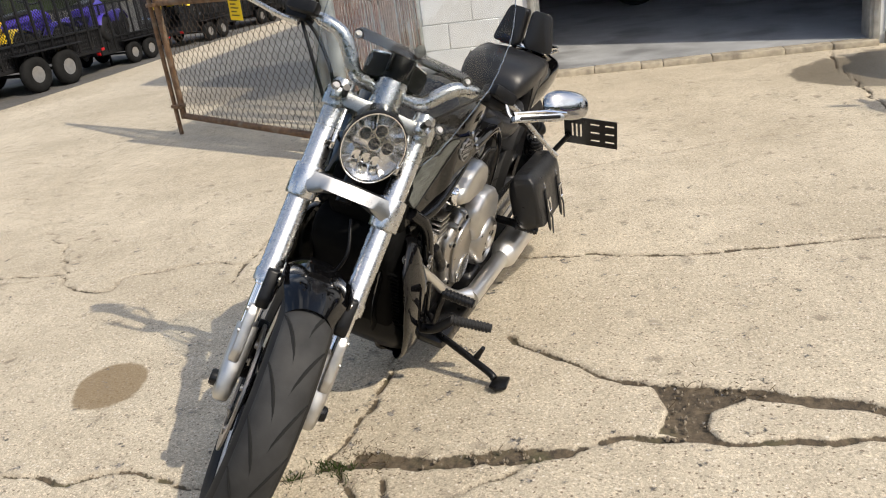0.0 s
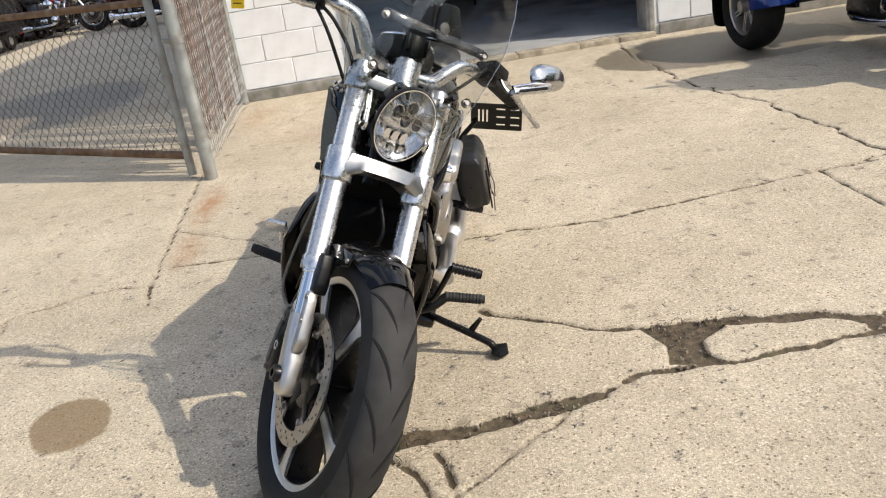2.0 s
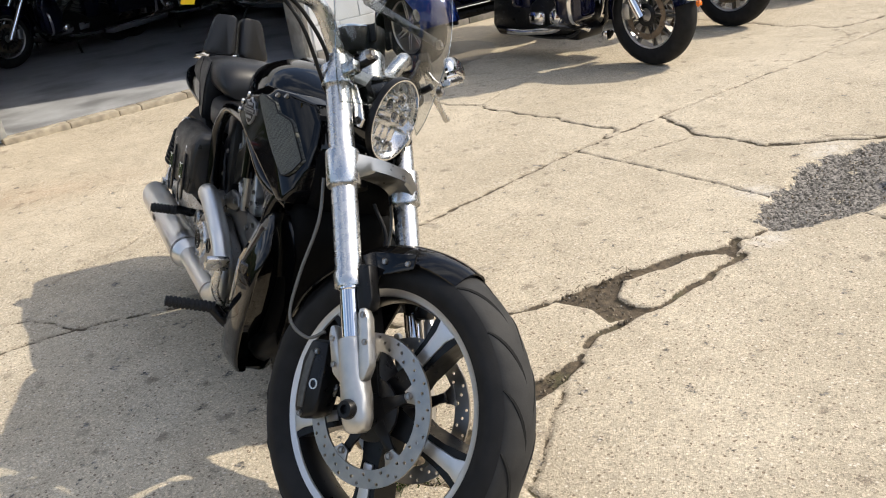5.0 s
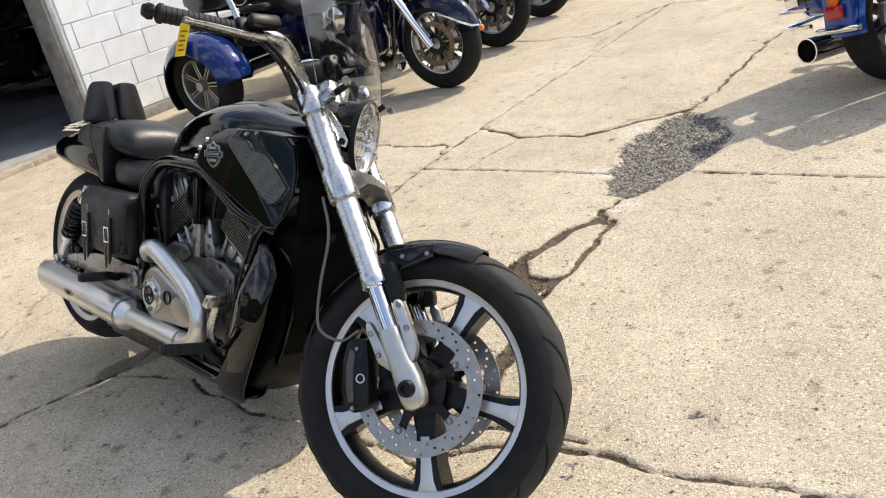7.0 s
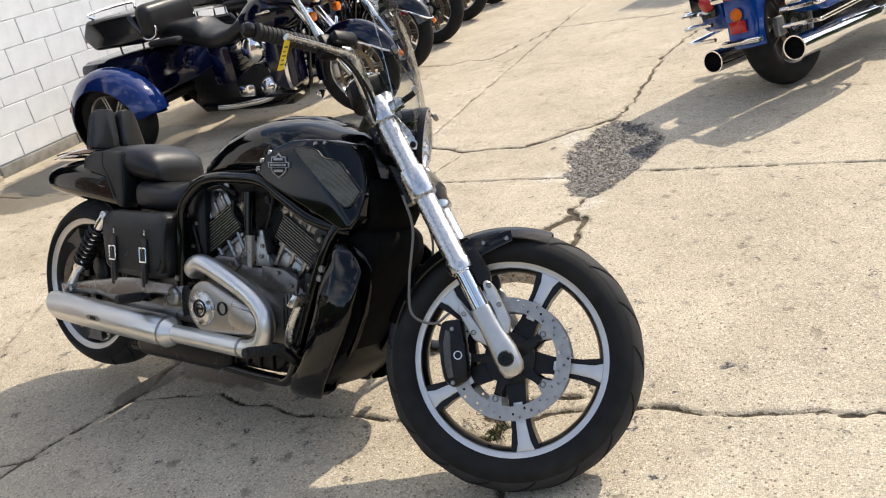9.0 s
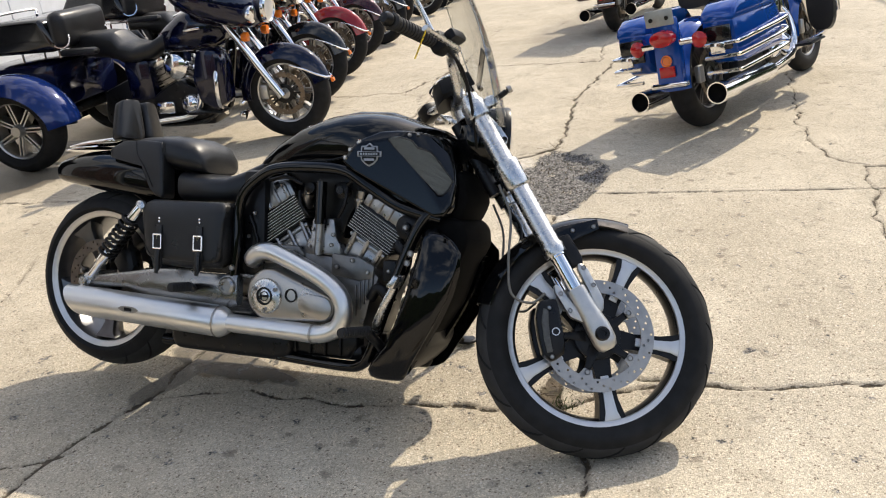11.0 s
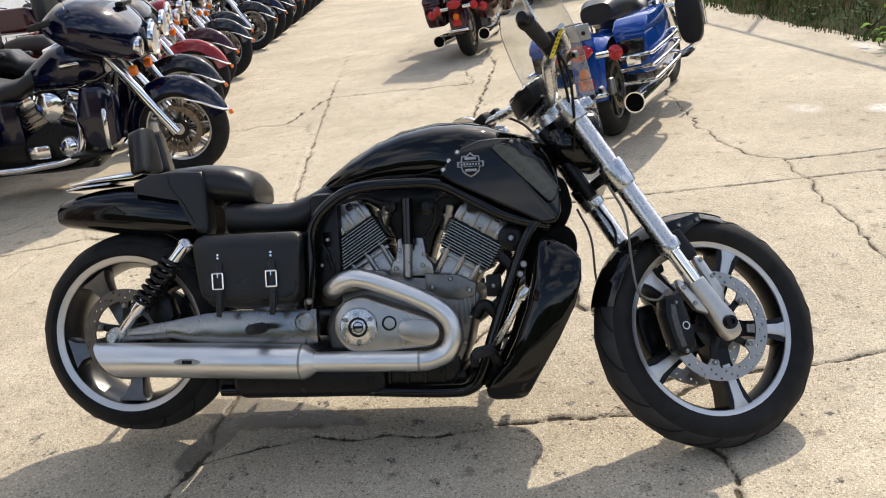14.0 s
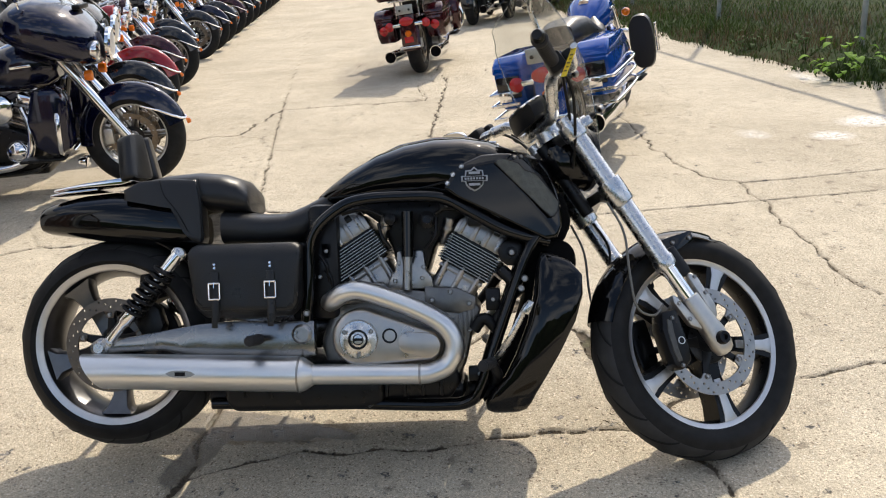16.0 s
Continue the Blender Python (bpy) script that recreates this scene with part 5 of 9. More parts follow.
arm.loft([[(x, 0.148 + s * w, z + t * h) for s, t in ((-1, -0.7), (-0.6, -1), (0.6, -1), (1, -0.7), (1, 0.7), (0.6, 1), (-0.6, 1), (-1, 0.7))] for x, z, w, h in ((-0.862, 0.331, 0.012, 0.012), (-0.84, 0.331, 0.014, 0.026), (-0.77, 0.336, 0.014, 0.02), (-0.66, 0.344, 0.016, 0.026), (-0.56, 0.34, 0.017, 0.044), (-0.47, 0.338, 0.018, 0.052), (-0.42, 0.335, 0.019, 0.053), (-0.36, 0.331, 0.02, 0.052), (-0.28, 0.332, 0.02, 0.052), (-0.24, 0.336, 0.016, 0.046))])
ARM = material("satin_grey_swing_arm", (0.3, 0.295, 0.285), 0.25, 1.0, var=0.08, scale=12, rough_var=0.06)
both("swing_arm", arm, ARM, "silver cast swing arm")
both("pivot_cap", Geo().lathe([(0, 0), (0.027, 0), (0.027, 0.008), (0.02, 0.014), (0.014, 0.014), (0.014, 0.008), (0, 0.008)], (-0.272, 0.165, 0.349), (0, 1, 0), 28), ENGINE, "round silver pivot cap")
a_, b_ = Vector((-0.604, 0.165, 0.578)), Vector((-0.812, 0.165, 0.345))
ax_ = (b_ - a_).normalized()
L_ = (b_ - a_).length
sho = both("shock", Geo().lathe([(0.0, 0.0), (0.017, 0.0), (0.019, 0.02), (0.019, 0.06), (0.012, 0.065), (0.012, 0.2), (0.019, 0.2), (0.021, 0.235), (0.015, 0.245), (0.014, L_ - 0.01), (0, L_ - 0.01)], a_, ax_, 24), CHROME, "rear shock with a black coil spring and chrome ends")
side_ = ax_.cross(Vector((0, 1, 0))).normalized()
coil = [a_ + ax_ * (0.055 + 0.16 * i / 120) + (side_ * math.cos(i * 0.42) + Vector((0, 1, 0)) * math.sin(i * 0.42)) * 0.027 for i in range(121)]
spring = Geo().tube(coil, 0.0052, 8)
part("spring", spring.mirrored(), SATIN, sho[1])
part("spring", spring.moved(Matrix.Translation((0, -0.014, 0))), SATIN, sho[0])
for s, o in ((1, sho[0]), (-1, sho[1])):
    part("eye_bolt", Geo().lathe([(0, 0), (0.019, 0), (0.019, 0.014), (0.01, 0.018), (0, 0.018)], (a_.x, s * 0.158, a_.z), (0, s, 0), 20), ALLOY, o)
    part("eye_bolt", Geo().lathe([(0, 0), (0.015, 0), (0.015, 0.02), (0, 0.024)], (b_.x, s * 0.15, b_.z), (0, s, 0), 20), ALLOY, o)
    part("reservoir", Geo().lathe([(0, 0), (0.02, 0.0), (0.02, 0.085), (0, 0.09)], (-0.72, s * 0.125, 0.44), (0.15, 0, 1), 20), SATIN, o)

# -- tail, seats, backrest
tail_rings = []
for x, w, z1, z0 in ((-0.55, 0.112, 0.72, 0.585), (-0.62, 0.119, 0.75, 0.592), (-0.72, 0.124, 0.762, 0.606), (-0.82, 0.123, 0.768, 0.618), (-0.91, 0.118, 0.762, 0.632), (-0.97, 0.111, 0.752, 0.642), (-1.01, 0.103, 0.741, 0.648), (-1.026, 0.097, 0.734, 0.653), (-1.032, 0.086, 0.724, 0.662)):
    tail_rings.append(oval(x, w, z0, z1, 2.3, 40, low=3.4))
tail = bp("tail_fender", Geo().loft(tail_rings), BLACK, "gloss black tail section over the rear wheel")
bp("wheel_arch", Geo().strip([(-0.83 + 0.328 * math.cos(a), 0.332 + 0.328 * math.sin(a)) for a in (radians(30 + 46 * i / 12) for i in range(13))], 0.1, 0.004, crown=0.01), PLASTIC, "", tail)
both("tail_crease", Geo().tube(curve([(-1.015, 0.096, 0.702), (-0.93, 0.113, 0.7), (-0.8, 0.12, 0.69), (-0.66, 0.121, 0.672)]), 0.0022, 6), BLACK)
for s in (-1, 1):
    part("tail_lamp", Geo().box((-1.036, s * 0.02, 0.69), (-1.024, s * 0.08, 0.71), 0.004), RED_LENS, tail)
bp("rack_plate", Geo().prism([(-0.99, 0.768), (-0.9, 0.779), (-0.79, 0.783), (-0.76, 0.79), (-0.76, 0.8), (-0.79, 0.803), (-0.9, 0.792), (-0.99, 0.778)], -0.085, 0.085, 0.004).prism([(-1.0, 0.756), (-0.95, 0.764), (-0.86, 0.77), (-0.86, 0.776), (-0.95, 0.771), (-1.0, 0.762)], -0.088, 0.088, 0.002), CHROME, "chrome luggage plate behind the seat")
rest_ = bp("backrest", Geo().tube([(-0.765, -0.03, 0.78), (-0.785, -0.03, 0.87)], 0.009).tube([(-0.765, 0.03, 0.78), (-0.785, 0.03, 0.87)], 0.009), SATIN, "padded passenger backrest of two black pads")
for s in (-1, 1):
    m = Matrix.Translation((-0.765, s * 0.049, 0.865)) @ Matrix.Rotation(-0.22, 4, "Y") @ Matrix.Rotation(s * 0.22, 4, "Z")
    rg = [[(x, 0.5 * w * c, 0.066 * z - 0.004) for c, z in ((math.copysign(abs(c) ** 0.3, c), math.copysign(abs(z) ** 0.3, z)) for c, z in ring2(1, 28))] for x, w in ((-0.028, 0.074), (-0.022, 0.086), (0.0, 0.092), (0.012, 0.09), (0.019, 0.078), (0.021, 0.055))]
    part("pad", Geo().loft([[(x, y * (1 - 0.2 * z / 0.066) - s * 0.0092 * z / 0.066, z) for x, y, z in r] for r in rg], m=m), VINYL, rest_, "quilted black backrest pad")
seat_rings = []
for x, w, z1, z0 in ((-0.5, 0.12, 0.70, 0.595), (-0.44, 0.132, 0.69, 0.592), (-0.38, 0.136, 0.683, 0.59), (-0.32, 0.13, 0.683, 0.592), (-0.27, 0.115, 0.703, 0.6), (-0.22, 0.095, 0.728, 0.635), (-0.19, 0.078, 0.742, 0.67), (-0.17, 0.06, 0.742, 0.7)):
    seat_rings.append(oval(x, w, z0, z1, 3.2, 32))
seat = bp("seat", Geo().loft(seat_rings), VINYL, "low black vinyl rider seat")
pill = []
for x, w, z1, z0 in ((-0.765, 0.085, 0.775, 0.73), (-0.74, 0.11, 0.79, 0.72), (-0.66, 0.122, 0.805, 0.715), (-0.57, 0.124, 0.81, 0.7), (-0.5, 0.12, 0.802, 0.69), (-0.455, 0.11, 0.785, 0.685), (-0.43, 0.095, 0.755, 0.685), (-0.425, 0.08, 0.72, 0.69)):
    pill.append(oval(x, w, z0, z1, 3.0, 32))
bp("passenger_seat", Geo().loft(pill), VINYL, "raised black passenger seat pad", seat)
skirt = [(-0.768, 0.735), (-0.77, 0.765), (-0.725, 0.787), (-0.639, 0.79), (-0.563, 0.784), (-0.548, 0.716), (-0.545, 0.62), (-0.55, 0.606), (-0.575, 0.612), (-0.598, 0.635), (-0.618, 0.69), (-0.636, 0.712), (-0.68, 0.725)]
both("seat_skirt", shell(skirt, 0.08, lambda x, z: 0.135 - 1.9 * max(0.0, z - 0.7) ** 2 - 0.05 * max(0.0, -0.68 - x), per_edge=4, round_=0.009), VINYL, "black vinyl skirt of the passenger seat", 50)
both("seat_seam", Geo().tube(curve([(-0.665, 0.122, 0.786), (-0.652, 0.131, 0.745), (-0.618, 0.1355, 0.7), (-0.585, 0.1365, 0.64)]), 0.0016, 6).tube(curve([(-0.556, 0.121, 0.785), (-0.547, 0.135, 0.716), (-0.543, 0.136, 0.615)]), 0.0018, 6), PLASTIC)

# -- saddlebags
for s in (-1, 1):
    def bulge(x, z, s=s):
        return 0.212 - 0.02 * max(0, (z - 0.55) / 0.045) ** 2 - 0.006 * abs((x + 0.413) / 0.145) ** 4
    body = Geo().loft([oval(x, w, z0, z1, 4.0, 32, y=0.158, low=2.6) for x, w, z0, z1 in ((-0.562, 0.03, 0.45, 0.57), (-0.555, 0.043, 0.425, 0.588), (-0.53, 0.047, 0.402, 0.593), (-0.413, 0.05, 0.394, 0.593), (-0.295, 0.047, 0.4, 0.59), (-0.272, 0.043, 0.422, 0.585), (-0.264, 0.03, 0.45, 0.57))])
    bag = bp("saddlebag", body if s > 0 else body.mirrored(), LEATHER, "black leather saddlebag with two buckled straps")
    flap = shell([(-0.552, 0.452), (-0.545, 0.434), (-0.528, 0.424), (-0.3, 0.415), (-0.282, 0.42), (-0.272, 0.436), (-0.26, 0.57), (-0.264, 0.588), (-0.28, 0.598), (-0.545, 0.602), (-0.562, 0.594), (-0.57, 0.576)], 0.14, bulge, per_edge=4)
    hang = Matrix.Translation((0, 0.2, 0.525)) @ Matrix.Rotation(LEAN * 1.1, 4, "X") @ Matrix.Translation((0, -0.15, -0.6)) if s > 0 else Matrix.Identity(4)   # the bag hangs plumb on the low side
    bag.matrix_local = hang
    part("flap", flap if s > 0 else flap.mirrored(), LEATHER, bag, smooth=50)
    hem = [(-0.5435, 0.456), (-0.526, 0.433), (-0.3, 0.424), (-0.281, 0.44), (-0.27, 0.57)]
    part("stitching", Geo().tube([(x, s * (bulge(x, z) + 0.0005), z) for x, z in hem], 0.0011, 5), PLASTIC, bag)
    for x in (-0.49, -0.34):
        part("strap", Geo().prism([(x - 0.011, 0.525), (x + 0.011, 0.525), (x + 0.011, 0.40), (x, 0.385), (x - 0.011, 0.40)], s * 0.211, s * 0.2165, 0.0015), LEATHER, bag)
        part("strap_end", Geo().tube([(x, s * 0.219, 0.462), (x + 0.001, s * 0.226, 0.43), (x - 0.002, s * 0.222, 0.378)], 0.008, 8, flat=0.25), LEATHER, bag)
        bk = Geo()
        for p, q in (((-0.0145, -0.021), (0.0145, -0.021)), ((0.0145, -0.021), (0.0145, 0.021)), ((0.0145, 0.021), (-0.0145, 0.021)), ((-0.0145, 0.021), (-0.0145, -0.021))):
            bk.tube([(x + p[0], s * 0.222, 0.475 + p[1]), (x + q[0], s * 0.222, 0.475 + q[1])], 0.0027, 8)
        bk.tube([(x, s * 0.223, 0.499), (x, s * 0.223, 0.484)], 0.002, 6)
        part("buckle", bk, CHROME, bag, "square silver buckle")
        for z in (0.546, 0.537):
            part("rivet", bolt((x, s * 0.2115, z), (0, s, 0), 0.0036, 0.003), CHROME, bag)
both("frame_rail", Geo().tube(curve([(0.4, 0.13, 0.57), (0.294, 0.16, 0.601), (0.2, 0.168, 0.655), (0.118, 0.168, 0.699), (0.0, 0.165, 0.707), (-0.094, 0.16, 0.704), (-0.156, 0.157, 0.685), (-0.22, 0.155, 0.635), (-0.246, 0.152, 0.575), (-0.25, 0.15, 0.48), (-0.262, 0.145, 0.38)]), 0.0165, 14), BLACK, "black tubular frame rail", 40, -0.034)
both("frame_rail", Geo().tube(curve([(0.41, 0.12, 0.62), (0.345, 0.15, 0.55), (0.25, 0.155, 0.315), (0.205, 0.15, 0.19), (0.17, 0.14, 0.15), (0.1, 0.13, 0.14), (-0.126, 0.125, 0.15), (-0.251, 0.125, 0.158), (-0.54, 0.12, 0.162)]), 0.0165, 14), BLACK, "")
both("frame_bolt", bolt((0.331, 0.168, 0.475), (0, 1, 0), 0.0095, 0.006), STEEL)
both("frame_bolt", bolt((0.321, 0.166, 0.449), (0, 1, 0), 0.0095, 0.006), STEEL)
both("frame_bolt", bolt((-0.1, 0.138, 0.151), (0, 1, 0), 0.0095, 0.006), STEEL)
both("frame_bolt", bolt((-0.125, 0.138, 0.152), (0, 1, 0), 0.0095, 0.006), STEEL)
both("frame_bolt", bolt((-0.378, 0.135, 0.158), (0, 1, 0), 0.0095, 0.006), STEEL)
both("frame_bolt", bolt((-0.27, 0.135, 0.158), (0, 1, 0), 0.0095, 0.006), STEEL)
both("frame_bolt", bolt((-0.258, 0.16, 0.405), (0, 1, 0), 0.0095, 0.006), STEEL)
bp("belly_pan", Geo().box((-0.56, -0.11, 0.15), (0.16, 0.11, 0.2), 0.02), SATIN, "black belly frame and pan")

# -- tank cover and side panels
tank_rings = []
for x, w, z1, z0, p in ((-0.235, 0.06, 0.73, 0.69, 2.2), (-0.2, 0.088, 0.757, 0.688, 2.3), (-0.14, 0.112, 0.798, 0.688, 2.4), (-0.06, 0.134, 0.839, 0.69, 2.5), (0.02, 0.15, 0.863, 0.692, 2.5), (0.1, 0.162, 0.873, 0.69, 2.6), (0.18, 0.17, 0.872, 0.67, 2.7), (0.25, 0.168, 0.859, 0.635, 2.8), (0.31, 0.135, 0.836, 0.61, 2.6), (0.36, 0.085, 0.822, 0.6, 2.6), (0.4, 0.045, 0.8, 0.6, 2.6), (0.43, 0.022, 0.775, 0.61, 2.6)):
    tank_rings.append([(vx, vy * (0.84 if vy > 0 else 1.0), vz) for vx, vy, vz in oval(x, w, z0, z1, p, 40)])
tank = bp("tank", Geo().loft(tank_rings), BLACK, "gloss black tank cover")
bp("filler_panel", Geo().loft([oval(x, w, z0, z1, 2.4, 24) for x, w, z1, z0 in ((-0.08, 0.03, 0.835, 0.8), (0.0, 0.055, 0.866, 0.82), (0.1, 0.065, 0.881, 0.83), (0.2, 0.06, 0.877, 0.83), (0.28, 0.035, 0.85, 0.82))]), BLACK, "", tank)
both("tank_seam", Geo().tube(curve([(-0.2, 0.09, 0.715), (-0.06, 0.136, 0.724), (0.06, 0.158, 0.727), (0.13, 0.166, 0.74)]), 0.003, 6), PLASTIC, "", 40, -0.036)
panel = [(0.128, 0.722), (0.15, 0.757), (0.185, 0.79), (0.229, 0.808), (0.28, 0.81), (0.34, 0.806), (0.385, 0.795), (0.412, 0.762), (0.43, 0.712), (0.44, 0.66), (0.436, 0.606), (0.42, 0.577), (0.396, 0.574), (0.27, 0.64), (0.155, 0.7)]


def flank(x, z):
    """How far the intake cover stands out: flush with the tank behind and above, folded in towards the front."""
    d = x - (0.285 + 0.68 * (0.785 - z))
    front = 0.5 * (d + math.hypot(d, 0.006))
    fold = 0.19 - 0.15 * (0.785 - z) + 0.13 * (front - d) - 0.5 * front - 3.0 * front * front
    side = min(0.2 - 0.12 * (x - 0.14), 0.2 - 0.75 * (z - 0.765))
    return max(0.034, 0.5 * (fold + side) - 0.5 * math.hypot(fold - side, 0.005))




def flank_low(x, z):
    """The cover on the low side sits closer in and folds less."""
    return min(flank(x, z) - 0.029, 0.179 - 0.2 * max(0.0, x - 0.2) - 0.2 * max(0.0, min(x, 0.3) - 0.2))


STEPS = (1.0, 0.985, 0.96, 0.92, 0.88, 0.84, 0.8, 0.76, 0.72, 0.68, 0.64, 0.6, 0.55, 0.5, 0.45, 0.4, 0.33, 0.26, 0.2, 0.1, 0.02)
cover_r = bp("side_scoop", shell(panel, 0.045, flank, STEPS, 8).mirrored(), BLACK, "gloss black intake cover with a mesh grille", None, 50)
cover_l = bp("side_scoop", shell(panel, 0.045, flank_low, STEPS, 8).moved(Matrix.Translation((0, -0.014, 0))), BLACK, "gloss black intake cover with a mesh grille", None, 50)
for s, ob in ((1, cover_l), (-1, cover_r)):
    out = flank_low if s > 0 else flank

    def sp(name, g, mat, label="", smooth=40, dy=-0.014):
        return part(name, g.moved(Matrix.Translation((0, dy, 0))) if s > 0 else g.mirrored(), mat, ob, label, smooth)
    grille = [(0.266, 0.782), (0.274, 0.79), (0.3, 0.789), (0.328, 0.779), (0.343, 0.761), (0.37, 0.753), (0.38, 0.745), (0.432, 0.676), (0.426, 0.65), (0.416, 0.637), (0.406, 0.636)]
    lip_ = [(x, out(x, z) + 0.009, z) for x, z in grille]
    sp("grille_frame", Geo().tube([p for p in lip_ + lip_[:2]], 0.0022, 8, False), SATIN, "")
    sp("grille", shell(grille, 0.03, lambda x, z: out(x, z) + 0.01, (1.0, 0.98, 0.9, 0.8, 0.7, 0.6, 0.5, 0.4, 0.3, 0.2, 0.1, 0.02), 8, 0.0), GRILLE, "grey woven mesh insert")
    tilt = Matrix.Translation((0.21, 0.1935, 0)) @ Matrix.Rotation(radians(-6.8), 4, "Z") @ Matrix.Translation((-0.21, -0.2015, 0))
    shield = [(0.178, 0.757), (0.188, 0.757), (0.19, 0.771), (0.204, 0.772), (0.213, 0.78), (0.222, 0.772), (0.236, 0.771), (0.238, 0.757), (0.248, 0.757), (0.248, 0.742), (0.238, 0.742), (0.236, 0.732), (0.226, 0.722), (0.213, 0.715), (0.2, 0.722), (0.19, 0.732), (0.188, 0.742), (0.178, 0.742)]
    sp("badge", Geo().prism([(x - 0.003, z - 0.006) for x, z in shield], 0.2035, 0.198, 0.0006).moved(tilt), BADGE, "silver shield-shaped badge without lettering", 40, -0.043)
    sp("badge_ground", Geo().prism([(0.21 + (x - 0.213) * 0.87, 0.7415 + (z - 0.7475) * 0.87) for x, z in shield], 0.2041, 0.2032, 0.0002).moved(tilt), PLASTIC, "", 40, -0.043)
    mark = Geo()
    for bx0, bx1, bz0, bz1 in ((0.178, 0.242, 0.7485, 0.7498), (0.178, 0.242, 0.7368, 0.738), (0.195, 0.225, 0.755, 0.7615), (0.195, 0.225, 0.7245, 0.731)):
        mark.box((bx0, 0.2041, bz0), (bx1, 0.2046, bz1))
    sp("badge_field", mark.moved(tilt), BADGE, "", 40, -0.043)
    for k in range(7):
        sp("badge_bar", Geo().box((0.184 + 0.0075 * k, 0.2041, 0.7405), (0.189 + 0.0075 * k, 0.2047, 0.746)).moved(tilt), BADGE, "", 40, -0.043)
    for x, z in ((0.14, 0.733), (0.155, 0.755), (0.178, 0.776)):
        sp("panel_bolt", bolt((x, out(x, z) - 0.001, z), (-0.3, 1, 0.2), 0.0068, 0.006), ALLOY)
    for x, z in ((0.317, 0.796), (0.335, 0.798)):
        sp("tank_bolt", bolt((x, out(x, z) - 0.001, z), (0.3, 1, 0.6), 0.006, 0.005), STEEL)

# -- engine
case = bp("crankcase", Geo().prism([(-0.2, 0.19), (0.13, 0.18), (0.165, 0.25), (0.185, 0.33), (0.215, 0.4), (0.16, 0.44), (0.05, 0.455), (-0.08, 0.47), (-0.19, 0.43), (-0.235, 0.32)], -0.118, 0.118, 0.02), CASE, "dark grey cast engine cases")
for sgn, base in ((-1, Vector((-0.068, 0, 0.46))), (1, Vector((0.128, 0, 0.44)))):
    d = Vector((sgn * 0.52, 0, 0.854))
    m = Matrix.Translation(base) @ Matrix.Rotation(math.atan2(d.x, d.z), 4, "Y")
    cyl = bp("cylinder", Geo().box((-0.062, -0.088, -0.02), (0.062, 0.088, 0.125), 0.02, m).box((-0.05, -0.093, -0.01), (0.05, 0.093, 0.05), 0.012, m).box((-0.066, -0.096, 0.052), (0.066, 0.096, 0.064), 0.004, m), ENGINE, "finned grey cylinder")
    for k in range(10):
        fin = part("fin", Geo().box((-0.079, -0.108, 0.074 + 0.0078 * k), (0.079, 0.108, 0.0774 + 0.0078 * k), 0.001, m, 1), FIN, cyl)
        for s in (-1, 1):
            part("fin_edge", Geo().box((-0.077, s * 0.1082 - 0.0005, 0.075 + 0.0078 * k), (0.077, s * 0.1082 + 0.0005, 0.0764 + 0.0078 * k), m=m), FIN_EDGE, fin)
    part("fin_core", Geo().box((-0.07, -0.1, 0.068), (0.07, 0.1, 0.156), 0.003, m), SATIN, cyl)
    hd = Geo().prism([(-0.076, 0.152), (0.076, 0.152), (0.076, 0.19), (0.06, 0.212), (0.03, 0.23), (-0.03, 0.23), (-0.06, 0.212), (-0.076, 0.19)], -0.1, 0.1, 0.006, m)
    part("head", hd, ENGINE, cyl, "silver cylinder head")
    for xx in (-0.058, -0.02, 0.016, 0.054):
        for s in (-1, 1):
            part("head_rib", Geo().box((xx - 0.007, s * 0.1 - 0.006, 0.154), (xx + 0.007, s * 0.1 + 0.006, 0.204), 0.004, m), ENGINE, cyl)
    for y in (-0.06, 0.0, 0.06):
        part("head_rib", Geo().box((-0.06, y - 0.004, 0.19), (0.06, y + 0.004, 0.238), 0.003, m), ENGINE, cyl)
    for xx in (-0.04, 0.035):
        for s in (-1, 1):
            part("head_recess", Geo().box((xx - 0.009, s * 0.0995 - 0.0035, 0.198), (xx + 0.009, s * 0.0995 + 0.0035, 0.218), 0.003, m), SATIN, cyl)
    for xx in (-0.045, 0.0, 0.045):
        for s in (-1, 1):
            part("barrel_rib", Geo().tube([m @ Vector((xx, s * 0.093, 0.0)), m @ Vector((xx * 1.1, s * 0.093, 0.08))], 0.008, 8), ENGINE, cyl)
for s in (-1, 1):
    part("case_boss", Geo().prism([(0.06, 0.4), (0.15, 0.385), (0.195, 0.395), (0.2, 0.43), (0.15, 0.455), (0.06, 0.462)], s * 0.112, s * 0.126, 0.006), CASE, case, "grey cast boss")
    part("case_boss", Geo().prism([(-0.17, 0.42), (-0.06, 0.43), (-0.03, 0.45), (-0.05, 0.478), (-0.12, 0.48), (-0.18, 0.45)], s * 0.112, s * 0.126, 0.006), CASE, case, "grey cast boss")
    for k in range(5):
        part("case_rib", Geo().box((0.135 + 0.013 * k, s * 0.118 - 0.006, 0.285 + 0.018 * k), (0.142 + 0.013 * k, s * 0.118 + 0.006, 0.375 + 0.008 * k), 0.002), CASE, case)
    for x, z in ((0.18, 0.412), (0.08, 0.425), (0.13, 0.445), (-0.16, 0.445), (-0.06, 0.46), (0.16, 0.27), (0.178, 0.34)):
        part("case_bolt", bolt((x, s * (0.127 if z > 0.4 else 0.117), z), (0, s, 0), 0.0065, 0.006), STEEL, case)
bp("coolant_pipe", Geo().tube([(0.022, -0.125, 0.668), (0.019, -0.125, 0.545)], 0.0165, 16), BLACK, "black coolant hose")
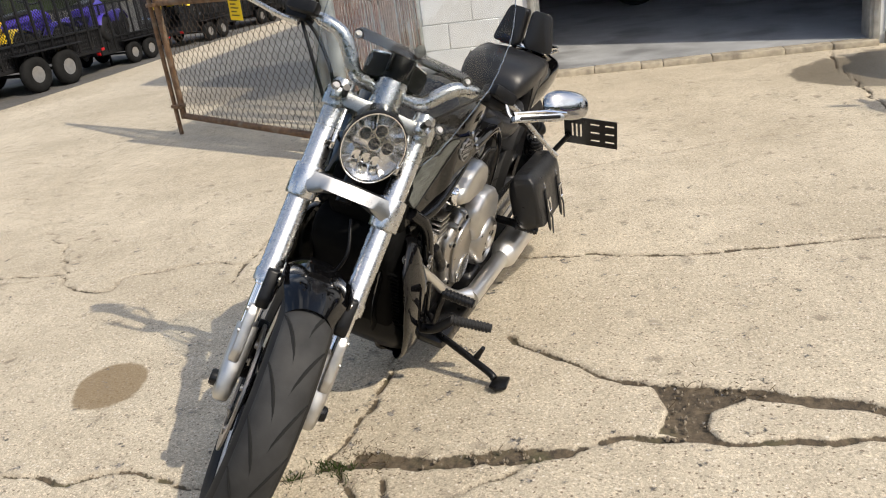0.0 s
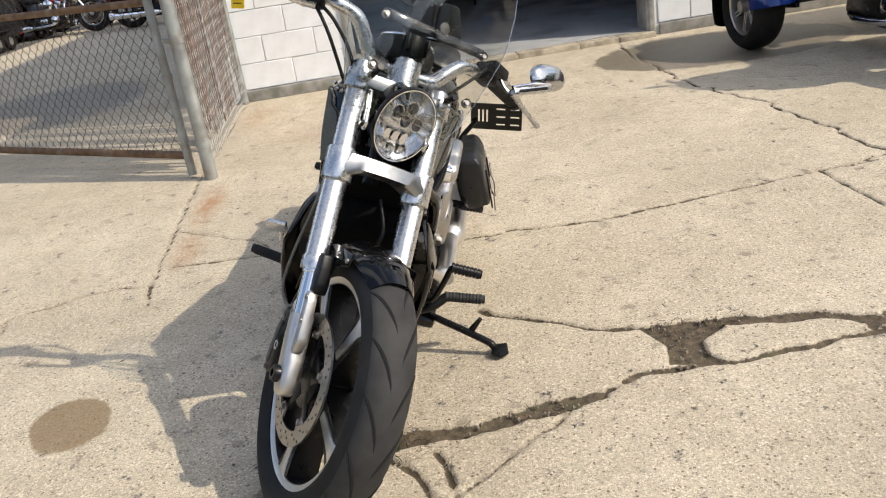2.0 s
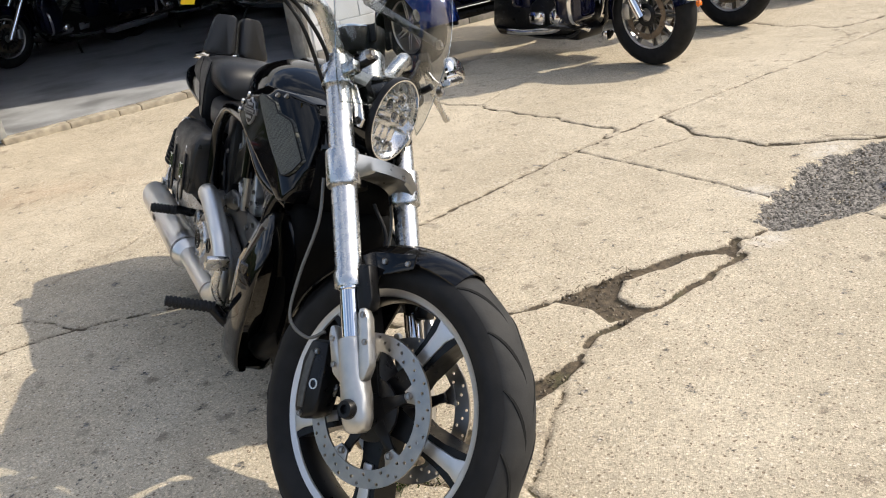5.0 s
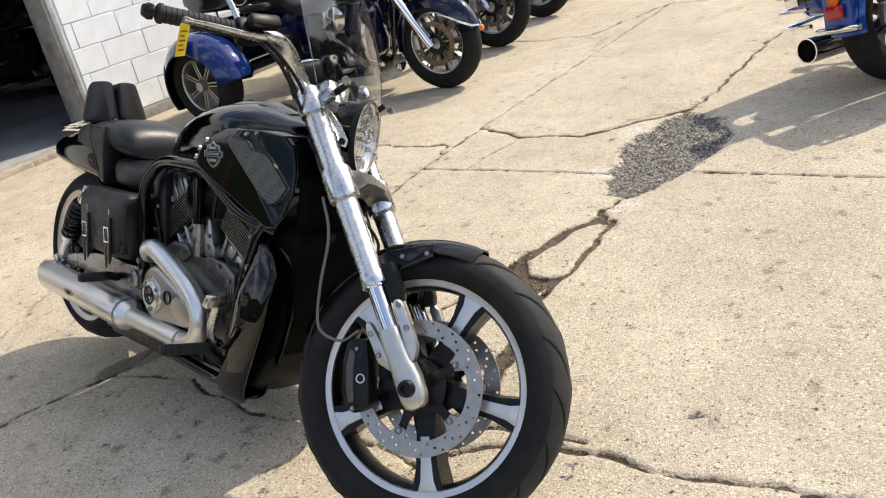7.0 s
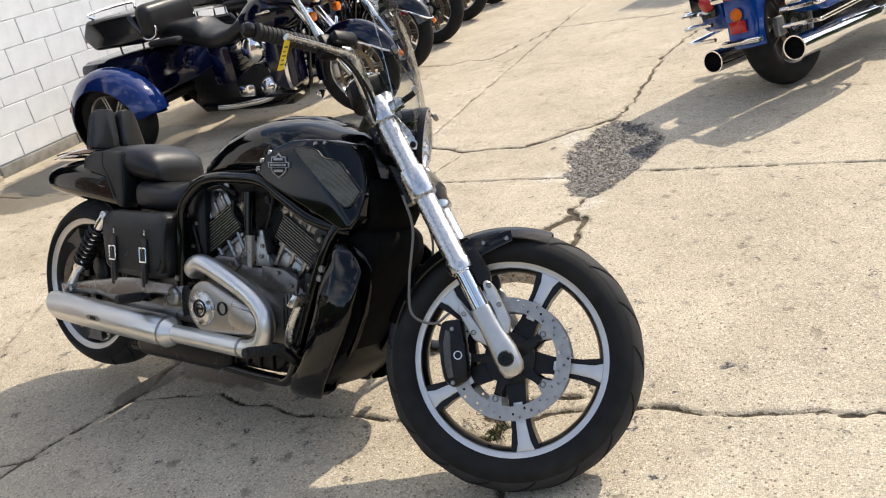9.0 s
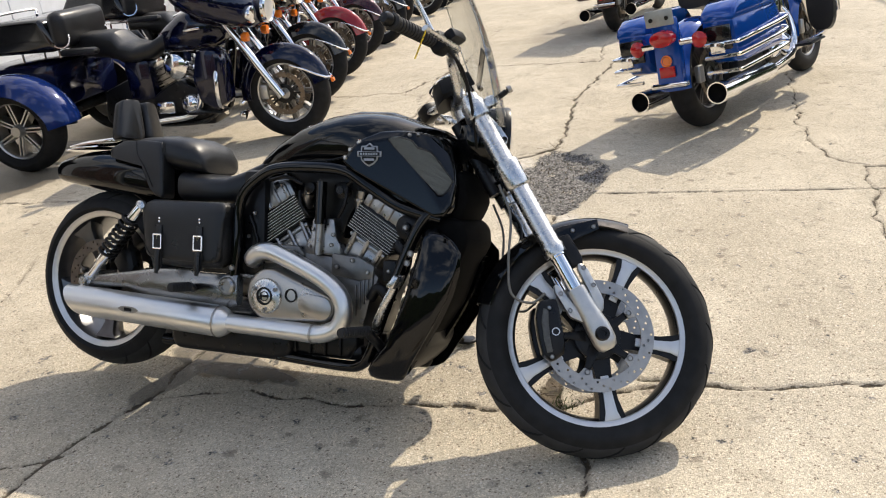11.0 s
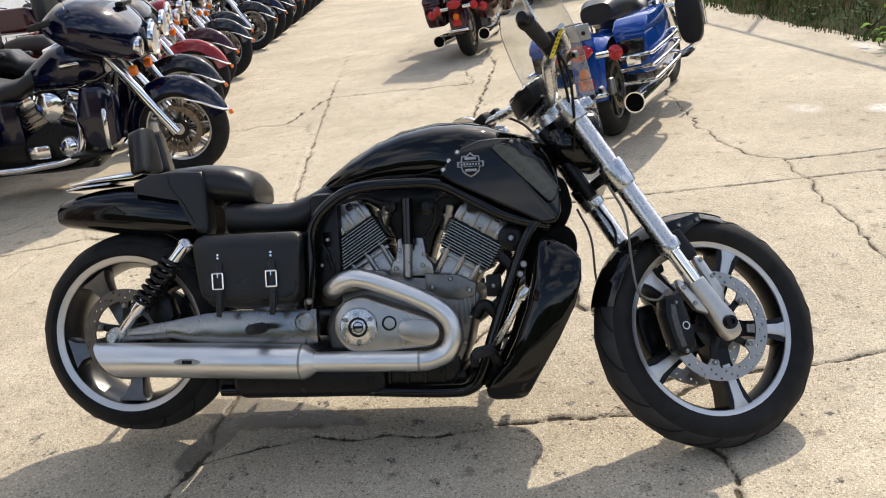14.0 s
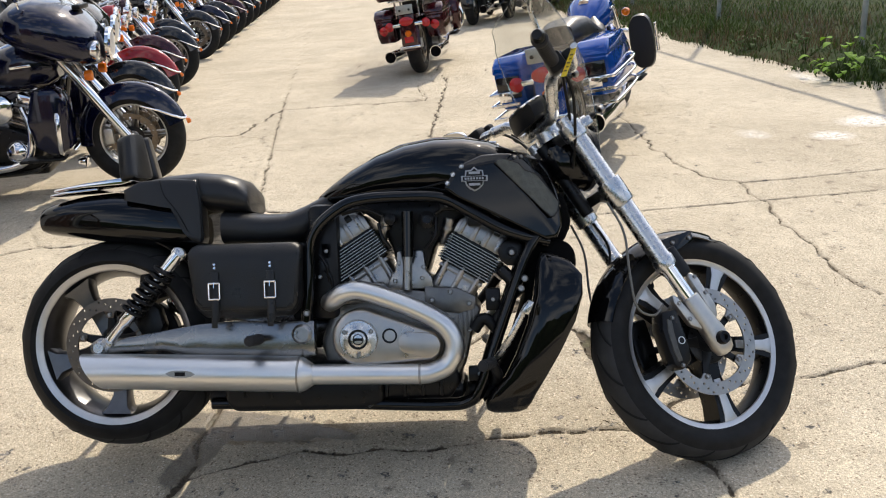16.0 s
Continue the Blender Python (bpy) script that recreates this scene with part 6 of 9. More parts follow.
bp("coolant_pipe", Geo().tube([(0.018, -0.12, 0.55), (0.012, -0.12, 0.455)], 0.013, 16), ENGINE, "")
bp("starter", Geo().prism([(-0.045, 0.455), (-0.03, 0.5), (-0.02, 0.505), (-0.012, 0.56), (0.0, 0.562), (0.006, 0.53), (0.03, 0.53), (0.036, 0.562), (0.06, 0.56), (0.066, 0.505), (0.08, 0.49), (0.085, 0.455)], -0.115, -0.03, 0.008), ENGINE, "grey casting between the cylinders")
for x, z in ((-0.02, 0.48), (0.055, 0.485), (0.06, 0.515), (-0.008, 0.53)):
    bp("casting_bolt", bolt((x, -0.115, z), (0, -1, 0), 0.006, 0.006), STEEL)
bp("intake_box", Geo().prism([(-0.13, 0.69), (-0.06, 0.64), (-0.03, 0.57), (-0.01, 0.48), (0.06, 0.48), (0.09, 0.57), (0.13, 0.63), (0.2, 0.66), (0.18, 0.72), (-0.1, 0.72)], -0.075, 0.075, 0.015), SATIN, "black intake between the cylinders")
bp("throttle_body", Geo().lathe([(0, 0), (0.022, 0), (0.024, 0.01), (0.024, 0.03), (0.012, 0.034), (0.012, 0.04), (0, 0.04)], (0.072, -0.07, 0.645), (0, -1, 0), 24), SATIN, "")
bp("sensor", Geo().lathe([(0, 0), (0.016, 0), (0.016, 0.03), (0, 0.034)], (-0.03, -0.075, 0.65), (0, -1, 0), 20), SATIN, "")
for x, z, tilt in ((-0.06, 0.625, -0.5), (0.115, 0.615, 0.5)):
    bp("intake_runner", Geo().tube([(x, -0.06, z - 0.03), (x + 0.012, -0.085, z), (x + 0.02, -0.088, z + 0.03)], 0.015, 14), ENGINE, "")
    bp("runner_clip", Geo().lathe([(0.0155, 0), (0.018, 0), (0.018, 0.007), (0.0155, 0.007)], (x + 0.012, -0.085, z), (0.2, -0.1, 1), 18, True), STEEL, "")
# plain box added to close the see-through sliver between rail and bag
bp("gap_filler", Geo().box((-0.31, -0.115, 0.38), (-0.245, 0.115, 0.6), 0.015), SATIN, "black filler box added behind the engine")
bp("rear_wiring", Geo().box((-0.255, -0.125, 0.38), (-0.17, 0.125, 0.7), 0.02), SATIN, "black bracket and wiring behind the rear cylinder")
for pts, r in (([(-0.2, -0.12, 0.48), (-0.205, -0.13, 0.53), (-0.225, -0.125, 0.56)], 0.005), ([(-0.19, -0.125, 0.46), (-0.195, -0.13, 0.5), (-0.215, -0.12, 0.52)], 0.0045), ([(-0.05, -0.11, 0.66), (-0.1, -0.12, 0.68), (-0.16, -0.115, 0.67)], 0.006), ([(0.1, -0.11, 0.66), (0.14, -0.125, 0.68), (0.2, -0.12, 0.665)], 0.006), ([(-0.06, -0.11, 0.64), (-0.05, -0.12, 0.6), (-0.03, -0.11, 0.57)], 0.005), ([(0.1, -0.11, 0.65), (0.095, -0.12, 0.6), (0.07, -0.11, 0.565)], 0.005), ([(0.27, -0.12, 0.5), (0.3, -0.13, 0.46), (0.28, -0.13, 0.4), (0.25, -0.12, 0.36)], 0.018), ([(0.26, -0.125, 0.33), (0.22, -0.13, 0.37), (0.19, -0.125, 0.34)], 0.016)):
    bp("engine_hose", Geo().tube(curve(pts), r, 12), SATIN, "black rubber hose")
for x, z, w, h in ((-0.225, 0.5, 0.02, 0.03), (-0.205, 0.57, 0.018, 0.025), (0.13, 0.68, 0.02, 0.014), (0.21, 0.64, 0.025, 0.02), (0.245, 0.42, 0.02, 0.03), (0.2, 0.22, 0.03, 0.02)):
    bp("engine_bracket", Geo().box((x - w, -0.125, z - h), (x + w, -0.09, z + h), 0.005), SATIN)
    bp("bracket_bolt", bolt((x, -0.125, z), (0, -1, 0), 0.006, 0.005), STEEL)
bp("oil_pan", Geo().prism([(-0.2, 0.195), (-0.19, 0.155), (0.12, 0.155), (0.15, 0.2), (0.14, 0.25), (-0.19, 0.25)], -0.12, 0.12, 0.012), SATIN, "black lower engine case")
for k in range(6):
    bp("pan_rib", Geo().box((-0.16 + 0.05 * k, -0.13, 0.165), (-0.15 + 0.05 * k, -0.11, 0.24), 0.003), SATIN)
bp("horn_pulley", Geo().lathe([(0, 0), (0.034, 0), (0.036, 0.006), (0.036, 0.016), (0.03, 0.02), (0.014, 0.02), (0.012, 0.03), (0, 0.032)], (0.3, -0.11, 0.545), (0, -1, 0), 28), SATIN, "")
bp("pulley_bolt", bolt((0.3, -0.14, 0.545), (0, -1, 0), 0.008, 0.006), STEEL)
# right side: clutch cover, exhaust
cl = bp("clutch_cover", Geo().prism(hull2(((-0.11, 0.335, 0.078), (0.065, 0.308, 0.042)), 48), -0.19, -0.12, 0.014, seg=3), COVER, "silver clutch cover with a round lid")
part("clutch_lid", Geo().lathe([(0.0, 0.012), (0.03, 0.012), (0.034, 0.009), (0.049, 0.008), (0.052, 0.004), (0.052, -0.004), (0, -0.004)], (-0.115, -0.19, 0.332), (0, -1, 0), 44), ALLOY, cl)
part("lid_ring", Geo().lathe([(0.021, 0.0), (0.0265, 0.0), (0.0265, 0.002), (0.021, 0.002)], (-0.115, -0.2025, 0.332), (0, -1, 0), 36, True).box((-0.127, -0.2042, 0.3285), (-0.103, -0.2025, 0.3355)).lathe([(0.0125, 0.0), (0.0145, 0.0), (0.0145, 0.0015), (0.0125, 0.0015)], (-0.115, -0.2025, 0.332), (0, -1, 0), 32, True), PLASTIC, cl)
for k in range(3):
    a = radians(30 + 120 * k)
    part("lid_bolt", bolt((-0.115 + 0.041 * math.cos(a), -0.1985, 0.332 + 0.041 * math.sin(a)), (0, -1, 0), 0.006), STEEL, cl)
part("inspection_plug", Geo().lathe([(0, -0.012), (0.012, -0.01), (0.016, 0.004), (0.02, 0.004), (0.02, -0.004)], (-0.032, -0.19, 0.338), (0, -1, 0), 24), SATIN, cl)
part("cover_rim", Geo().prism(hull2(((0.02, 0.318, 0.03), (0.068, 0.308, 0.034)), 32), -0.194, -0.18, 0.004), COVER, cl)
pipe = curve([(-0.2, -0.13, 0.43), (-0.182, -0.165, 0.437), (-0.15, -0.182, 0.456), (-0.1, -0.188, 0.46), (0.0, -0.19, 0.425), (0.085, -0.19, 0.384), (0.128, -0.19, 0.345), (0.14, -0.19, 0.3), (0.12, -0.19, 0.257), (0.075, -0.19, 0.237), (0.04, -0.19, 0.234)])
ex = bp("exhaust", Geo().tube(pipe, 0.0262, 24), EXHAUST, "satin silver exhaust pipe looping back into a large slash-cut muffler")


def muffler(s):
    g = Geo()
    wide = 0.19 if s < 0 else 0.222
    g.tube([(0.05, s * wide, 0.234), (-0.245, s * wide, 0.243)], 0.0272, 28)
    n = 36
    rings = []
    for x, r, cut in ((-0.24, 0.028, 0), (-0.262, 0.043, 0), (-0.275, 0.0475, 0), (-0.5, 0.0478, 0), (-0.75, 0.0478, 0), (-0.842, 0.0478, 0.03), (-0.842, 0.043, 0.03), (-0.77, 0.042, 0)):
        zc = 0.243 + (-0.24 - x) * 0.048
        rings.append([(x - cut * math.sin(a), s * wide + r * math.cos(a), zc + r * math.sin(a)) for a in (2 * math.pi * k / n for k in range(n))])
    return g.loft(rings)


part("muffler", muffler(-1), EXHAUST, ex)
part("clamp_ring", Geo().lathe([(0.0275, 0), (0.029, 0), (0.029, 0.006), (0.0275, 0.006)], (0.042, -0.19, 0.234), (1, 0, 0), 28, True), STEEL, ex)
part("muffler_ring", Geo().lathe([(0.048, 0), (0.0492, 0.001), (0.0492, 0.005), (0.048, 0.006)], (-0.279, -0.19, 0.245), (1, 0, -0.048), 32, True), STEEL, ex)
part("muffler_badge", Geo().prism([(-0.04, 0.0), (-0.03, 0.006), (-0.016, 0.009), (0.016, 0.009), (0.03, 0.006), (0.04, 0.0), (0.03, -0.006), (0.016, -0.009), (-0.016, -0.009), (-0.03, -0.006)], -0.001, 0.001, m=Matrix.Translation((-0.585, -0.2375, 0.262)) @ Matrix.Rotation(0.048, 4, "Y")), STEEL, ex)
part("muffler_badge_mark", Geo().box((-0.014, -0.0022, -0.005), (0.014, -0.0008, 0.005), m=Matrix.Translation((-0.585, -0.2375, 0.262)) @ Matrix.Rotation(0.048, 4, "Y")), PLASTIC, ex)
exl = bp("exhaust", Geo().tube(curve([(0.42, 0.125, 0.5), (0.34, 0.14, 0.44), (0.25, 0.15, 0.37), (0.15, 0.165, 0.292), (0.09, 0.19, 0.255), (0.045, 0.212, 0.238)]), [0.0145] * 25 + [0.016, 0.018, 0.02, 0.022, 0.024, 0.026], 22), EXHAUST, "satin silver exhaust pipe and muffler")
part("muffler", muffler(1), EXHAUST, exl)
# left side covers
alt = bp("stator_cover", Geo().prism(hull2(((0.035, 0.39, 0.108), (0.01, 0.3, 0.088)), 44), 0.1, 0.15, 0.02, seg=3), COVER, "large round silver stator cover")
part("cover_rim", Geo().prism(hull2(((0.035, 0.395, 0.08), (0.015, 0.315, 0.064)), 40), 0.148, 0.163, 0.008, seg=3), COVER, alt)
part("cover_plate", Geo().lathe([(0.048, -0.01), (0.048, 0.003), (0.042, 0.005), (0.038, 0.003), (0.0, 0.004)], (0.005, 0.163, 0.3), (0, 1, 0), 36), ALLOY, alt)
for x, z in ((0.121, 0.422), (0.133, 0.361), (0.1, 0.468), (0.05, 0.486), (-0.03, 0.46), (0.09, 0.285), (0.045, 0.225), (-0.055, 0.24)):
    part("cover_lug", Geo().lathe([(0.011, -0.03), (0.011, 0.002), (0.008, 0.004), (0, 0.004)], (x, 0.149, z), (0, 1, 0), 14), CAST, alt)
    part("cover_bolt", bolt((x, 0.152, z), (0, 1, 0), 0.0062, 0.006), SATIN, alt)
sp_cover = bp("sprocket_cover", Geo().prism([(-0.2, 0.34), (-0.215, 0.42), (-0.19, 0.485), (-0.13, 0.528), (-0.03, 0.54), (0.025, 0.5), (0.03, 0.44), (-0.03, 0.38), (-0.1, 0.32)], 0.11, 0.182, 0.022, seg=3), CAST, "silver box-shaped sprocket cover with a round cap")
part("cover_cap", Geo().lathe([(0, 0.062), (0.02, 0.062), (0.024, 0.056), (0.05, 0.052), (0.056, 0.06), (0.068, 0.058), (0.08, 0.044), (0.086, 0.0), (0, -0.01)], (-0.115, 0.14, 0.35), (0, 1, 0), 44), COVER, sp_cover)
for k in range(5):
    a = radians(10 + 72 * k)
    part("cap_slot", Geo().tube([(-0.115 + 0.03 * math.cos(a), 0.193, 0.35 + 0.03 * math.sin(a)), (-0.115 + 0.046 * math.cos(a), 0.192, 0.35 + 0.046 * math.sin(a))], 0.005, 8), SATIN, sp_cover)
horn = bp("horn_cover", Geo().prism([(0.005, 0.6), (0.03, 0.65), (0.09, 0.682), (0.16, 0.672), (0.235, 0.632), (0.235, 0.596), (0.15, 0.572), (0.04, 0.572)], 0.085, 0.18, 0.03, seg=4), CAST, "rounded silver horn cover beside the engine")
part("horn_rim", Geo().prism([(0.19, 0.58), (0.238, 0.592), (0.24, 0.632), (0.215, 0.642), (0.2, 0.61)], 0.09, 0.165, 0.008), CHROME, horn)
for k in range(4):
    bp("head_fin", Geo().box((0.175, 0.105, 0.49 + 0.016 * k), (0.24, 0.14, 0.497 + 0.016 * k), 0.002), ENGINE)
bp("head_plug", Geo().lathe([(0, 0.02), (0.016, 0.02), (0.02, 0.012), (0.02, -0.02), (0, -0.02)], (0.27, 0.12, 0.5), (0.3, 1, 0), 20), ALLOY)
bp("pulley_cover", Geo().prism(hull2(((-0.2, 0.36, 0.06), (-0.26, 0.34, 0.045)), 32), 0.125, 0.165, 0.012), SATIN, "black belt cover")
for pts, r in (([(0.12, 0.13, 0.34), (0.2, 0.15, 0.4), (0.26, 0.14, 0.47)], 0.014), ([(0.05, 0.12, 0.6), (0.1, 0.13, 0.65), (0.18, 0.13, 0.66)], 0.008), ([(-0.05, 0.12, 0.6), (-0.1, 0.13, 0.64), (-0.18, 0.13, 0.62)], 0.007)):
    bp("engine_hose", Geo().tube(curve(pts), r, 12), SATIN, "black rubber hose")

# collector box, put in to close the lit gap under the bike
bp("exhaust_collector", Geo().prism([(-0.5, 0.175), (-0.48, 0.14), (-0.12, 0.135), (-0.06, 0.15), (-0.06, 0.235), (-0.14, 0.27), (-0.44, 0.27), (-0.5, 0.24)], -0.15, 0.19, 0.02, seg=3), SATIN, "black exhaust collector under the gearbox")

# added block low on the left, keeps sun off the ground below
bp("shade_block", Geo().prism([(-0.58, 0.15), (-0.5, 0.118), (0.12, 0.112), (0.2, 0.13), (0.23, 0.17), (-0.56, 0.175)], 0.09, 0.215, 0.012), SATIN, "black block added beside the collector to shade the ground")

# -- radiator shroud
side_rings = []
for z, x0, x1, w, wi in ((0.118, 0.25, 0.285, 0.14, 0.118), (0.121, 0.23, 0.305, 0.156, 0.106), (0.13, 0.216, 0.322, 0.17, 0.096), (0.148, 0.213, 0.335, 0.18, 0.09), (0.175, 0.228, 0.35, 0.189, 0.09), (0.22, 0.268, 0.378, 0.198, 0.09), (0.28, 0.3, 0.414, 0.206, 0.095), (0.36, 0.332, 0.456, 0.21, 0.105), (0.43, 0.35, 0.478, 0.209, 0.115), (0.48, 0.358, 0.48, 0.202, 0.12), (0.515, 0.364, 0.452, 0.188, 0.12), (0.538, 0.37, 0.41, 0.172, 0.12), (0.545, 0.376, 0.4, 0.158, 0.12)):
    deep = 0.72 if z < 0.14 else 0.22
    w += 0.012 if z < 0.45 else 0.0
    prof = [(0.0, wi), (0.0, w * 0.85), (0.04, w * 0.96), (0.14, w), (0.4, w * 1.005), (0.62, w), (0.84, w * 0.982), (0.95, w * 0.968), (0.99, w * 0.952), (1.0, w * 0.938), (0.985, w * 0.925), (0.85, w * 0.93), (max(deep, 0.4), w * 0.935), (deep, w * 0.9), (deep, wi + 0.016), (0.75, wi + 0.012), (0.84, wi + 0.006), (0.8, wi)]
    side_rings.append([(x0 + (x1 - x0) * u, y, z) for u, y in prof])
both("radiator_shroud", Geo().loft(side_rings), BLACK, "gloss black radiator shroud", 50, -0.048)
bp("frame_neck", Geo().prism([(0.26, 0.64), (0.3, 0.56), (0.36, 0.54), (0.44, 0.56), (0.47, 0.62), (0.45, 0.7), (0.36, 0.72)], -0.1, 0.1, 0.02), VOID, "black frame neck under the tank")
bp("radiator", Geo().prism([(0.34, 0.58), (0.44, 0.575), (0.47, 0.55), (0.475, 0.5), (0.445, 0.44), (0.41, 0.33), (0.34, 0.22), (0.27, 0.14), (0.2, 0.14), (0.28, 0.28), (0.33, 0.42)], -0.125, 0.1, 0.018, seg=3), VOID, "black radiator with its upper housing")
for k in range(15):
    t = k / 14
    bp("radiator_fin", Geo().box((0.447 - 0.1 * t, -0.118, 0.46 - 0.2 * t), (0.452 - 0.1 * t, 0.118, 0.464 - 0.2 * t)), VOID)
bp("chin_fairing", Geo().loft([oval(x, w, z0, z1, 3.0, 24) for x, w, z1, z0 in ((0.17, 0.11, 0.2, 0.145), (0.24, 0.135, 0.22, 0.136), (0.3, 0.14, 0.24, 0.138), (0.335, 0.13, 0.26, 0.17), (0.355, 0.11, 0.28, 0.2))]), PLASTIC, "black chin fairing")

# -- pegs, stand, pedals
for s in (-1, 1):
    peg = bp("footpeg", Geo().tube(curve([(0.24, s * 0.14, 0.2), (0.25, s * 0.19, 0.225), (0.235, s * 0.23, 0.262)]), 0.014, 12), SATIN, "forward footpeg with black rubber and bracket")
    rb = [(0, 0)]
    for k in range(11):
        rb += [(0.0145, 0.01 * k), (0.0145, 0.01 * k + 0.006), (0.012, 0.01 * k + 0.007), (0.012, 0.01 * k + 0.0098)]
    part("peg_rubber", Geo().lathe(rb + [(0.013, 0.115), (0, 0.117)], (0.236, s * 0.225, 0.262), (-0.2, s, 0.06), 16), GRIP, peg)
    pz = 0.344 if s < 0 else 0.352
    px, py = (-0.375, 0.225) if s < 0 else (-0.29, 0.245)
    pp = bp("passenger_peg", Geo().tube(curve([(px - 0.025, s * 0.16, pz - 0.012), (px - 0.01, s * (py - 0.025), pz), (px, s * py, pz)]), 0.013, 12), SATIN, "passenger footpeg")
    part("peg_rubber", Geo().lathe(rb[:29] + [(0.013, 0.072), (0, 0.074)], (px - 0.001, s * (py - 0.01), pz), (-0.1, s, 0.03), 16), GRIP, pp)
bp("brake_pedal", Geo().tube(curve([(0.235, -0.17, 0.25), (0.255, -0.215, 0.28), (0.285, -0.243, 0.325), (0.318, -0.248, 0.385), (0.332, -0.25, 0.41)]), [0.012 - 0.00012 * k for k in range(25)], 12, flat=0.6).prism([(0.312, 0.392), (0.336, 0.424), (0.35, 0.418), (0.334, 0.386)], -0.285, -0.232, 0.004), ALLOY, "curved silver brake pedal")
bp("shift_lever", Geo().tube(curve([(0.22, 0.16, 0.24), (0.275, 0.19, 0.262), (0.32, 0.205, 0.33), (0.346, 0.218, 0.402)]), 0.008, 10).lathe(rb[:33] + [(0.013, 0.082), (0, 0.084)], (0.347, 0.218, 0.403), (-0.08, 1, -0.05), 14), SATIN, "shift lever with a rubber toe peg")
kst = Vector((0.283, 0.4125, 0.156))
stand = bp("side_stand", Geo().tube(curve([(0.17, 0.13, 0.18), (0.19, 0.18, 0.175), tuple(kst + Vector((-0.02, -0.05, 0.012))), tuple(kst + Vector((-0.008, -0.02, 0.004)))]), [0.0105] * 19, 12), SATIN, "black side stand propped on the concrete")
foot_m = Matrix.Translation(kst) @ Matrix.Rotation(LEAN, 4, "X")
part("stand_foot", Geo().prism([(-0.035, -0.02), (0.02, -0.025), (0.038, 0.0), (0.02, 0.025), (-0.03, 0.022)], -0.004, 0.006, 0.003, foot_m @ Matrix.Rotation(math.pi / 2, 4, "X")), SATIN, stand)
part("stand_spur", Geo().tube([tuple(kst + Vector((-0.045, -0.09, 0.02))), tuple(kst + Vector((-0.03, -0.075, 0.07)))], [0.01, 0.006], 10), SATIN, stand)
part("stand_spring", Geo().tube([(0.19 + 0.004 * math.sin(i * 1.1), 0.15 + 0.0028 * i, 0.165 - 0.0001 * i + 0.004 * math.cos(i * 1.1)) for i in range(60)], 0.0018, 5), STEEL, stand)

# -- side plate holder
holder = bp("plate_holder", Geo().tube(curve([(-0.84, 0.15, 0.34), (-0.86, 0.19, 0.42), (-0.855, 0.235, 0.51)]), 0.01, 10), SATIN, "black slotted side-mount plate holder without a plate")
pl = Geo()
m = Matrix.Translation((-0.85, 0.31, 0.545)) @ Matrix.Rotation(radians(22), 4, "Y") @ Matrix.Rotation(radians(12), 4, "X")
slots = [(y, y + 0.007, -0.026, 0.032) for y in (-0.072, -0.056, -0.04)] + [(y, y + 0.034, z, z + 0.009) for y in (0.0, 0.055) for z in (-0.04, -0.004, 0.032)]
y_cuts = sorted({-0.1, 0.1, *(q for a, b, _, _ in slots for q in (a, b))})
z_cuts = sorted({-0.06, 0.06, *(q for _, _, a, b in slots for q in (a, b))})
for y0, y1 in zip(y_cuts, y_cuts[1:]):
    for z0, z1 in zip(z_cuts, z_cuts[1:]):
        yc, zc = (y0 + y1) / 2, (z0 + z1) / 2
        if not any(a < yc < b and c < zc < d for a, b, c, d in slots):
            pl.box((-0.002, y0, z0), (0.002, y1, z1), m=m)
part("plate_grid", pl, SATIN, holder)


# ---- gate, fences, verge ----
GALV = material("galvanised_pipe", (0.36, 0.38, 0.37), 0.5, 0.55, var=0.2, scale=12, rough_var=0.1, second=(0.2, 0.13, 0.08), second_scale=9, second_amount=0.4)
RUST = material("rusty_brown_pipe", (0.17, 0.1, 0.055), 0.75, 0.2, var=0.35, scale=22, bump=0.4, bump_scale=150, second=(0.3, 0.26, 0.2), second_scale=12, second_amount=0.4)
WIRE = material("rusty_fence_wire", (0.075, 0.052, 0.036), 0.65, 0.3, var=0.3, scale=20)
SLAT = material("faded_brown_slat", (0.14, 0.068, 0.048), 0.6, var=0.4, scale=24, second=(0.3, 0.26, 0.23), second_scale=14, second_amount=0.6)


def chain_link(length, z0, z1, pitch, r, sag=0.0):
    """Woven wires along x from 0 to length: each zigzags upward."""
    g = Geo()
    n = int((z1 - z0) / (pitch * 0.58))
    for k in range(int(2 * length / pitch)):
        pts = []
        for i in range(n + 1):
            x = (k + (i + k) % 2) * pitch * 0.5
            z = z0 + (z1 - z0) * i / n
            pts.append((min(x, length), (0.003 if (i + k) % 2 else -0.003) + sag * math.sin(x * 3 + z * 2), z))
        g.tube(pts, r, 3, False)
    return g


HINGE, TIP = Vector((-1.97, -1.3, 0)), Vector((-2.86, -3.1, 0))
GATE = Matrix.Translation(HINGE) @ Matrix.Rotation(math.atan2((TIP - HINGE).y, (TIP - HINGE).x), 4, "Z")
GL = (TIP - HINGE).length
gate = thing("gate", "open rusty chain-link yard gate in a brown pipe frame", "gate")
part("bottom_rail", Geo().tube([(0.05, 0, 0.13), (GL, 0, 0.14)], 0.022, 10).moved(GATE), RUST, gate, "rusty bottom rail")
part("middle_rail", Geo().tube([(0.05, 0, 0.95), (GL, 0, 0.95)], 0.02, 10).moved(GATE), RUST, gate)
part("top_rail", Geo().tube([(0.05, 0, 1.8), (GL, 0, 1.8)], 0.022, 10).moved(GATE), RUST, gate)
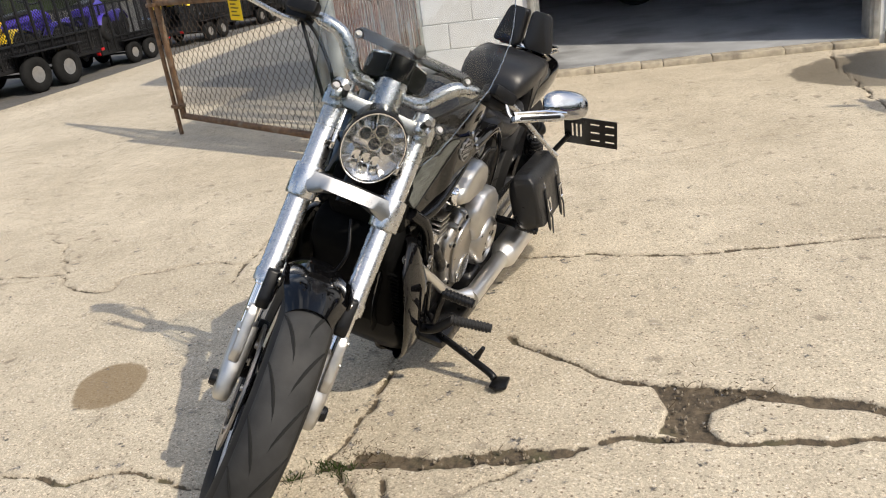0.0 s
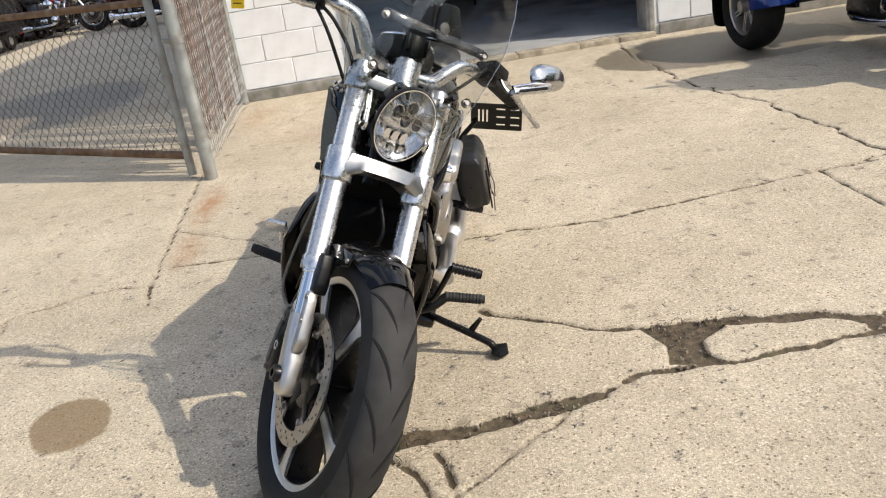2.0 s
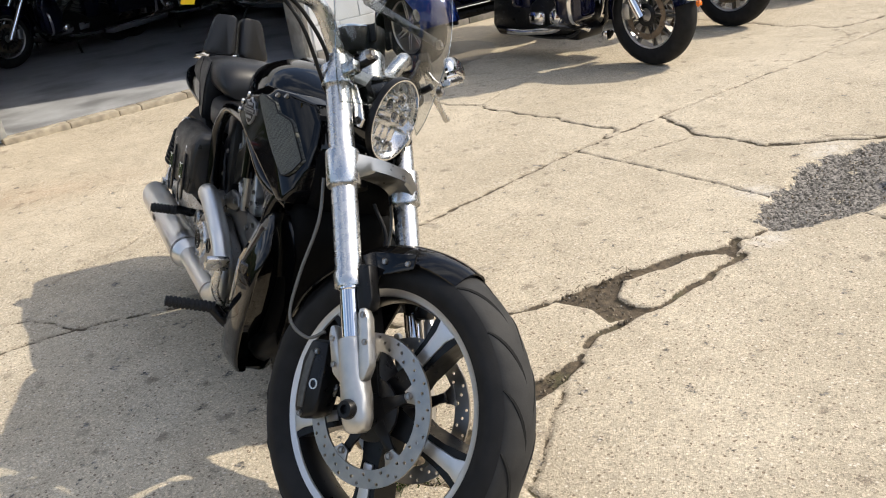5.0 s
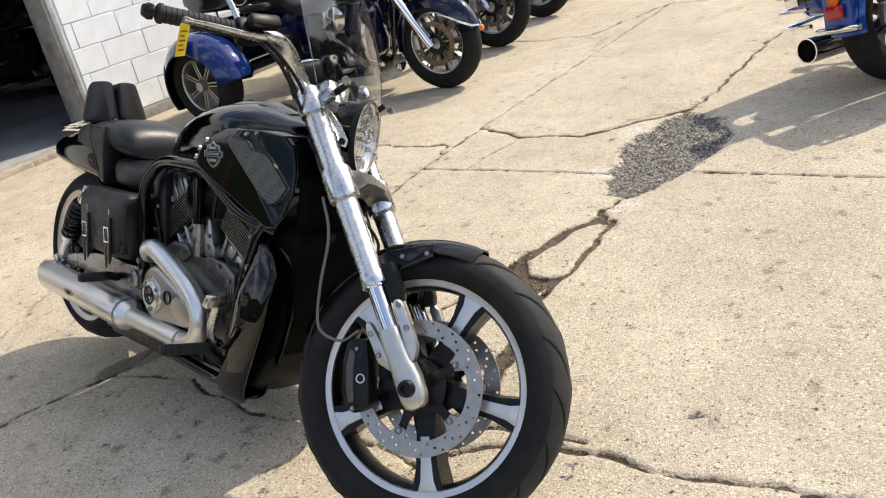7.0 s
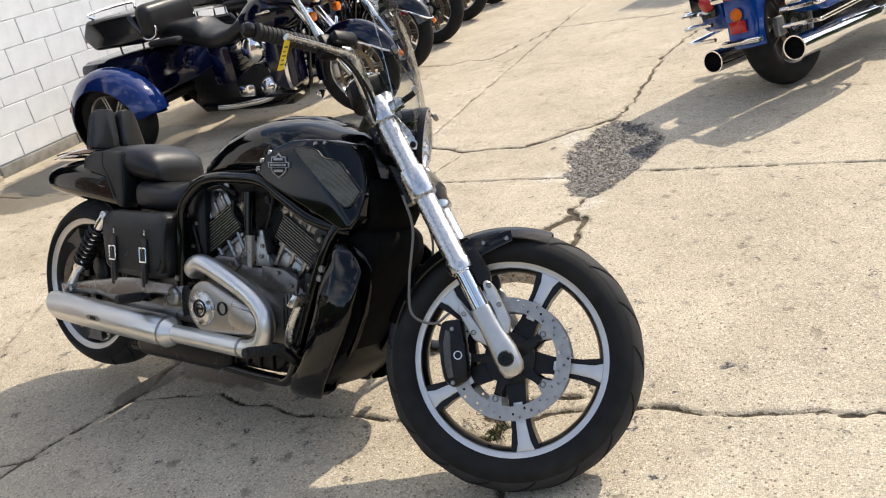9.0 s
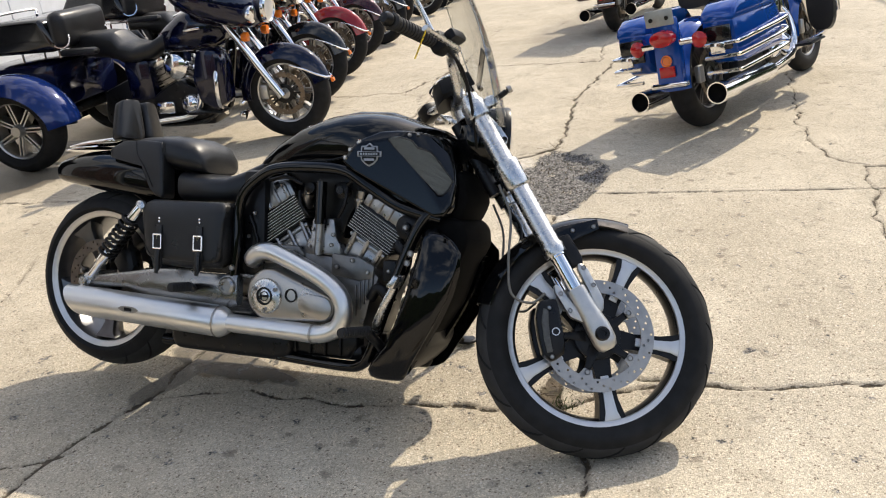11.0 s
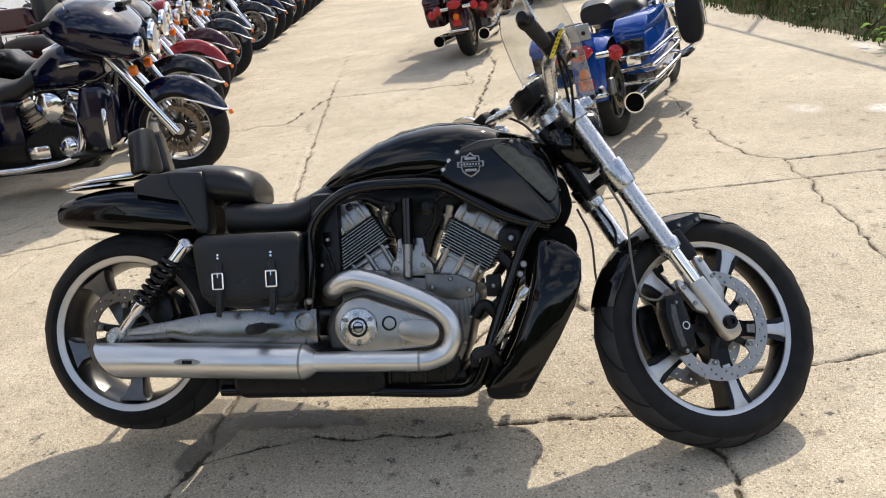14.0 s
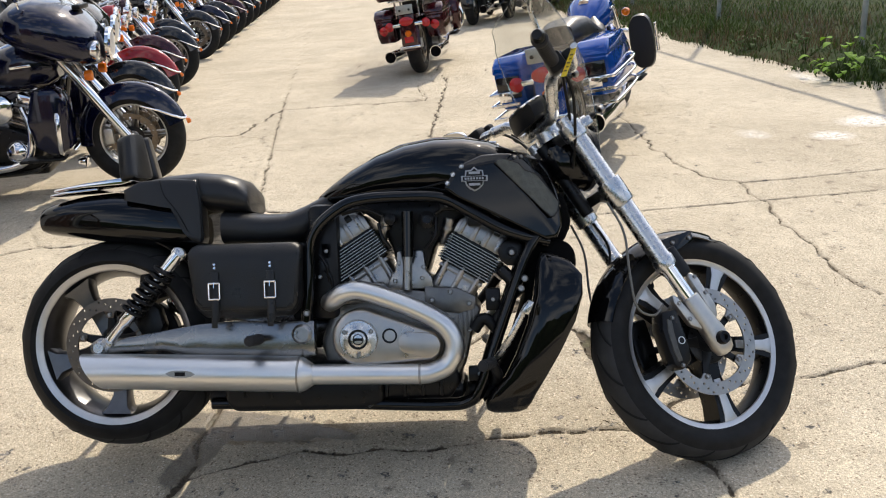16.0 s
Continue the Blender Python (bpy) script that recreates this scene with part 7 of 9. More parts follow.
part("stile", Geo().tube([(0.05, 0, 0.02), (0.05, 0, 1.85)], 0.024, 12).lathe([(0.024, 0.0), (0.03, 0.0), (0.03, 0.03), (0.024, 0.03)], (0.05, 0, 0.55), (0, 0, 1), 14, True).moved(GATE), GALV, gate, "grey hinge stile")
part("stile", Geo().tube([(GL, 0, 0.12), (GL, 0, 1.82)], 0.023, 12).moved(GATE), RUST, gate, "rusty end stile")
part("drop_rod", Geo().tube([(GL + 0.07, 0.02, 0.0), (GL + 0.07, 0.02, 1.5)], 0.016, 10).box((GL - 0.03, -0.02, 0.2), (GL + 0.09, 0.045, 0.225), 0.004).box((GL - 0.03, -0.02, 0.93), (GL + 0.09, 0.045, 0.955), 0.004).moved(GATE), RUST, gate, "drop rod resting on the concrete")
tagged(part("chain_mesh", chain_link(GL - 0.08, 0.14, 1.8, 0.07, 0.0019, 0.006).moved(GATE @ Matrix.Translation((0.05, 0, 0))), WIRE, gate, "sagging rusty chain-link mesh"), kind="stuff")
post = thing("gate_post", "grey galvanised gate post set in the concrete", "fence post")
part("pipe", Geo().tube([(-1.93, -1.22, -0.02), (-1.93, -1.22, 2.3)], 0.036, 16), GALV, post)
for z in (0.2, 0.75, 1.3):
    part("hinge_band", Geo().lathe([(0.036, -0.018), (0.041, -0.018), (0.041, 0.018), (0.036, 0.018)], (-1.93, -1.22, z), (0, 0, 1), 18, True).box((-0.09, -0.02, z - 0.014), (-0.03, 0.02, z + 0.014), 0.004, Matrix.Translation((-1.93, -1.22, 0)) @ Matrix.Rotation(1.1, 4, "Z")), GALV, post)
SF0, SF1 = Vector((-1.98, -1.25, 0)), Vector((-3.98, -1.6, 0))
SFM = Matrix.Translation(SF0) @ Matrix.Rotation(math.atan2((SF1 - SF0).y, (SF1 - SF0).x), 4, "Z")
SL = (SF1 - SF0).length
sfence = thing("slatted_fence", "chain-link fence woven with faded brown privacy slats", "fence")
for x in (SL - 0.03,):
    part("fence_post", Geo().tube([(x, 0, 0), (x, 0, 2.1)], 0.028, 12).moved(SFM), GALV, sfence)
part("rail", Geo().tube([(0, 0, 2.0), (SL, 0, 2.0)], 0.02, 10).moved(SFM), GALV, sfence)
tagged(part("chain_mesh", chain_link(SL, 0.04, 2.0, 0.06, 0.0015).moved(Matrix.Translation((0, -0.014, 0))).moved(SFM), GALV, sfence), kind="stuff")
sr = random.Random(3)
for k in range(int(SL / 0.034)):
    x, t0 = 0.02 + k * 0.034, sr.uniform(-0.012, 0.012)
    if sr.random() < 0.12:
        continue
    part("slat", Geo().box((x - 0.015, -0.0035 + t0, 0.1 + 0.6 * sr.random() ** 3.0), (x + 0.015, 0.0015 + t0, 1.95 + sr.uniform(-0.03, 0.03))).moved(SFM), SLAT, sfence, smooth=0)

# grey asphalt lane beyond the slab's edge, behind the gate
ASPHALT = material("worn_grey_asphalt", (0.1, 0.095, 0.088), 0.9, var=0.25, scale=30, bump=0.5, bump_scale=90, second=(0.2, 0.185, 0.16), second_scale=0.8, second_amount=0.6)
solid("road", Geo().add([(4.0, -5.72, 0.006), (-30.0, -9.86, 0.006), (-30.0, -40.0, 0.006), (4.0, -40.0, 0.006), (4.0, -5.72, -0.05), (-30.0, -9.86, -0.05), (-30.0, -40.0, -0.05), (4.0, -40.0, -0.05)], [(0, 1, 2, 3), (7, 6, 5, 4), (0, 4, 5, 1), (1, 5, 6, 2), (2, 6, 7, 3), (3, 7, 4, 0)]), ASPHALT, "worn grey asphalt lane beyond the concrete", "road", "structure", smooth=0)

# an unseen dark belt, shaped like trees, added to darken low reflections all round
TREES = material("unseen_belt_green", (0.035, 0.05, 0.022), 0.9, spec=0.1, var=0.6, scale=0.5, bump=0.6, bump_scale=3, second=(0.012, 0.018, 0.008), second_scale=0.25, second_amount=0.8)
belt_v, belt_f, belt_n = [], [], 180
for k in range(belt_n):
    a = 2 * math.pi * k / belt_n
    d = 46 + 3 * noise.noise(Vector((math.cos(a) * 6, math.sin(a) * 6, 2)))
    top = 10 + 3.0 * noise.noise(Vector((math.cos(a) * 9, math.sin(a) * 9, 5))) + 1.5 * noise.noise(Vector((math.cos(a) * 30, math.sin(a) * 30, 7)))
    for r, z in ((d, -0.2), (d - 1.5, top * 0.55), (d + 0.5, top), (d + 5, top * 0.6), (d + 6, -0.2)):
        belt_v.append((r * math.cos(a), 6 + r * math.sin(a), z))
for k in range(belt_n):
    for i in range(5):
        j, k2 = (i + 1) % 5, (k + 1) % belt_n
        belt_f.append((k * 5 + i, k * 5 + j, k2 * 5 + j, k2 * 5 + i))
solid("backdrop", Geo().add(belt_v, belt_f), TREES, "unseen dark tree belt added round the yard for the reflections", "backdrop", "structure")

# verge of grass and weeds with a tall fence behind
E0, ED = Vector((3.62, 3.3, 0)), Vector((-0.215, 0.977, 0))
EN = Vector((0.977, 0.215, 0))
SOIL = material("grassy_soil", (0.024, 0.04, 0.011), 0.95, spec=0.1, var=0.5, scale=14, bump=0.8, bump_scale=60, second=(0.075, 0.055, 0.03), second_scale=1.2, second_amount=0.6)
VERGE = Matrix.Translation(E0) @ Matrix.Rotation(math.atan2(ED.y, ED.x), 4, "Z")        # x along the edge, -y away from the yard
bank = Geo()
vr = random.Random(11)
rows_, cols_ = 90, 14
bv, bf = [], []
for i in range(rows_ + 1):
    for j in range(cols_ + 1):
        x, y = -8 + 48 * i / rows_, -(j / cols_) ** 1.5 * 12
        edge = 0.12 * math.sin(x * 1.7) + 0.06 * math.sin(x * 5.1)
        bv.append((x, y + (edge if j == 0 else 0), -0.01 + (0.05 * min(1, j / 2) + 0.04 * noise.noise(Vector((x, y, 0)))) * (j > 0)))
for i in range(rows_):
    for j in range(cols_):
        a = i * (cols_ + 1) + j
        bf.append((a, a + 1, a + cols_ + 2, a + cols_ + 1))
solid("verge", bank.add(bv, bf).moved(VERGE), SOIL, "strip of dark soil under the weeds", "soil", "structure")


def grass_material(name, a, b):
    mat = material(name, a, 0.7, spec=0.2, var=0.25, scale=5)
    nt = mat.node_tree
    isl = nt.nodes.new("ShaderNodeNewGeometry")
    mix = nt.nodes.new("ShaderNodeMix")
    mix.data_type = "RGBA"
    mix.inputs["A"].default_value, mix.inputs["B"].default_value = (*a, 1), (*b, 1)
    nt.links.new(isl.outputs["Random Per Island"], mix.inputs["Factor"])
    b = nt.nodes["Principled BSDF"]
    nt.links.new(mix.outputs["Result"], b.inputs["Base Color"])
    tl, mx = nt.nodes.new("ShaderNodeBsdfTranslucent"), nt.nodes.new("ShaderNodeMixShader")
    nt.links.new(mix.outputs["Result"], tl.inputs["Color"])
    mx.inputs[0].default_value = 0.35
    nt.links.new(b.outputs[0], mx.inputs[1])
    nt.links.new(tl.outputs[0], mx.inputs[2])
    nt.links.new(mx.outputs[0], nt.nodes["Material Output"].inputs["Surface"])
    return mat


GRASS = grass_material("green_grass", (0.02, 0.04, 0.008), (0.06, 0.095, 0.022))
DRY = grass_material("dry_weeds", (0.05, 0.034, 0.02), (0.14, 0.105, 0.06))
LEAF = grass_material("bright_leaf", (0.09, 0.2, 0.012), (0.2, 0.36, 0.03))
tag_green, tag_dry = Geo(), Geo()
for k in range(52000):
    x, y = vr.uniform(-3, 24), -abs(vr.gauss(0, 1.9)) + 0.06 * math.sin(vr.uniform(0, 40))
    if y < -6 or (x > 12 and vr.random() < 0.4):
        continue
    h = vr.uniform(0.05, 0.17) * (0.3 + 0.8 * min(1, max(0, -y) * 1.3)) * (0.7 + 0.8 * abs(noise.noise(Vector((x * 0.7, y, 4)))))
    dry_here = noise.noise(Vector((x * 0.35, y * 0.8, 9))) + 0.35 * (y > -0.45) - 0.1 > 0.12
    dry = vr.random() < 0.06 + 0.5 * dry_here
    h *= 1.5 if dry else 1.0
    a, w, d = vr.uniform(0, 6.28), vr.uniform(0.004, 0.009) * (0.55 if dry else 1), vr.uniform(0.3, 1.0) * h
    c, s = math.cos(a), math.sin(a)
    g = tag_dry if dry else tag_green
    g.add([(x - s * w, y + c * w, 0), (x + s * w, y - c * w, 0), (x + c * d * 0.35 + s * w * 0.8, y + s * d * 0.35 - c * w * 0.8, h * 0.6), (x + c * d * 0.35 - s * w * 0.8, y + s * d * 0.35 + c * w * 0.8, h * 0.6), (x + c * d, y + s * d, h)], [(0, 1, 2, 3), (3, 2, 4)])
solid("grass", tag_green.moved(VERGE), GRASS, "overgrown green grass along the fence", "grass", "stuff", smooth=0)
solid("dry_weeds", tag_dry.moved(VERGE), DRY, "dry brown weeds among the grass", "weeds", "stuff", smooth=0)


WEED = grass_material("dull_weed_leaf", (0.022, 0.048, 0.01), (0.055, 0.1, 0.022))


def leafy_weed(at, size, count, seed, leaf_mat, broad=1.0):
    r = random.Random(seed)
    ob = thing("weed", "broad-leaved bright green weed at the edge of the concrete" if leaf_mat is LEAF else "dull green weed growing before the fence", "weed", m=Matrix.Translation(at))
    stems, leaves = [], []
    for k in range(count):
        a, tilt, l = r.uniform(0, 6.28), r.uniform(0.35, 1.15), size * r.uniform(0.6, 1.1)
        d = Vector((math.cos(a) * math.sin(tilt), math.sin(a) * math.sin(tilt), math.cos(tilt)))
        stems.append(Geo().tube([(0, 0, 0), d * l * 0.55, d * l], [0.004, 0.003, 0.002], 5))
        side = d.cross(Vector((0, 0, 1))).normalized()
        lw, ll = broad * size * r.uniform(0.06, 0.12), broad * size * r.uniform(0.2, 0.34)
        out = (Vector((d.x, d.y, 0)).normalized() * 0.85 + Vector((0, 0, -0.25)))
        rows__ = []
        for i in range(6):
            t = i / 5
            w = lw * math.sin(math.pi * (0.08 + 0.9 * t)) ** 0.8
            c = d * l + out * (ll * t) + Vector((0, 0, 0.05 * size * math.sin(3 * t)))
            rows__.append((c - side * w - Vector((0, 0, -0.25 * w)), c, c + side * w + Vector((0, 0, 0.25 * w))))
        vs = [p for row in rows__ for p in row]
        fs = [f for i in range(5) for f in ((i * 3, i * 3 + 1, i * 3 + 4, i * 3 + 3), (i * 3 + 1, i * 3 + 2, i * 3 + 5, i * 3 + 4))]
        leaves.append(Geo().add(vs, fs))
    for g in stems:
        part("stem", g, GRASS, ob)
    for g in leaves:
        part("leaf", g, leaf_mat, ob)
    return ob


leafy_weed((3.2, 5.2, 0.0), 0.22, 30, 1, LEAF, 1.25)
leafy_weed((3.36, 5.5, 0.02), 0.36, 13, 2, LEAF, 1.2)
leafy_weed((3.5, 5.0, 0.02), 0.26, 18, 3, WEED)
leafy_weed((3.05, 7.0, 0.0), 0.24, 16, 4, WEED)
leafy_weed((3.3, 6.2, 0.02), 0.3, 16, 6, WEED)
fence = thing("tall_fence", "tall chain-link boundary fence behind the weeds", "fence")
for k in range(8):
    part("fence_post", Geo().tube([(0.3 + 3.1 * k, -1.25, -0.05), (0.3 + 3.1 * k, -1.25, 3.2)], 0.03, 10).moved(VERGE), GALV, fence)
part("top_rail", Geo().tube([(0.3, -1.25, 3.15), (22.3, -1.25, 3.15)], 0.028, 8).moved(VERGE), GALV, fence)
tagged(part("chain_mesh", chain_link(22, 0.0, 3.1, 0.09, 0.0012).moved(VERGE @ Matrix.Translation((0.3, -1.25, 0))), material("dull_fence_wire", (0.13, 0.135, 0.13), 0.6, 0.3, var=0.2, scale=12), fence), kind="stuff")

# grass tufts and debris in the cracks
tuft = Geo()
for cx, cy, n, sp in ((0.62, 0.06, 46, 0.05), (0.66, 0.13, 40, 0.045), (0.24, 0.86, 40, 0.06), (0.25, 1.0, 30, 0.06), (0.0, 2.66, 46, 0.07), (0.12, 2.56, 30, 0.08), (0.3, 1.46, 26, 0.05), (0.6, 0.42, 26, 0.05), (1.62, 1.0, 20, 0.04), (-0.34, 2.2, 16, 0.04), (0.38, 2.2, 30, 0.07)):
    for k in range(n):
        x, y, a = cx + vr.gauss(0, sp), cy + vr.gauss(0, sp), vr.uniform(0, 6.28)
        l, h = vr.uniform(0.008, 0.03), vr.uniform(0.001, 0.006)
        tuft.tube([(x, y, float(dip(x, y)) - 0.004), (x + l * math.cos(a), y + l * math.sin(a), float(dip(x, y)) + h)], 0.0009, 3)
solid("crack_litter", tuft, DRY, "dry grass stalks caught in the cracks", "dry grass", "stuff", smooth=0)
green = Geo()
for cx, cy, n in ((0.68, 0.02, 60), (0.7, 0.07, 40), (0.74, -0.05, 40)):
    for k in range(n):
        x, y, a = cx + vr.gauss(0, 0.02), cy + vr.gauss(0, 0.02), vr.uniform(0, 6.28)
        l, h = vr.uniform(0.006, 0.018), vr.uniform(0.003, 0.014)
        green.tube([(x, y, float(dip(x, y)) - 0.006), (x + l * math.cos(a), y + l * math.sin(a), float(dip(x, y)) + h)], [0.0016, 0.0006], 3)
solid("crack_grass", green, GRASS, "tufts of green grass growing in a crack", "grass", "stuff", smooth=0)
pr = random.Random(8)
pebbles = Geo()
for k in range(420):
    x, y = (pr.uniform(-0.05, 0.4), pr.uniform(1.5, 2.6)) if k % 2 else (pr.uniform(0.2, 0.7), pr.uniform(0.0, 1.3))
    if k % 2 == 0:
        x, y = pr.choice(((0.23, 0.8), (0.23, 0.95), (0.3, 0.85), (0.4, 0.85), (0.62, 0.25), (0.6, 0.4), (0.45, 0.8), (0.26, 1.25), (0.58, 0.5)))
        x, y = x + pr.gauss(0, 0.04), y + pr.gauss(0, 0.04)
    r = pr.uniform(0.003, 0.008)
    m = Matrix.Translation((x, y, float(dip(x, y)) - (0.012 if k % 2 else 0.004))) @ Euler((pr.uniform(0, 3), pr.uniform(0, 3), 0)).to_matrix().to_4x4()
    pebbles.add([(r, 0, 0), (-r, 0, 0), (0, r * 0.8, 0), (0, -r * 0.7, 0), (0, 0, r * 0.7), (0, 0, -r * 0.7)], [(0, 2, 4), (2, 1, 4), (1, 3, 4), (3, 0, 4), (2, 0, 5), (1, 2, 5), (3, 1, 5), (0, 3, 5)], m)
CRUMB = material("brown_gravel_crumbs", (0.2, 0.165, 0.12), 0.9, var=0.4, scale=60)
solid("pebbles", pebbles, CRUMB, "loose gravel crumbs in the broken concrete", "gravel", "stuff", smooth=0)


# ---- other motorcycles in the yard ----
def paint(name, c, flake=0.0):
    return material(name, c, 0.1, 0.2 if flake else 0.0, coat=0.5, var=0.06, scale=300 if flake else 6)


NAVY = paint("navy_paint", (0.0024, 0.0038, 0.022), 1)
COBALT = paint("cobalt_paint", (0.006, 0.022, 0.13), 1)
BRIGHT_BLUE = paint("bright_blue_paint", (0.003, 0.06, 0.32), 1)
MAROON = paint("maroon_paint", (0.045, 0.006, 0.009), 1)
RED = paint("red_paint", (0.28, 0.012, 0.012))
CREAM = paint("tan_paint", (0.4, 0.31, 0.22))
SILVER = paint("silver_paint", (0.3, 0.3, 0.3), 1)
JET = paint("jet_paint", (0.008, 0.008, 0.009))
# darker copy of the cast rim, with shade put into its colour
SPOKE = material("shaded_cast_spoke", (0.2, 0.19, 0.175), 0.4, 0.9, var=0.15, scale=20)
GREYRIM = material("grey_cast_rim", (0.55, 0.54, 0.53), 0.35, 0.9, var=0.1, scale=20)
DISC = material("weathered_disc", (0.2, 0.16, 0.12), 0.45, 0.9, var=0.2, scale=30)


def road_wheel(root, name, x, y, radius, half, spokes, rim_mat, discs=1, wire=False):
    m = Matrix.Translation((x, y, radius))
    rim = radius * 0.7
    w = part(name, Geo().lathe([(rim, -half * 0.75), (rim + 0.008, -half * 0.72), (rim - 0.008, -half * 0.5), (rim - 0.022, 0), (rim - 0.008, half * 0.5), (rim + 0.008, half * 0.72), (rim, half * 0.75), (rim - 0.022, half * 0.6), (rim - 0.032, 0), (rim - 0.022, -half * 0.6)], seg=48, closed=True).moved(m), rim_mat, root)
    part("tyre", tyre_geo(radius, half, rim, 2.5, 13, 48).moved(m), RUBBER, w)
    part("hub", Geo().lathe([(0, -half * 0.8), (0.035, -half * 0.8), (0.045, -half * 0.4), (0.045, half * 0.4), (0.035, half * 0.8), (0, half * 0.8)], seg=24).moved(m), rim_mat, w)
    if wire:
        g = Geo()
        for k in range(spokes):
            a = 2 * math.pi * k / spokes
            o = 0.35 * (1 if k % 2 else -1)
            for s in (-1, 1):
                g.tube([(0.04 * math.cos(a + o), s * half * 0.5, 0.04 * math.sin(a + o)), ((rim - 0.02) * math.cos(a), 0, (rim - 0.02) * math.sin(a))], 0.0018, 4)
        tagged(part("wire_spokes", g.moved(m), CHROME, w), kind="stuff")
    else:
        for k in range(spokes):
            a = Matrix.Rotation(2 * math.pi * k / spokes, 4, "Y")
            for o in (-0.012, 0.012):
                part("spoke", Geo().box((0.035, -half * 0.4, o - 0.006), (rim - 0.016, half * 0.4, o + 0.006), 0.002, m @ a, 1), SPOKE if rim_mat is GREYRIM else rim_mat, w)
    for s in ((-1, 1) if discs == 2 else (-1,) if discs else ()):
        part("brake_disc", perforated(0.147, 0.112, [((0.12, 0.129, 0.138)[i % 3] * math.cos(i * math.pi / 12), (0.12, 0.129, 0.138)[i % 3] * math.sin(i * math.pi / 12)) for i in range(24)], 0.005, s * half * 0.95 - 0.0025, s * half * 0.95 + 0.0025).moved(m), DISC, w)
        part("disc_carrier", Geo().lathe([(0.04, -0.003), (0.068, -0.003), (0.068, 0.004), (0.04, 0.004)], (0, s * half * 0.95, 0), (0, 1, 0), 24, True).moved(m), SATIN, w)
        for k in range(5):
            part("carrier_arm", Geo().box((0.06, -0.003, -0.007), (0.116, 0.003, 0.007), 0.0, m @ Matrix.Translation((0, s * half * 0.95, 0)) @ Matrix.Rotation(k * 2 * math.pi / 5, 4, "Y")), SATIN, w)
        part("caliper", Geo().box((-0.17, -0.02, -0.03), (-0.11, 0.02, 0.07), 0.012).moved(m @ Matrix.Translation((0, s * half * 1.0, 0))), CAST, w)
    return w


def tourer(label, body, accent=None, fairing=False, bags=True, pack=False, trike=False, wire=False, screen=True, lean=7, light=False, bars=False, fender_mat=None, rear=False, rails=False, group=""):
    """A heavy touring motorcycle: its nose at the origin's front wheel, x ahead."""
    accent = accent or body
    fender_mat = fender_mat or body
    root = thing("trike" if trike else "motorcycle", label, "trike" if trike else "motorcycle", group)

    def p(name, g, mat, lab="", parent=None):
        return part(name, g, mat, parent or root, lab)

    road_wheel(root, "front_wheel", 0, 0, 0.31, 0.062, 24 if wire else 9, CHROME if wire else GREYRIM, 2, wire)
    wb = -1.69 if trike else -1.6
    if trike:
        for s in (-1, 1):
            road_wheel(root, "rear_wheel", wb, s * 0.57, 0.29, 0.11, 7, CAST, 0)
            arc = [(wb + (0.36 + 0.06 * max(0.0, math.cos(a))) * math.cos(a), 0.3 + 0.36 * math.sin(a)) for a in (radians(4 + 152 * i / 20) for i in range(21))]
            fd = p("rear_fender", Geo().strip(arc, 0.17, 0.006, crown=0.11, cols=10).moved(Matrix.Translation((0, s * 0.57, 0))), accent, "metallic blue rear fender")
            p("fender_lining", Geo().prism([(wb + 0.3 * math.cos(a), 0.3 + 0.3 * math.sin(a)) for a in (radians(-5 + 200 * i / 18) for i in range(19))], s * 0.4, s * 0.43, 0.004), PLASTIC, "", fd)
            flap = [(wb + 0.365 * math.cos(a), 0.3 + 0.365 * math.sin(a)) for a in (radians(148 + 62 * i / 10) for i in range(11))]
            p("mud_flap", Geo().strip(flap, 0.165, 0.006, crown=0.1, cols=8).moved(Matrix.Translation((0, s * 0.57, 0))), PLASTIC, "black fender extension", fd)
            p("tail_lamp", Geo().lathe([(0, 0), (0.035, 0), (0.03, 0.02), (0, 0.024)], (wb - 0.36, s * 0.6, 0.4), (-1, 0, 0.2), 16), RED_LENS, "", fd)
        p("trunk", Geo().box((wb - 0.42, -0.38, 0.36), (wb + 0.2, 0.38, 0.68), 0.06), body, "blue trunk between the rear wheels")
        p("rear_axle", Geo().tube([(wb, -0.5, 0.29), (wb, 0.5, 0.29)], 0.04, 14), SATIN)
    else:
        road_wheel(root, "rear_wheel", wb, 0, 0.305, 0.075, 9, GREYRIM, 1)
        arc = [(wb + 0.335 * math.cos(a), 0.305 + 0.335 * math.sin(a)) for a in (radians(35 + 150 * i / 20) for i in range(21))]
        p("rear_fender", Geo().strip(arc, 0.095, 0.005, crown=0.04, cols=8), body, "painted rear fender")
    arc = [(0.335 * math.cos(a), 0.31 + 0.335 * math.sin(a)) for a in (radians(14 + 172 * i / 24) for i in range(25))]
    ff = p("front_fender", Geo().strip(arc, 0.086, 0.004, crown=0.095, cols=12), fender_mat, "deep front fender with a chrome strip")
    for s in (-1, 1):
        p("fender_trim", Geo().tube([(0.33, s * 0.012, 0.395), (0.305, s * 0.05, 0.402), (0.255, s * 0.079, 0.428), (0.18, s * 0.088, 0.466), (0.08, s * 0.0885, 0.5)], [0.006, 0.008, 0.008, 0.007, 0.004], 6), CHROME, "", ff)
    p("fender_tail_trim", Geo().box((-0.36, -0.07, 0.14), (-0.31, 0.07, 0.2), 0.012), CHROME, "", ff)
    p("fender_tip", Geo().lathe([(0, 0), (0.018, 0), (0.014, 0.02), (0, 0.024)], (0.33, 0, 0.37), (1, 0, 0.3), 12), AMBER, "", ff)
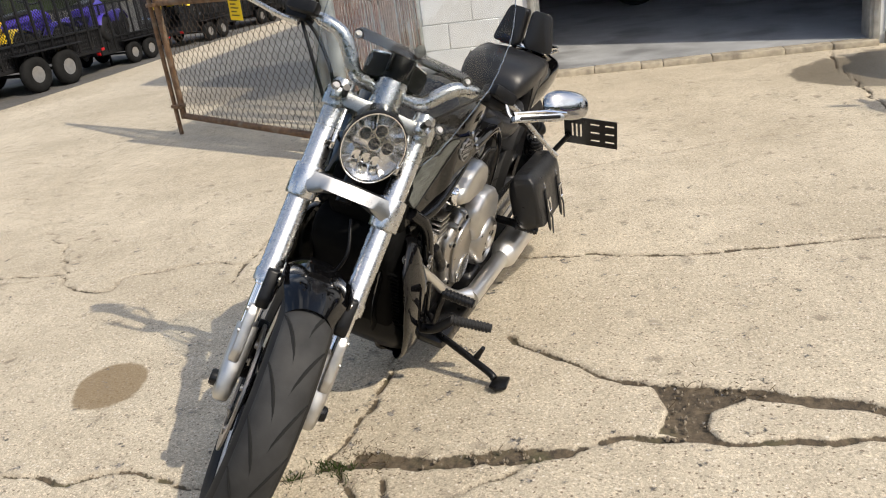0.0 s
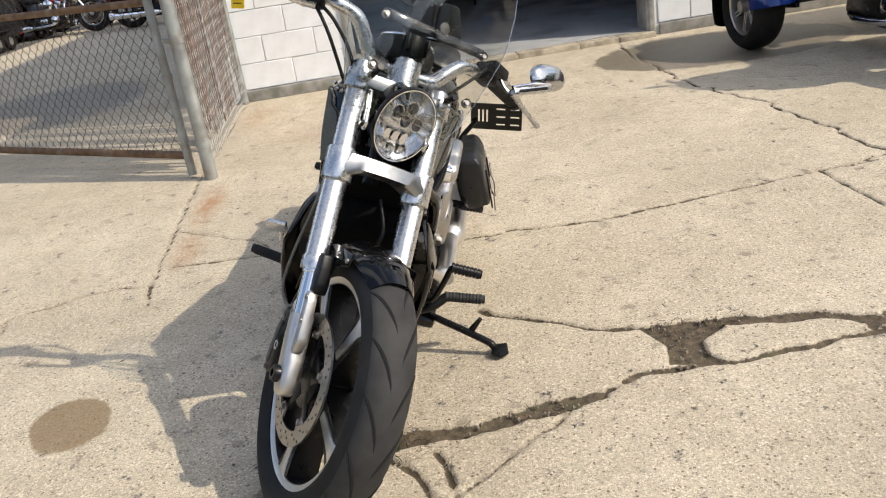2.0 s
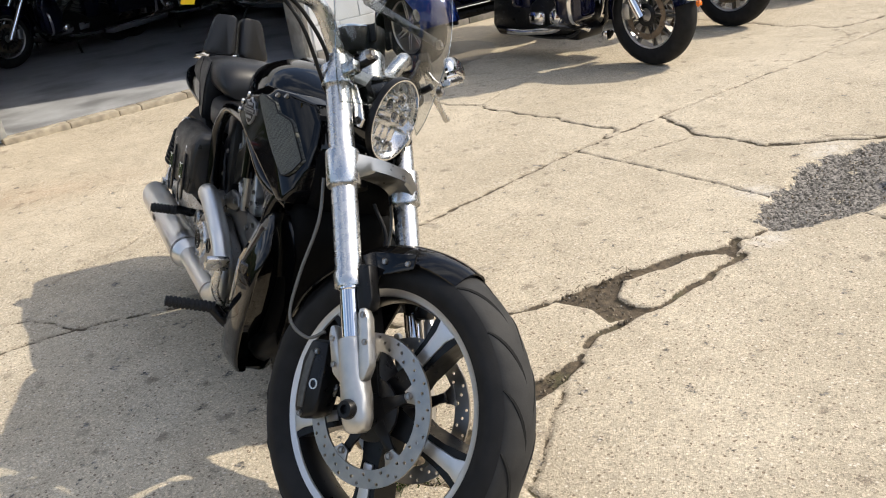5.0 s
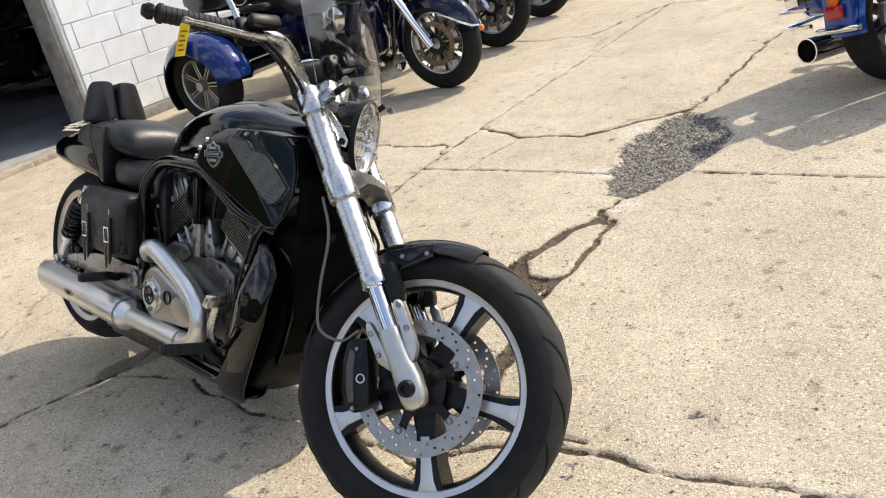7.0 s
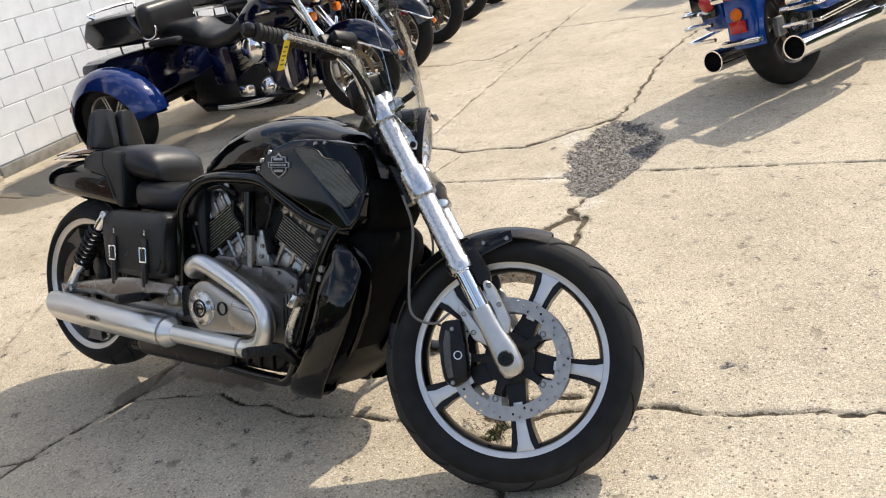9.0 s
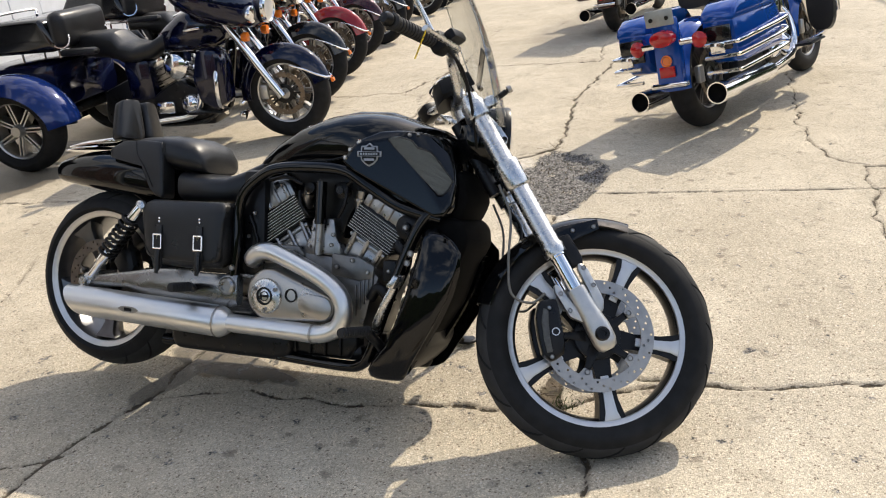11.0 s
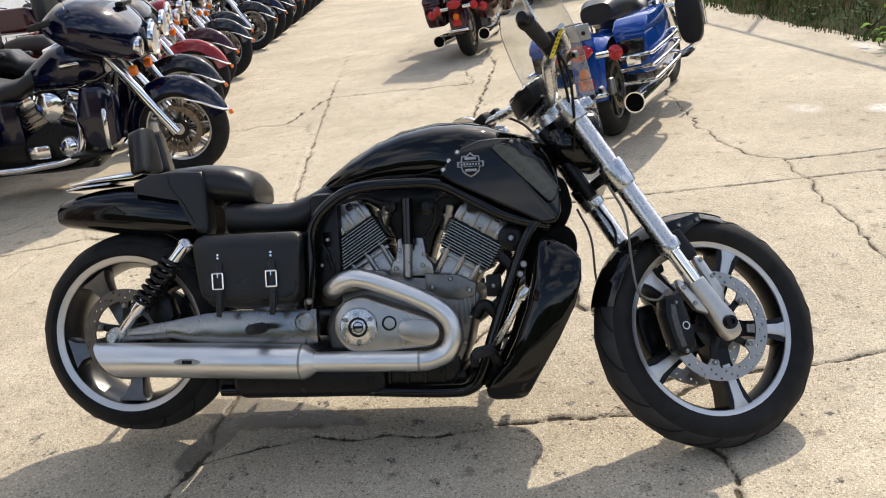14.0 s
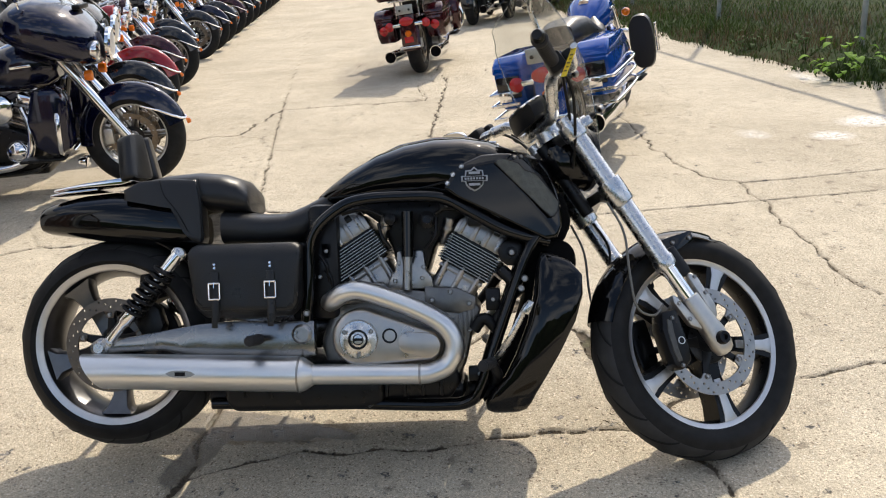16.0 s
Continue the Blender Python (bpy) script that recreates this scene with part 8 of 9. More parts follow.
    for s in (-1, 1):
        p("fork_tube", Geo().tube([(0.0, s * 0.1, 0.3), (-0.14, s * 0.1, 0.52), (-0.34, s * 0.1, 0.84)], [0.034, 0.032, 0.024], 14), CHROME, "chrome fork leg")
        p("turn_signal", Geo().lathe([(0, -0.03), (0.026, -0.02), (0.032, 0.0), (0.03, 0.022), (0, 0.028)], (-0.16, s * 0.17, 0.72), (1, 0, 0), 16), AMBER, "amber turn lamp")
    if fairing:
        fr = [oval(x, w, z0, z1, 2.6, 28) for x, w, z1, z0 in ((-0.58, 0.3, 1.1, 0.95), (-0.5, 0.375, 1.16, 0.89), (-0.38, 0.395, 1.175, 0.83), (-0.26, 0.37, 1.14, 0.79), (-0.17, 0.3, 1.075, 0.765), (-0.11, 0.21, 1.0, 0.77), (-0.08, 0.13, 0.96, 0.79))]
        fa = p("fairing", Geo().loft(fr), body, "rounded handlebar fairing")
        p("screen", Geo().strip([(-0.24, 1.125), (-0.31, 1.23), (-0.37, 1.32)], [0.28, 0.25, 0.18], 0.004, crown=0.06), SMOKE, "", fa)
        p("vent", Geo().box((-0.2, -0.1, 1.09), (-0.15, 0.1, 1.12), 0.01), SATIN, "", fa)
    else:
        p("nacelle", Geo().lathe([(0, -0.22), (0.06, -0.18), (0.11, -0.06), (0.115, 0.0), (0.105, 0.006), (0, 0.0)], (-0.14, 0, 0.88), (1, 0, -0.1), 28), body if not light else CHROME, "headlight shell")
        if screen:
            p("screen", Geo().strip([(-0.12, 0.82), (-0.19, 1.05), (-0.29, 1.3)], [0.2, 0.25, 0.2], 0.004, crown=0.07), SMOKE, "clear windscreen")
    hl = p("headlight", Geo().lathe([(0.085, 0.0), (0.098, 0.0), (0.1, 0.02), (0.088, 0.03), (0.085, 0.026)], (-0.055 if fairing else -0.14, 0, 0.88), (1, 0, -0.1), 30, True), CHROME, "chrome-ringed headlight")
    p("lens", Geo().lathe([(0, 0.034), (0.05, 0.03), (0.085, 0.02), (0.085, 0.0), (0, -0.005)], (-0.055 if fairing else -0.14, 0, 0.88), (1, 0, -0.1), 26), WHITE_MARK, "", hl)
    for s in (-1, 1):
        if fairing or bars:
            p("passing_lamp", Geo().lathe([(0, -0.06), (0.04, -0.045), (0.058, 0.0), (0.055, 0.012), (0, 0.02)], (-0.09, s * 0.17, 0.86), (1, 0, -0.1), 22), CHROME, "chrome passing lamp")
        hb = curve([(-0.36, 0, 0.98), (-0.36, s * 0.1, 1.0), (-0.4, s * 0.25, 1.08), (-0.52, s * 0.36, 1.06), (-0.62, s * 0.4, 1.04)])
        p("handlebar", Geo().tube(hb, 0.014, 10), CHROME, "chrome handlebar")
        p("grip", Geo().tube(hb[-8:], 0.019, 12), GRIP)
        p("mirror", Geo().lathe([(0, -0.02), (0.05, -0.016), (0.06, 0.0), (0, 0.004)], (-0.42, s * 0.34, 1.22), (-1, 0, 0), 18).tube([(-0.42, s * 0.3, 1.09), (-0.42, s * 0.34, 1.2)], 0.006, 6), CHROME, "chrome mirror")
    tk = [oval(x, w, z0, z1, 2.5, 26) for x, w, z1, z0 in ((-0.36, 0.07, 0.84, 0.7), (-0.42, 0.13, 0.9, 0.66), (-0.54, 0.165, 0.93, 0.64), (-0.66, 0.15, 0.9, 0.64), (-0.78, 0.1, 0.83, 0.64), (-0.86, 0.06, 0.77, 0.64))]
    tank_ = p("tank", Geo().loft(tk), body, "teardrop tank")
    p("tank_console", Geo().loft([oval(x, w, z0, z1, 2.4, 14) for x, w, z1, z0 in ((-0.42, 0.03, 0.92, 0.86), (-0.54, 0.045, 0.95, 0.9), (-0.72, 0.035, 0.89, 0.84))]), CHROME, "", tank_)
    for s in (-1, 1):
        p("tank_badge", Geo().prism([(-0.6, 0.8), (-0.48, 0.81), (-0.47, 0.795), (-0.59, 0.785)], s * 0.155, s * 0.168, 0.003), CHROME, "", tank_)
    st = [oval(x, w, z0, z1, 3, 24) for x, w, z1, z0 in ((-0.78, 0.08, 0.8, 0.68), (-0.88, 0.16, 0.74, 0.62), (-1.0, 0.18, 0.72, 0.6), (-1.1, 0.18, 0.75, 0.6), (-1.16, 0.15, 0.82, 0.62), (-1.24, 0.14, 0.83, 0.64), (-1.4, 0.13, 0.83, 0.66), (-1.52, 0.1, 0.8, 0.68))]
    p("seat", Geo().loft(st), VINYL, "black two-up seat")
    p("seat_piping", Geo().tube(curve([(-1.13, -0.165, 0.7), (-1.14, -0.1, 0.775), (-1.14, 0.1, 0.775), (-1.13, 0.165, 0.7)]), 0.006, 6), SATIN)
    for sgn, bx in ((-1, -0.82), (1, -0.66)):
        m = Matrix.Translation((bx, 0, 0.38)) @ Matrix.Rotation(sgn * radians(22), 4, "Y")
        cy = p("cylinder", Geo().box((-0.055, -0.055, 0.0), (0.055, 0.055, 0.2), 0.015, m), ENGINE, "finned cylinder")
        for k in range(8):
            part("fin", Geo().box((-0.072, -0.075, 0.03 + k * 0.02), (0.072, 0.075, 0.038 + k * 0.02), 0.0, m), FIN if k % 2 else ENGINE, cy)
        part("rocker_box", Geo().box((-0.065, -0.07, 0.19), (0.065, 0.07, 0.255), 0.018, m), CHROME, cy)
    p("crankcase", Geo().prism(hull2(((-0.62, 0.3, 0.1), (-0.86, 0.3, 0.1), (-0.74, 0.36, 0.1))), -0.13, 0.13, 0.02), SATIN, "black engine cases")
    p("gearbox", Geo().prism([(-0.5, 0.2), (-0.52, 0.14), (-1.3, 0.15), (-1.36, 0.22), (-1.32, 0.42), (-1.1, 0.5), (-0.94, 0.46), (-0.9, 0.3), (-0.6, 0.26)], -0.12, 0.12, 0.02), SATIN, "black gearbox and lower frame")
    for s in (-1, 1):
        p("engine_cover", Geo().lathe([(0, 0.05), (0.05, 0.045), (0.075, 0.02), (0.08, -0.01), (0, -0.01)], (-0.66, s * 0.13, 0.29), (0, s, 0), 24), CHROME, "round chrome engine cover")
        p("engine_cover", Geo().box((-0.92, s * 0.12, 0.24), (-0.78, s * 0.17, 0.33), 0.02), CHROME)
    p("air_cleaner", Geo().lathe([(0, 0.05), (0.06, 0.046), (0.085, 0.03), (0.09, 0.0), (0, -0.01)], (-0.72, -0.12, 0.56), (0, -1, 0), 30), CHROME, "chrome air cleaner")
    p("downtube", Geo().tube(curve([(-0.34, 0.06, 0.7), (-0.44, 0.1, 0.4), (-0.52, 0.12, 0.2), (-0.8, 0.13, 0.16), (-1.3, 0.12, 0.2)]), 0.017, 8).tube(curve([(-0.34, -0.06, 0.7), (-0.44, -0.1, 0.4), (-0.52, -0.12, 0.2), (-0.8, -0.13, 0.16), (-1.3, -0.12, 0.2)]), 0.017, 8), JET, "black frame")
    p("side_cover", Geo().box((-1.12, -0.14, 0.34), (-0.92, 0.14, 0.62), 0.03), body, "painted side cover")
    for s in (-1, 1):
        p("header_pipe", Geo().tube(curve([(-0.6 - 0.2 * (s > 0), s * 0.1, 0.55), (-0.56, s * 0.16, 0.42), (-0.62, s * 0.18, 0.24), (-0.9, s * 0.19, 0.2), (-1.1, s * 0.2, 0.2)]), 0.022, 12), CHROME, "chrome header pipe")
        if not trike:
            mz = 0.2
            mf = p("muffler", Geo().tube([(-1.05, s * 0.21, mz), (-1.15, s * 0.22, mz), (-1.9, s * 0.24, mz + 0.03)], [0.03, 0.055, 0.06], 24, False).lathe([(0.052, 0), (0.052, 0.1), (0.0, 0.1)], (-1.9, s * 0.24, mz + 0.03), (1, 0, -0.04), 20, caps=False), CHROME, "long chrome muffler")
            # black disc stands for the darkness inside the pipe
            p("muffler_mouth", Geo().lathe([(0, 0), (0.054, 0.0), (0.054, 0.01), (0, 0.01)], (-1.865, s * 0.24, mz + 0.03), (-1, 0, 0.04), 20), VOID, "", mf)
            p("muffler_rim", Geo().lathe([(0.054, 0), (0.061, 0), (0.061, 0.012), (0.054, 0.012)], (-1.89, s * 0.24, mz + 0.03), (-1, 0, 0.04), 24, True), CHROME, "", mf)
        p("footboard", Geo().box((-0.62, s * 0.18, 0.25), (-0.36, s * 0.3, 0.27), 0.01), SATIN, "rubber-topped footboard")
        p("crash_bar", Geo().tube(curve([(-0.4, s * 0.06, 0.6), (-0.36, s * 0.2, 0.6), (-0.34, s * 0.34, 0.5), (-0.36, s * 0.32, 0.32), (-0.42, s * 0.12, 0.22)]), 0.016, 10), CHROME, "chrome engine guard")
        if fairing:
            p("leg_fairing", Geo().prism([(-0.5, 0.34), (-0.4, 0.28), (-0.3, 0.32), (-0.28, 0.6), (-0.32, 0.68), (-0.46, 0.68), (-0.52, 0.5)], s * 0.16, s * 0.33, 0.03), body, "painted leg fairing")
        if bags and not trike:
            bg = p("saddlebag", Geo().prism([(-1.2, 0.36), (-1.74, 0.36), (-1.82, 0.44), (-1.84, 0.62), (-1.24, 0.62), (-1.18, 0.52)], s * 0.17, s * 0.36, 0.03), body, "hard saddlebag")
            p("bag_lid", Geo().prism([(-1.22, 0.6), (-1.84, 0.6), (-1.82, 0.66), (-1.74, 0.7), (-1.3, 0.7)], s * 0.165, s * 0.365, 0.02), body, "", bg)
            if rails:
                p("guard_cover", Geo().loft([[(-0.36 + dx, s * (0.3 + 0.09 * c * w), 0.5 + 0.2 * z * w) for c, z in ((math.copysign(abs(c) ** 0.7, c), math.copysign(abs(z) ** 0.7, z)) for c, z in ring2(1, 24))] for dx, w in ((-0.05, 0.6), (-0.045, 0.95), (0.0, 1.0), (0.03, 0.9), (0.035, 0.6))]), VINYL, "black padded engine guard cover")
                p("guard_pipe", Geo().tube([(-0.4, s * 0.41, 0.42), (-0.42, s * 0.415, 0.62)], 0.012, 10), CHROME, "chrome highway peg")
            p("bag_trim", Geo().box((-1.855, s * 0.19, 0.45), (-1.835, s * 0.34, 0.585), 0.008), accent, "", bg)
            if rails:
                for z in (0.34, 0.42, 0.49):
                    p("bag_rail", Geo().tube(curve([(-1.15, s * 0.3, z + 0.04), (-1.2, s * 0.385, z + 0.02), (-1.8, s * 0.385, z), (-1.88, s * 0.36, z), (-1.89, s * 0.2, z)]), 0.011, 8), CHROME, "", bg)
                p("bag_reflector", Geo().box((-1.905, s * 0.24, 0.44), (-1.89, s * 0.32, 0.5), 0.005), CHROME, "", bg)
        if rear and not rails:
            p("bag_lamp", Geo().lathe([(0, 0), (0.048, 0), (0.05, 0.012), (0.03, 0.024), (0, 0.026)], (-1.84, s * 0.27, 0.5), (-1, 0, 0), 22), RED_LENS, "round red bag lamp")
        if not trike:
            p("rear_signal", Geo().lathe([(0, 0), (0.042, 0), (0.045, 0.015), (0.03, 0.03), (0, 0.034)], (-1.9, s * 0.19, 0.535), (-1, 0, 0), 20), RED_LENS, "round red rear lamp")
    if not trike:
        tl = p("tail_lamp", Geo().loft([[(x, 0.075 * w * c, 0.575 + 0.048 * w * z) for c, z in ring2(1, 24)] for x, w in ((-1.92, 0.9), (-1.95, 1.0), (-1.98, 0.92), (-1.992, 0.6))]), RED_LENS, "red tail lamp")
        p("lamp_bar", Geo().box((-1.925, -0.22, 0.52), (-1.9, 0.22, 0.555), 0.01), CHROME, "chrome lamp bar")
        if rear:
            p("tail_panel", Geo().prism([(-1.95, 0.3), (-1.9, 0.28), (-1.87, 0.56), (-1.9, 0.68), (-1.92, 0.68), (-1.93, 0.56)], -0.078, 0.078, 0.01), body, "painted fender tail")
            p("plate_bracket", Geo().box((-1.965, -0.085, 0.645), (-1.955, 0.085, 0.735), 0.004), GALV, "bare grey plate bracket")
            for y in (-0.06, 0.06):
                p("bracket_bolt", bolt((-1.965, y * 0.8, 0.685), (-1, 0, 0), 0.012, 0.006), SATIN)
            p("fender_badge", Geo().lathe([(0, 0.004), (0.022, 0.004), (0.025, 0.0)], (-1.953, 0, 0.45), (-1, 0, 0.1), 20).lathe([(0.026, 0), (0.033, 0), (0.033, 0.004), (0.026, 0.004)], (-1.953, 0, 0.45), (-1, 0, 0.1), 20, True), AMBER, "round gold fender badge")
            p("fender_reflector", Geo().box((-1.968, -0.045, 0.36), (-1.95, 0.045, 0.42), 0.004), RED_LENS)
            p("fender_chrome", Geo().box((-1.975, -0.11, 0.3), (-1.93, 0.11, 0.33), 0.01), CHROME)
    if pack:
        base = -1.62 if not trike else -1.69
        lift = Matrix.Translation((0, 0, -0.1 if trike else -0.05))
        p("pack_rack", Geo().tube([(base - 0.2, -0.12, 0.6), (base - 0.2, -0.12, 0.8), (base + 0.1, -0.12, 0.8), (base + 0.1, -0.12, 0.6)], 0.01, 8).tube([(base - 0.2, 0.12, 0.6), (base - 0.2, 0.12, 0.8), (base + 0.1, 0.12, 0.8), (base + 0.1, 0.12, 0.6)], 0.01, 8).box((base - 0.25, -0.18, 0.76), (base + 0.15, 0.18, 0.79), 0.006), CHROME, "chrome luggage rack")
        tp = p("tour_pack", Geo().prism([(base - 0.3, 0.84), (base + 0.18, 0.84), (base + 0.2, 0.9), (base + 0.12, 1.06), (base - 0.3, 1.06), (base - 0.38, 0.94)], -0.28, 0.28, 0.085, seg=3).moved(lift), JET if trike else body, "rear luggage box")
        p("pack_trim", Geo().box((base - 0.375, -0.26, 0.905), (base - 0.35, 0.26, 0.935), 0.008).moved(lift), RED_LENS, "", tp)
        p("pack_rail", Geo().tube(curve([(base - 0.25, -0.22, 1.06), (base - 0.28, -0.22, 1.1), (base - 0.28, 0.22, 1.1), (base - 0.25, 0.22, 1.06)]), 0.01, 8).moved(lift), CHROME, "", tp)
        p("back_pad", Geo().box((base + 0.15, -0.28, 0.85), (base + 0.28, 0.28, 1.1 if trike else 1.17), 0.06, seg=3).moved(lift), VINYL, "padded passenger back", tp)
        for s in (-1, 1):
            p("speaker", Geo().lathe([(0.058, 0.0), (0.058, 0.01), (0.066, 0.01), (0.068, 0.0)], (base + 0.22, s * 0.24, 0.92), (0.3, s, 0.2), 24, True).moved(lift), CHROME, "", tp)
            p("speaker_cone", Geo().lathe([(0.0, 0.008), (0.02, 0.006), (0.058, 0.003), (0.058, -0.03), (0, -0.03)], (base + 0.22, s * 0.24, 0.92), (0.3, s, 0.2), 24).moved(lift), SATIN, "", tp)
            p("arm_pad", Geo().box((base + 0.2, s * 0.2, 0.8), (base + 0.48, s * 0.28, 0.85), 0.03).moved(lift), VINYL, "", tp)
    if not trike:
        p("stand_leg", Geo().tube([(-0.72, 0.12, 0.18), (-0.68, 0.26, 0.028)], 0.012, 8), SATIN, "side stand")
    return root


def stand_at(ob, x, y, heading, lean=0.0):
    ob.matrix_world = Matrix.Translation((x, y, 0.0)) @ Matrix.Rotation(radians(heading), 4, "Z") @ Matrix.Rotation(radians(-lean), 4, "X")
    return ob


def place_m(x, y, heading, lean=0.0):
    return Matrix.Translation((x, y, 0.0)) @ Matrix.Rotation(radians(heading), 4, "Z") @ Matrix.Rotation(radians(-lean), 4, "X")


ROWG = "motorcycles parked in a row along the wall"
stand_at(tourer("navy touring trike with metallic blue rear fenders, parked by the wall", NAVY, COBALT, fairing=True, pack=True, trike=True), -1.97, 2.97, 10.5)
b_faired = stand_at(tourer("black faired touring motorcycle with a luggage box and a large headlight", JET, fairing=True, pack=True, group=ROWG), -2.4, 4.02, 11, 6)
b_red = stand_at(tourer("red and tan cruiser motorcycle with chrome passing lamps", RED, CREAM, fairing=False, fender_mat=RED, bars=True, screen=False, group=ROWG), -2.72, 5.03, 11, 6)
b_maroon = stand_at(tourer("maroon touring motorcycle with chrome fork", MAROON, fairing=False, pack=True, bars=True, group=ROWG), -3.02, 6.03, 11, 6)
b_black = stand_at(tourer("black touring motorcycle with a chrome headlight ring", JET, fairing=False, pack=True, light=False, bars=True, screen=False, group=ROWG), -3.14, 6.88, 10, 6)
b_wire = stand_at(tourer("black cruiser motorcycle with wire-spoked wheels", JET, SILVER, fairing=False, wire=True, screen=False, light=True, group=ROWG), -3.52, 7.95, 10, 6)
b_blue = stand_at(tourer("dark blue faired touring motorcycle", NAVY, fairing=True, pack=True, group=ROWG), -3.72, 10.1, 10, 6)
kinds = ((b_black, 9.2), (b_wire, 10.95), (b_maroon, 12.1), (b_wire, 13.2), (b_faired, 14.2), (b_black, 15.4), (b_wire, 16.7), (b_red, 17.6), (b_black, 18.4), (b_wire, 19.5), (b_maroon, 20.5))
for i, (src, y) in enumerate(kinds):
    copy_thing(src, place_m(-3.6 - 0.142 * (y - 9.2), y, 10 + 2 * math.sin(i * 2.3), 6))

stand_at(tourer("bright blue touring motorcycle with chrome bag rails, seen from behind", BRIGHT_BLUE, JET, fairing=False, rear=True, rails=True, bars=True), 1.33, 4.66, 70.5, 10)
red_rear = stand_at(tourer("dark red touring motorcycle with a luggage box", MAROON, fairing=True, pack=True, rear=True), -0.28, 8.55, 84, 6)
far_group = "motorcycles parked far down the yard"
for x, y, h in ((0.35, 13.2, 80), (1.0, 13.9, 78), (1.6, 14.4, 75), (-0.3, 14.9, 84)):
    ob = copy_thing(b_black, place_m(x, y, h, 6))
    ob["group"] = far_group
# behind the gate and inside the garage
gate_group = "motorcycles parked behind the gate"
for x, y, h, src in ((-12.6, -4.4, 96, b_maroon), (-12.9, -6.9, 94, b_black), (-12.4, -9.2, 98, b_maroon), (-14.0, -5.6, 95, b_black), (-13.9, -8.1, 92, b_red)):
    ob = copy_thing(src, place_m(x, y, h, 6))
    ob["group"] = gate_group
garage_group = "motorcycles standing in the garage"
for x, y, h, src in ((-8.0, -0.6, -60, b_blue), (-8.7, 0.6, -65, b_wire), (-9.0, 2.0, 200, b_black)):
    ob = copy_thing(src, place_m(x, y, h, 6) @ Matrix.Translation((0, 0, 0.045)))
    ob["group"] = garage_group


# ---- utility trailers ----
MESHBLACK = material("black_trailer_steel", (0.008, 0.008, 0.009), 0.5, 0.1, var=0.2, scale=30)
TYRE = material("black_trailer_tyre", (0.009, 0.009, 0.009), 0.8, spec=0.25, var=0.3, scale=20)
YELLOW_PLASTIC = material("yellow_plastic", (0.75, 0.52, 0.015), 0.35, var=0.06)
PURPLE = material("violet_plastic", (0.05, 0.03, 0.3), 0.35, var=0.06)


def quad_bike(body, label):
    root = thing("quad_bike", label, "quad bike")
    for x in (-0.42, 0.42):
        for s in (-1, 1):
            w = part("wheel", Geo().lathe([(0, -0.05), (0.09, -0.05), (0.1, 0.0), (0.09, 0.05), (0, 0.05)], (x, s * 0.36, 0.25), (0, 1, 0), 20), CAST, root)
            part("tyre", tyre_geo(0.25, 0.1, 0.1, 3.2, 11, 28).moved(Matrix.Translation((x, s * 0.36, 0.25))), RUBBER, w)
            part("fender", Geo().strip([(x + 0.31 * math.cos(a), 0.26 + 0.31 * math.sin(a)) for a in (radians(20 + 140 * i / 10) for i in range(11))], 0.13, 0.006, crown=0.03).moved(Matrix.Translation((0, s * 0.32, 0))), body, root)
    part("body", Geo().loft([oval(x, w, z0, z1, 2.6, 20) for x, w, z1, z0 in ((-0.6, 0.12, 0.68, 0.55), (-0.3, 0.16, 0.74, 0.4), (0.0, 0.15, 0.76, 0.32), (0.3, 0.14, 0.82, 0.4), (0.5, 0.1, 0.74, 0.5))]), body, root)
    part("seat", Geo().loft([oval(x, w, z0, z1, 3, 16) for x, w, z1, z0 in ((-0.5, 0.12, 0.78, 0.7), (-0.2, 0.14, 0.82, 0.72), (0.1, 0.1, 0.84, 0.74))]), VINYL, root)
    part("handlebar", Geo().tube(curve([(0.25, -0.36, 1.0), (0.3, -0.1, 0.92), (0.3, 0.1, 0.92), (0.25, 0.36, 1.0)]), 0.016, 8), SATIN, root)
    part("engine", Geo().box((-0.2, -0.14, 0.2), (0.2, 0.14, 0.5), 0.04), ENGINE, root)
    return root


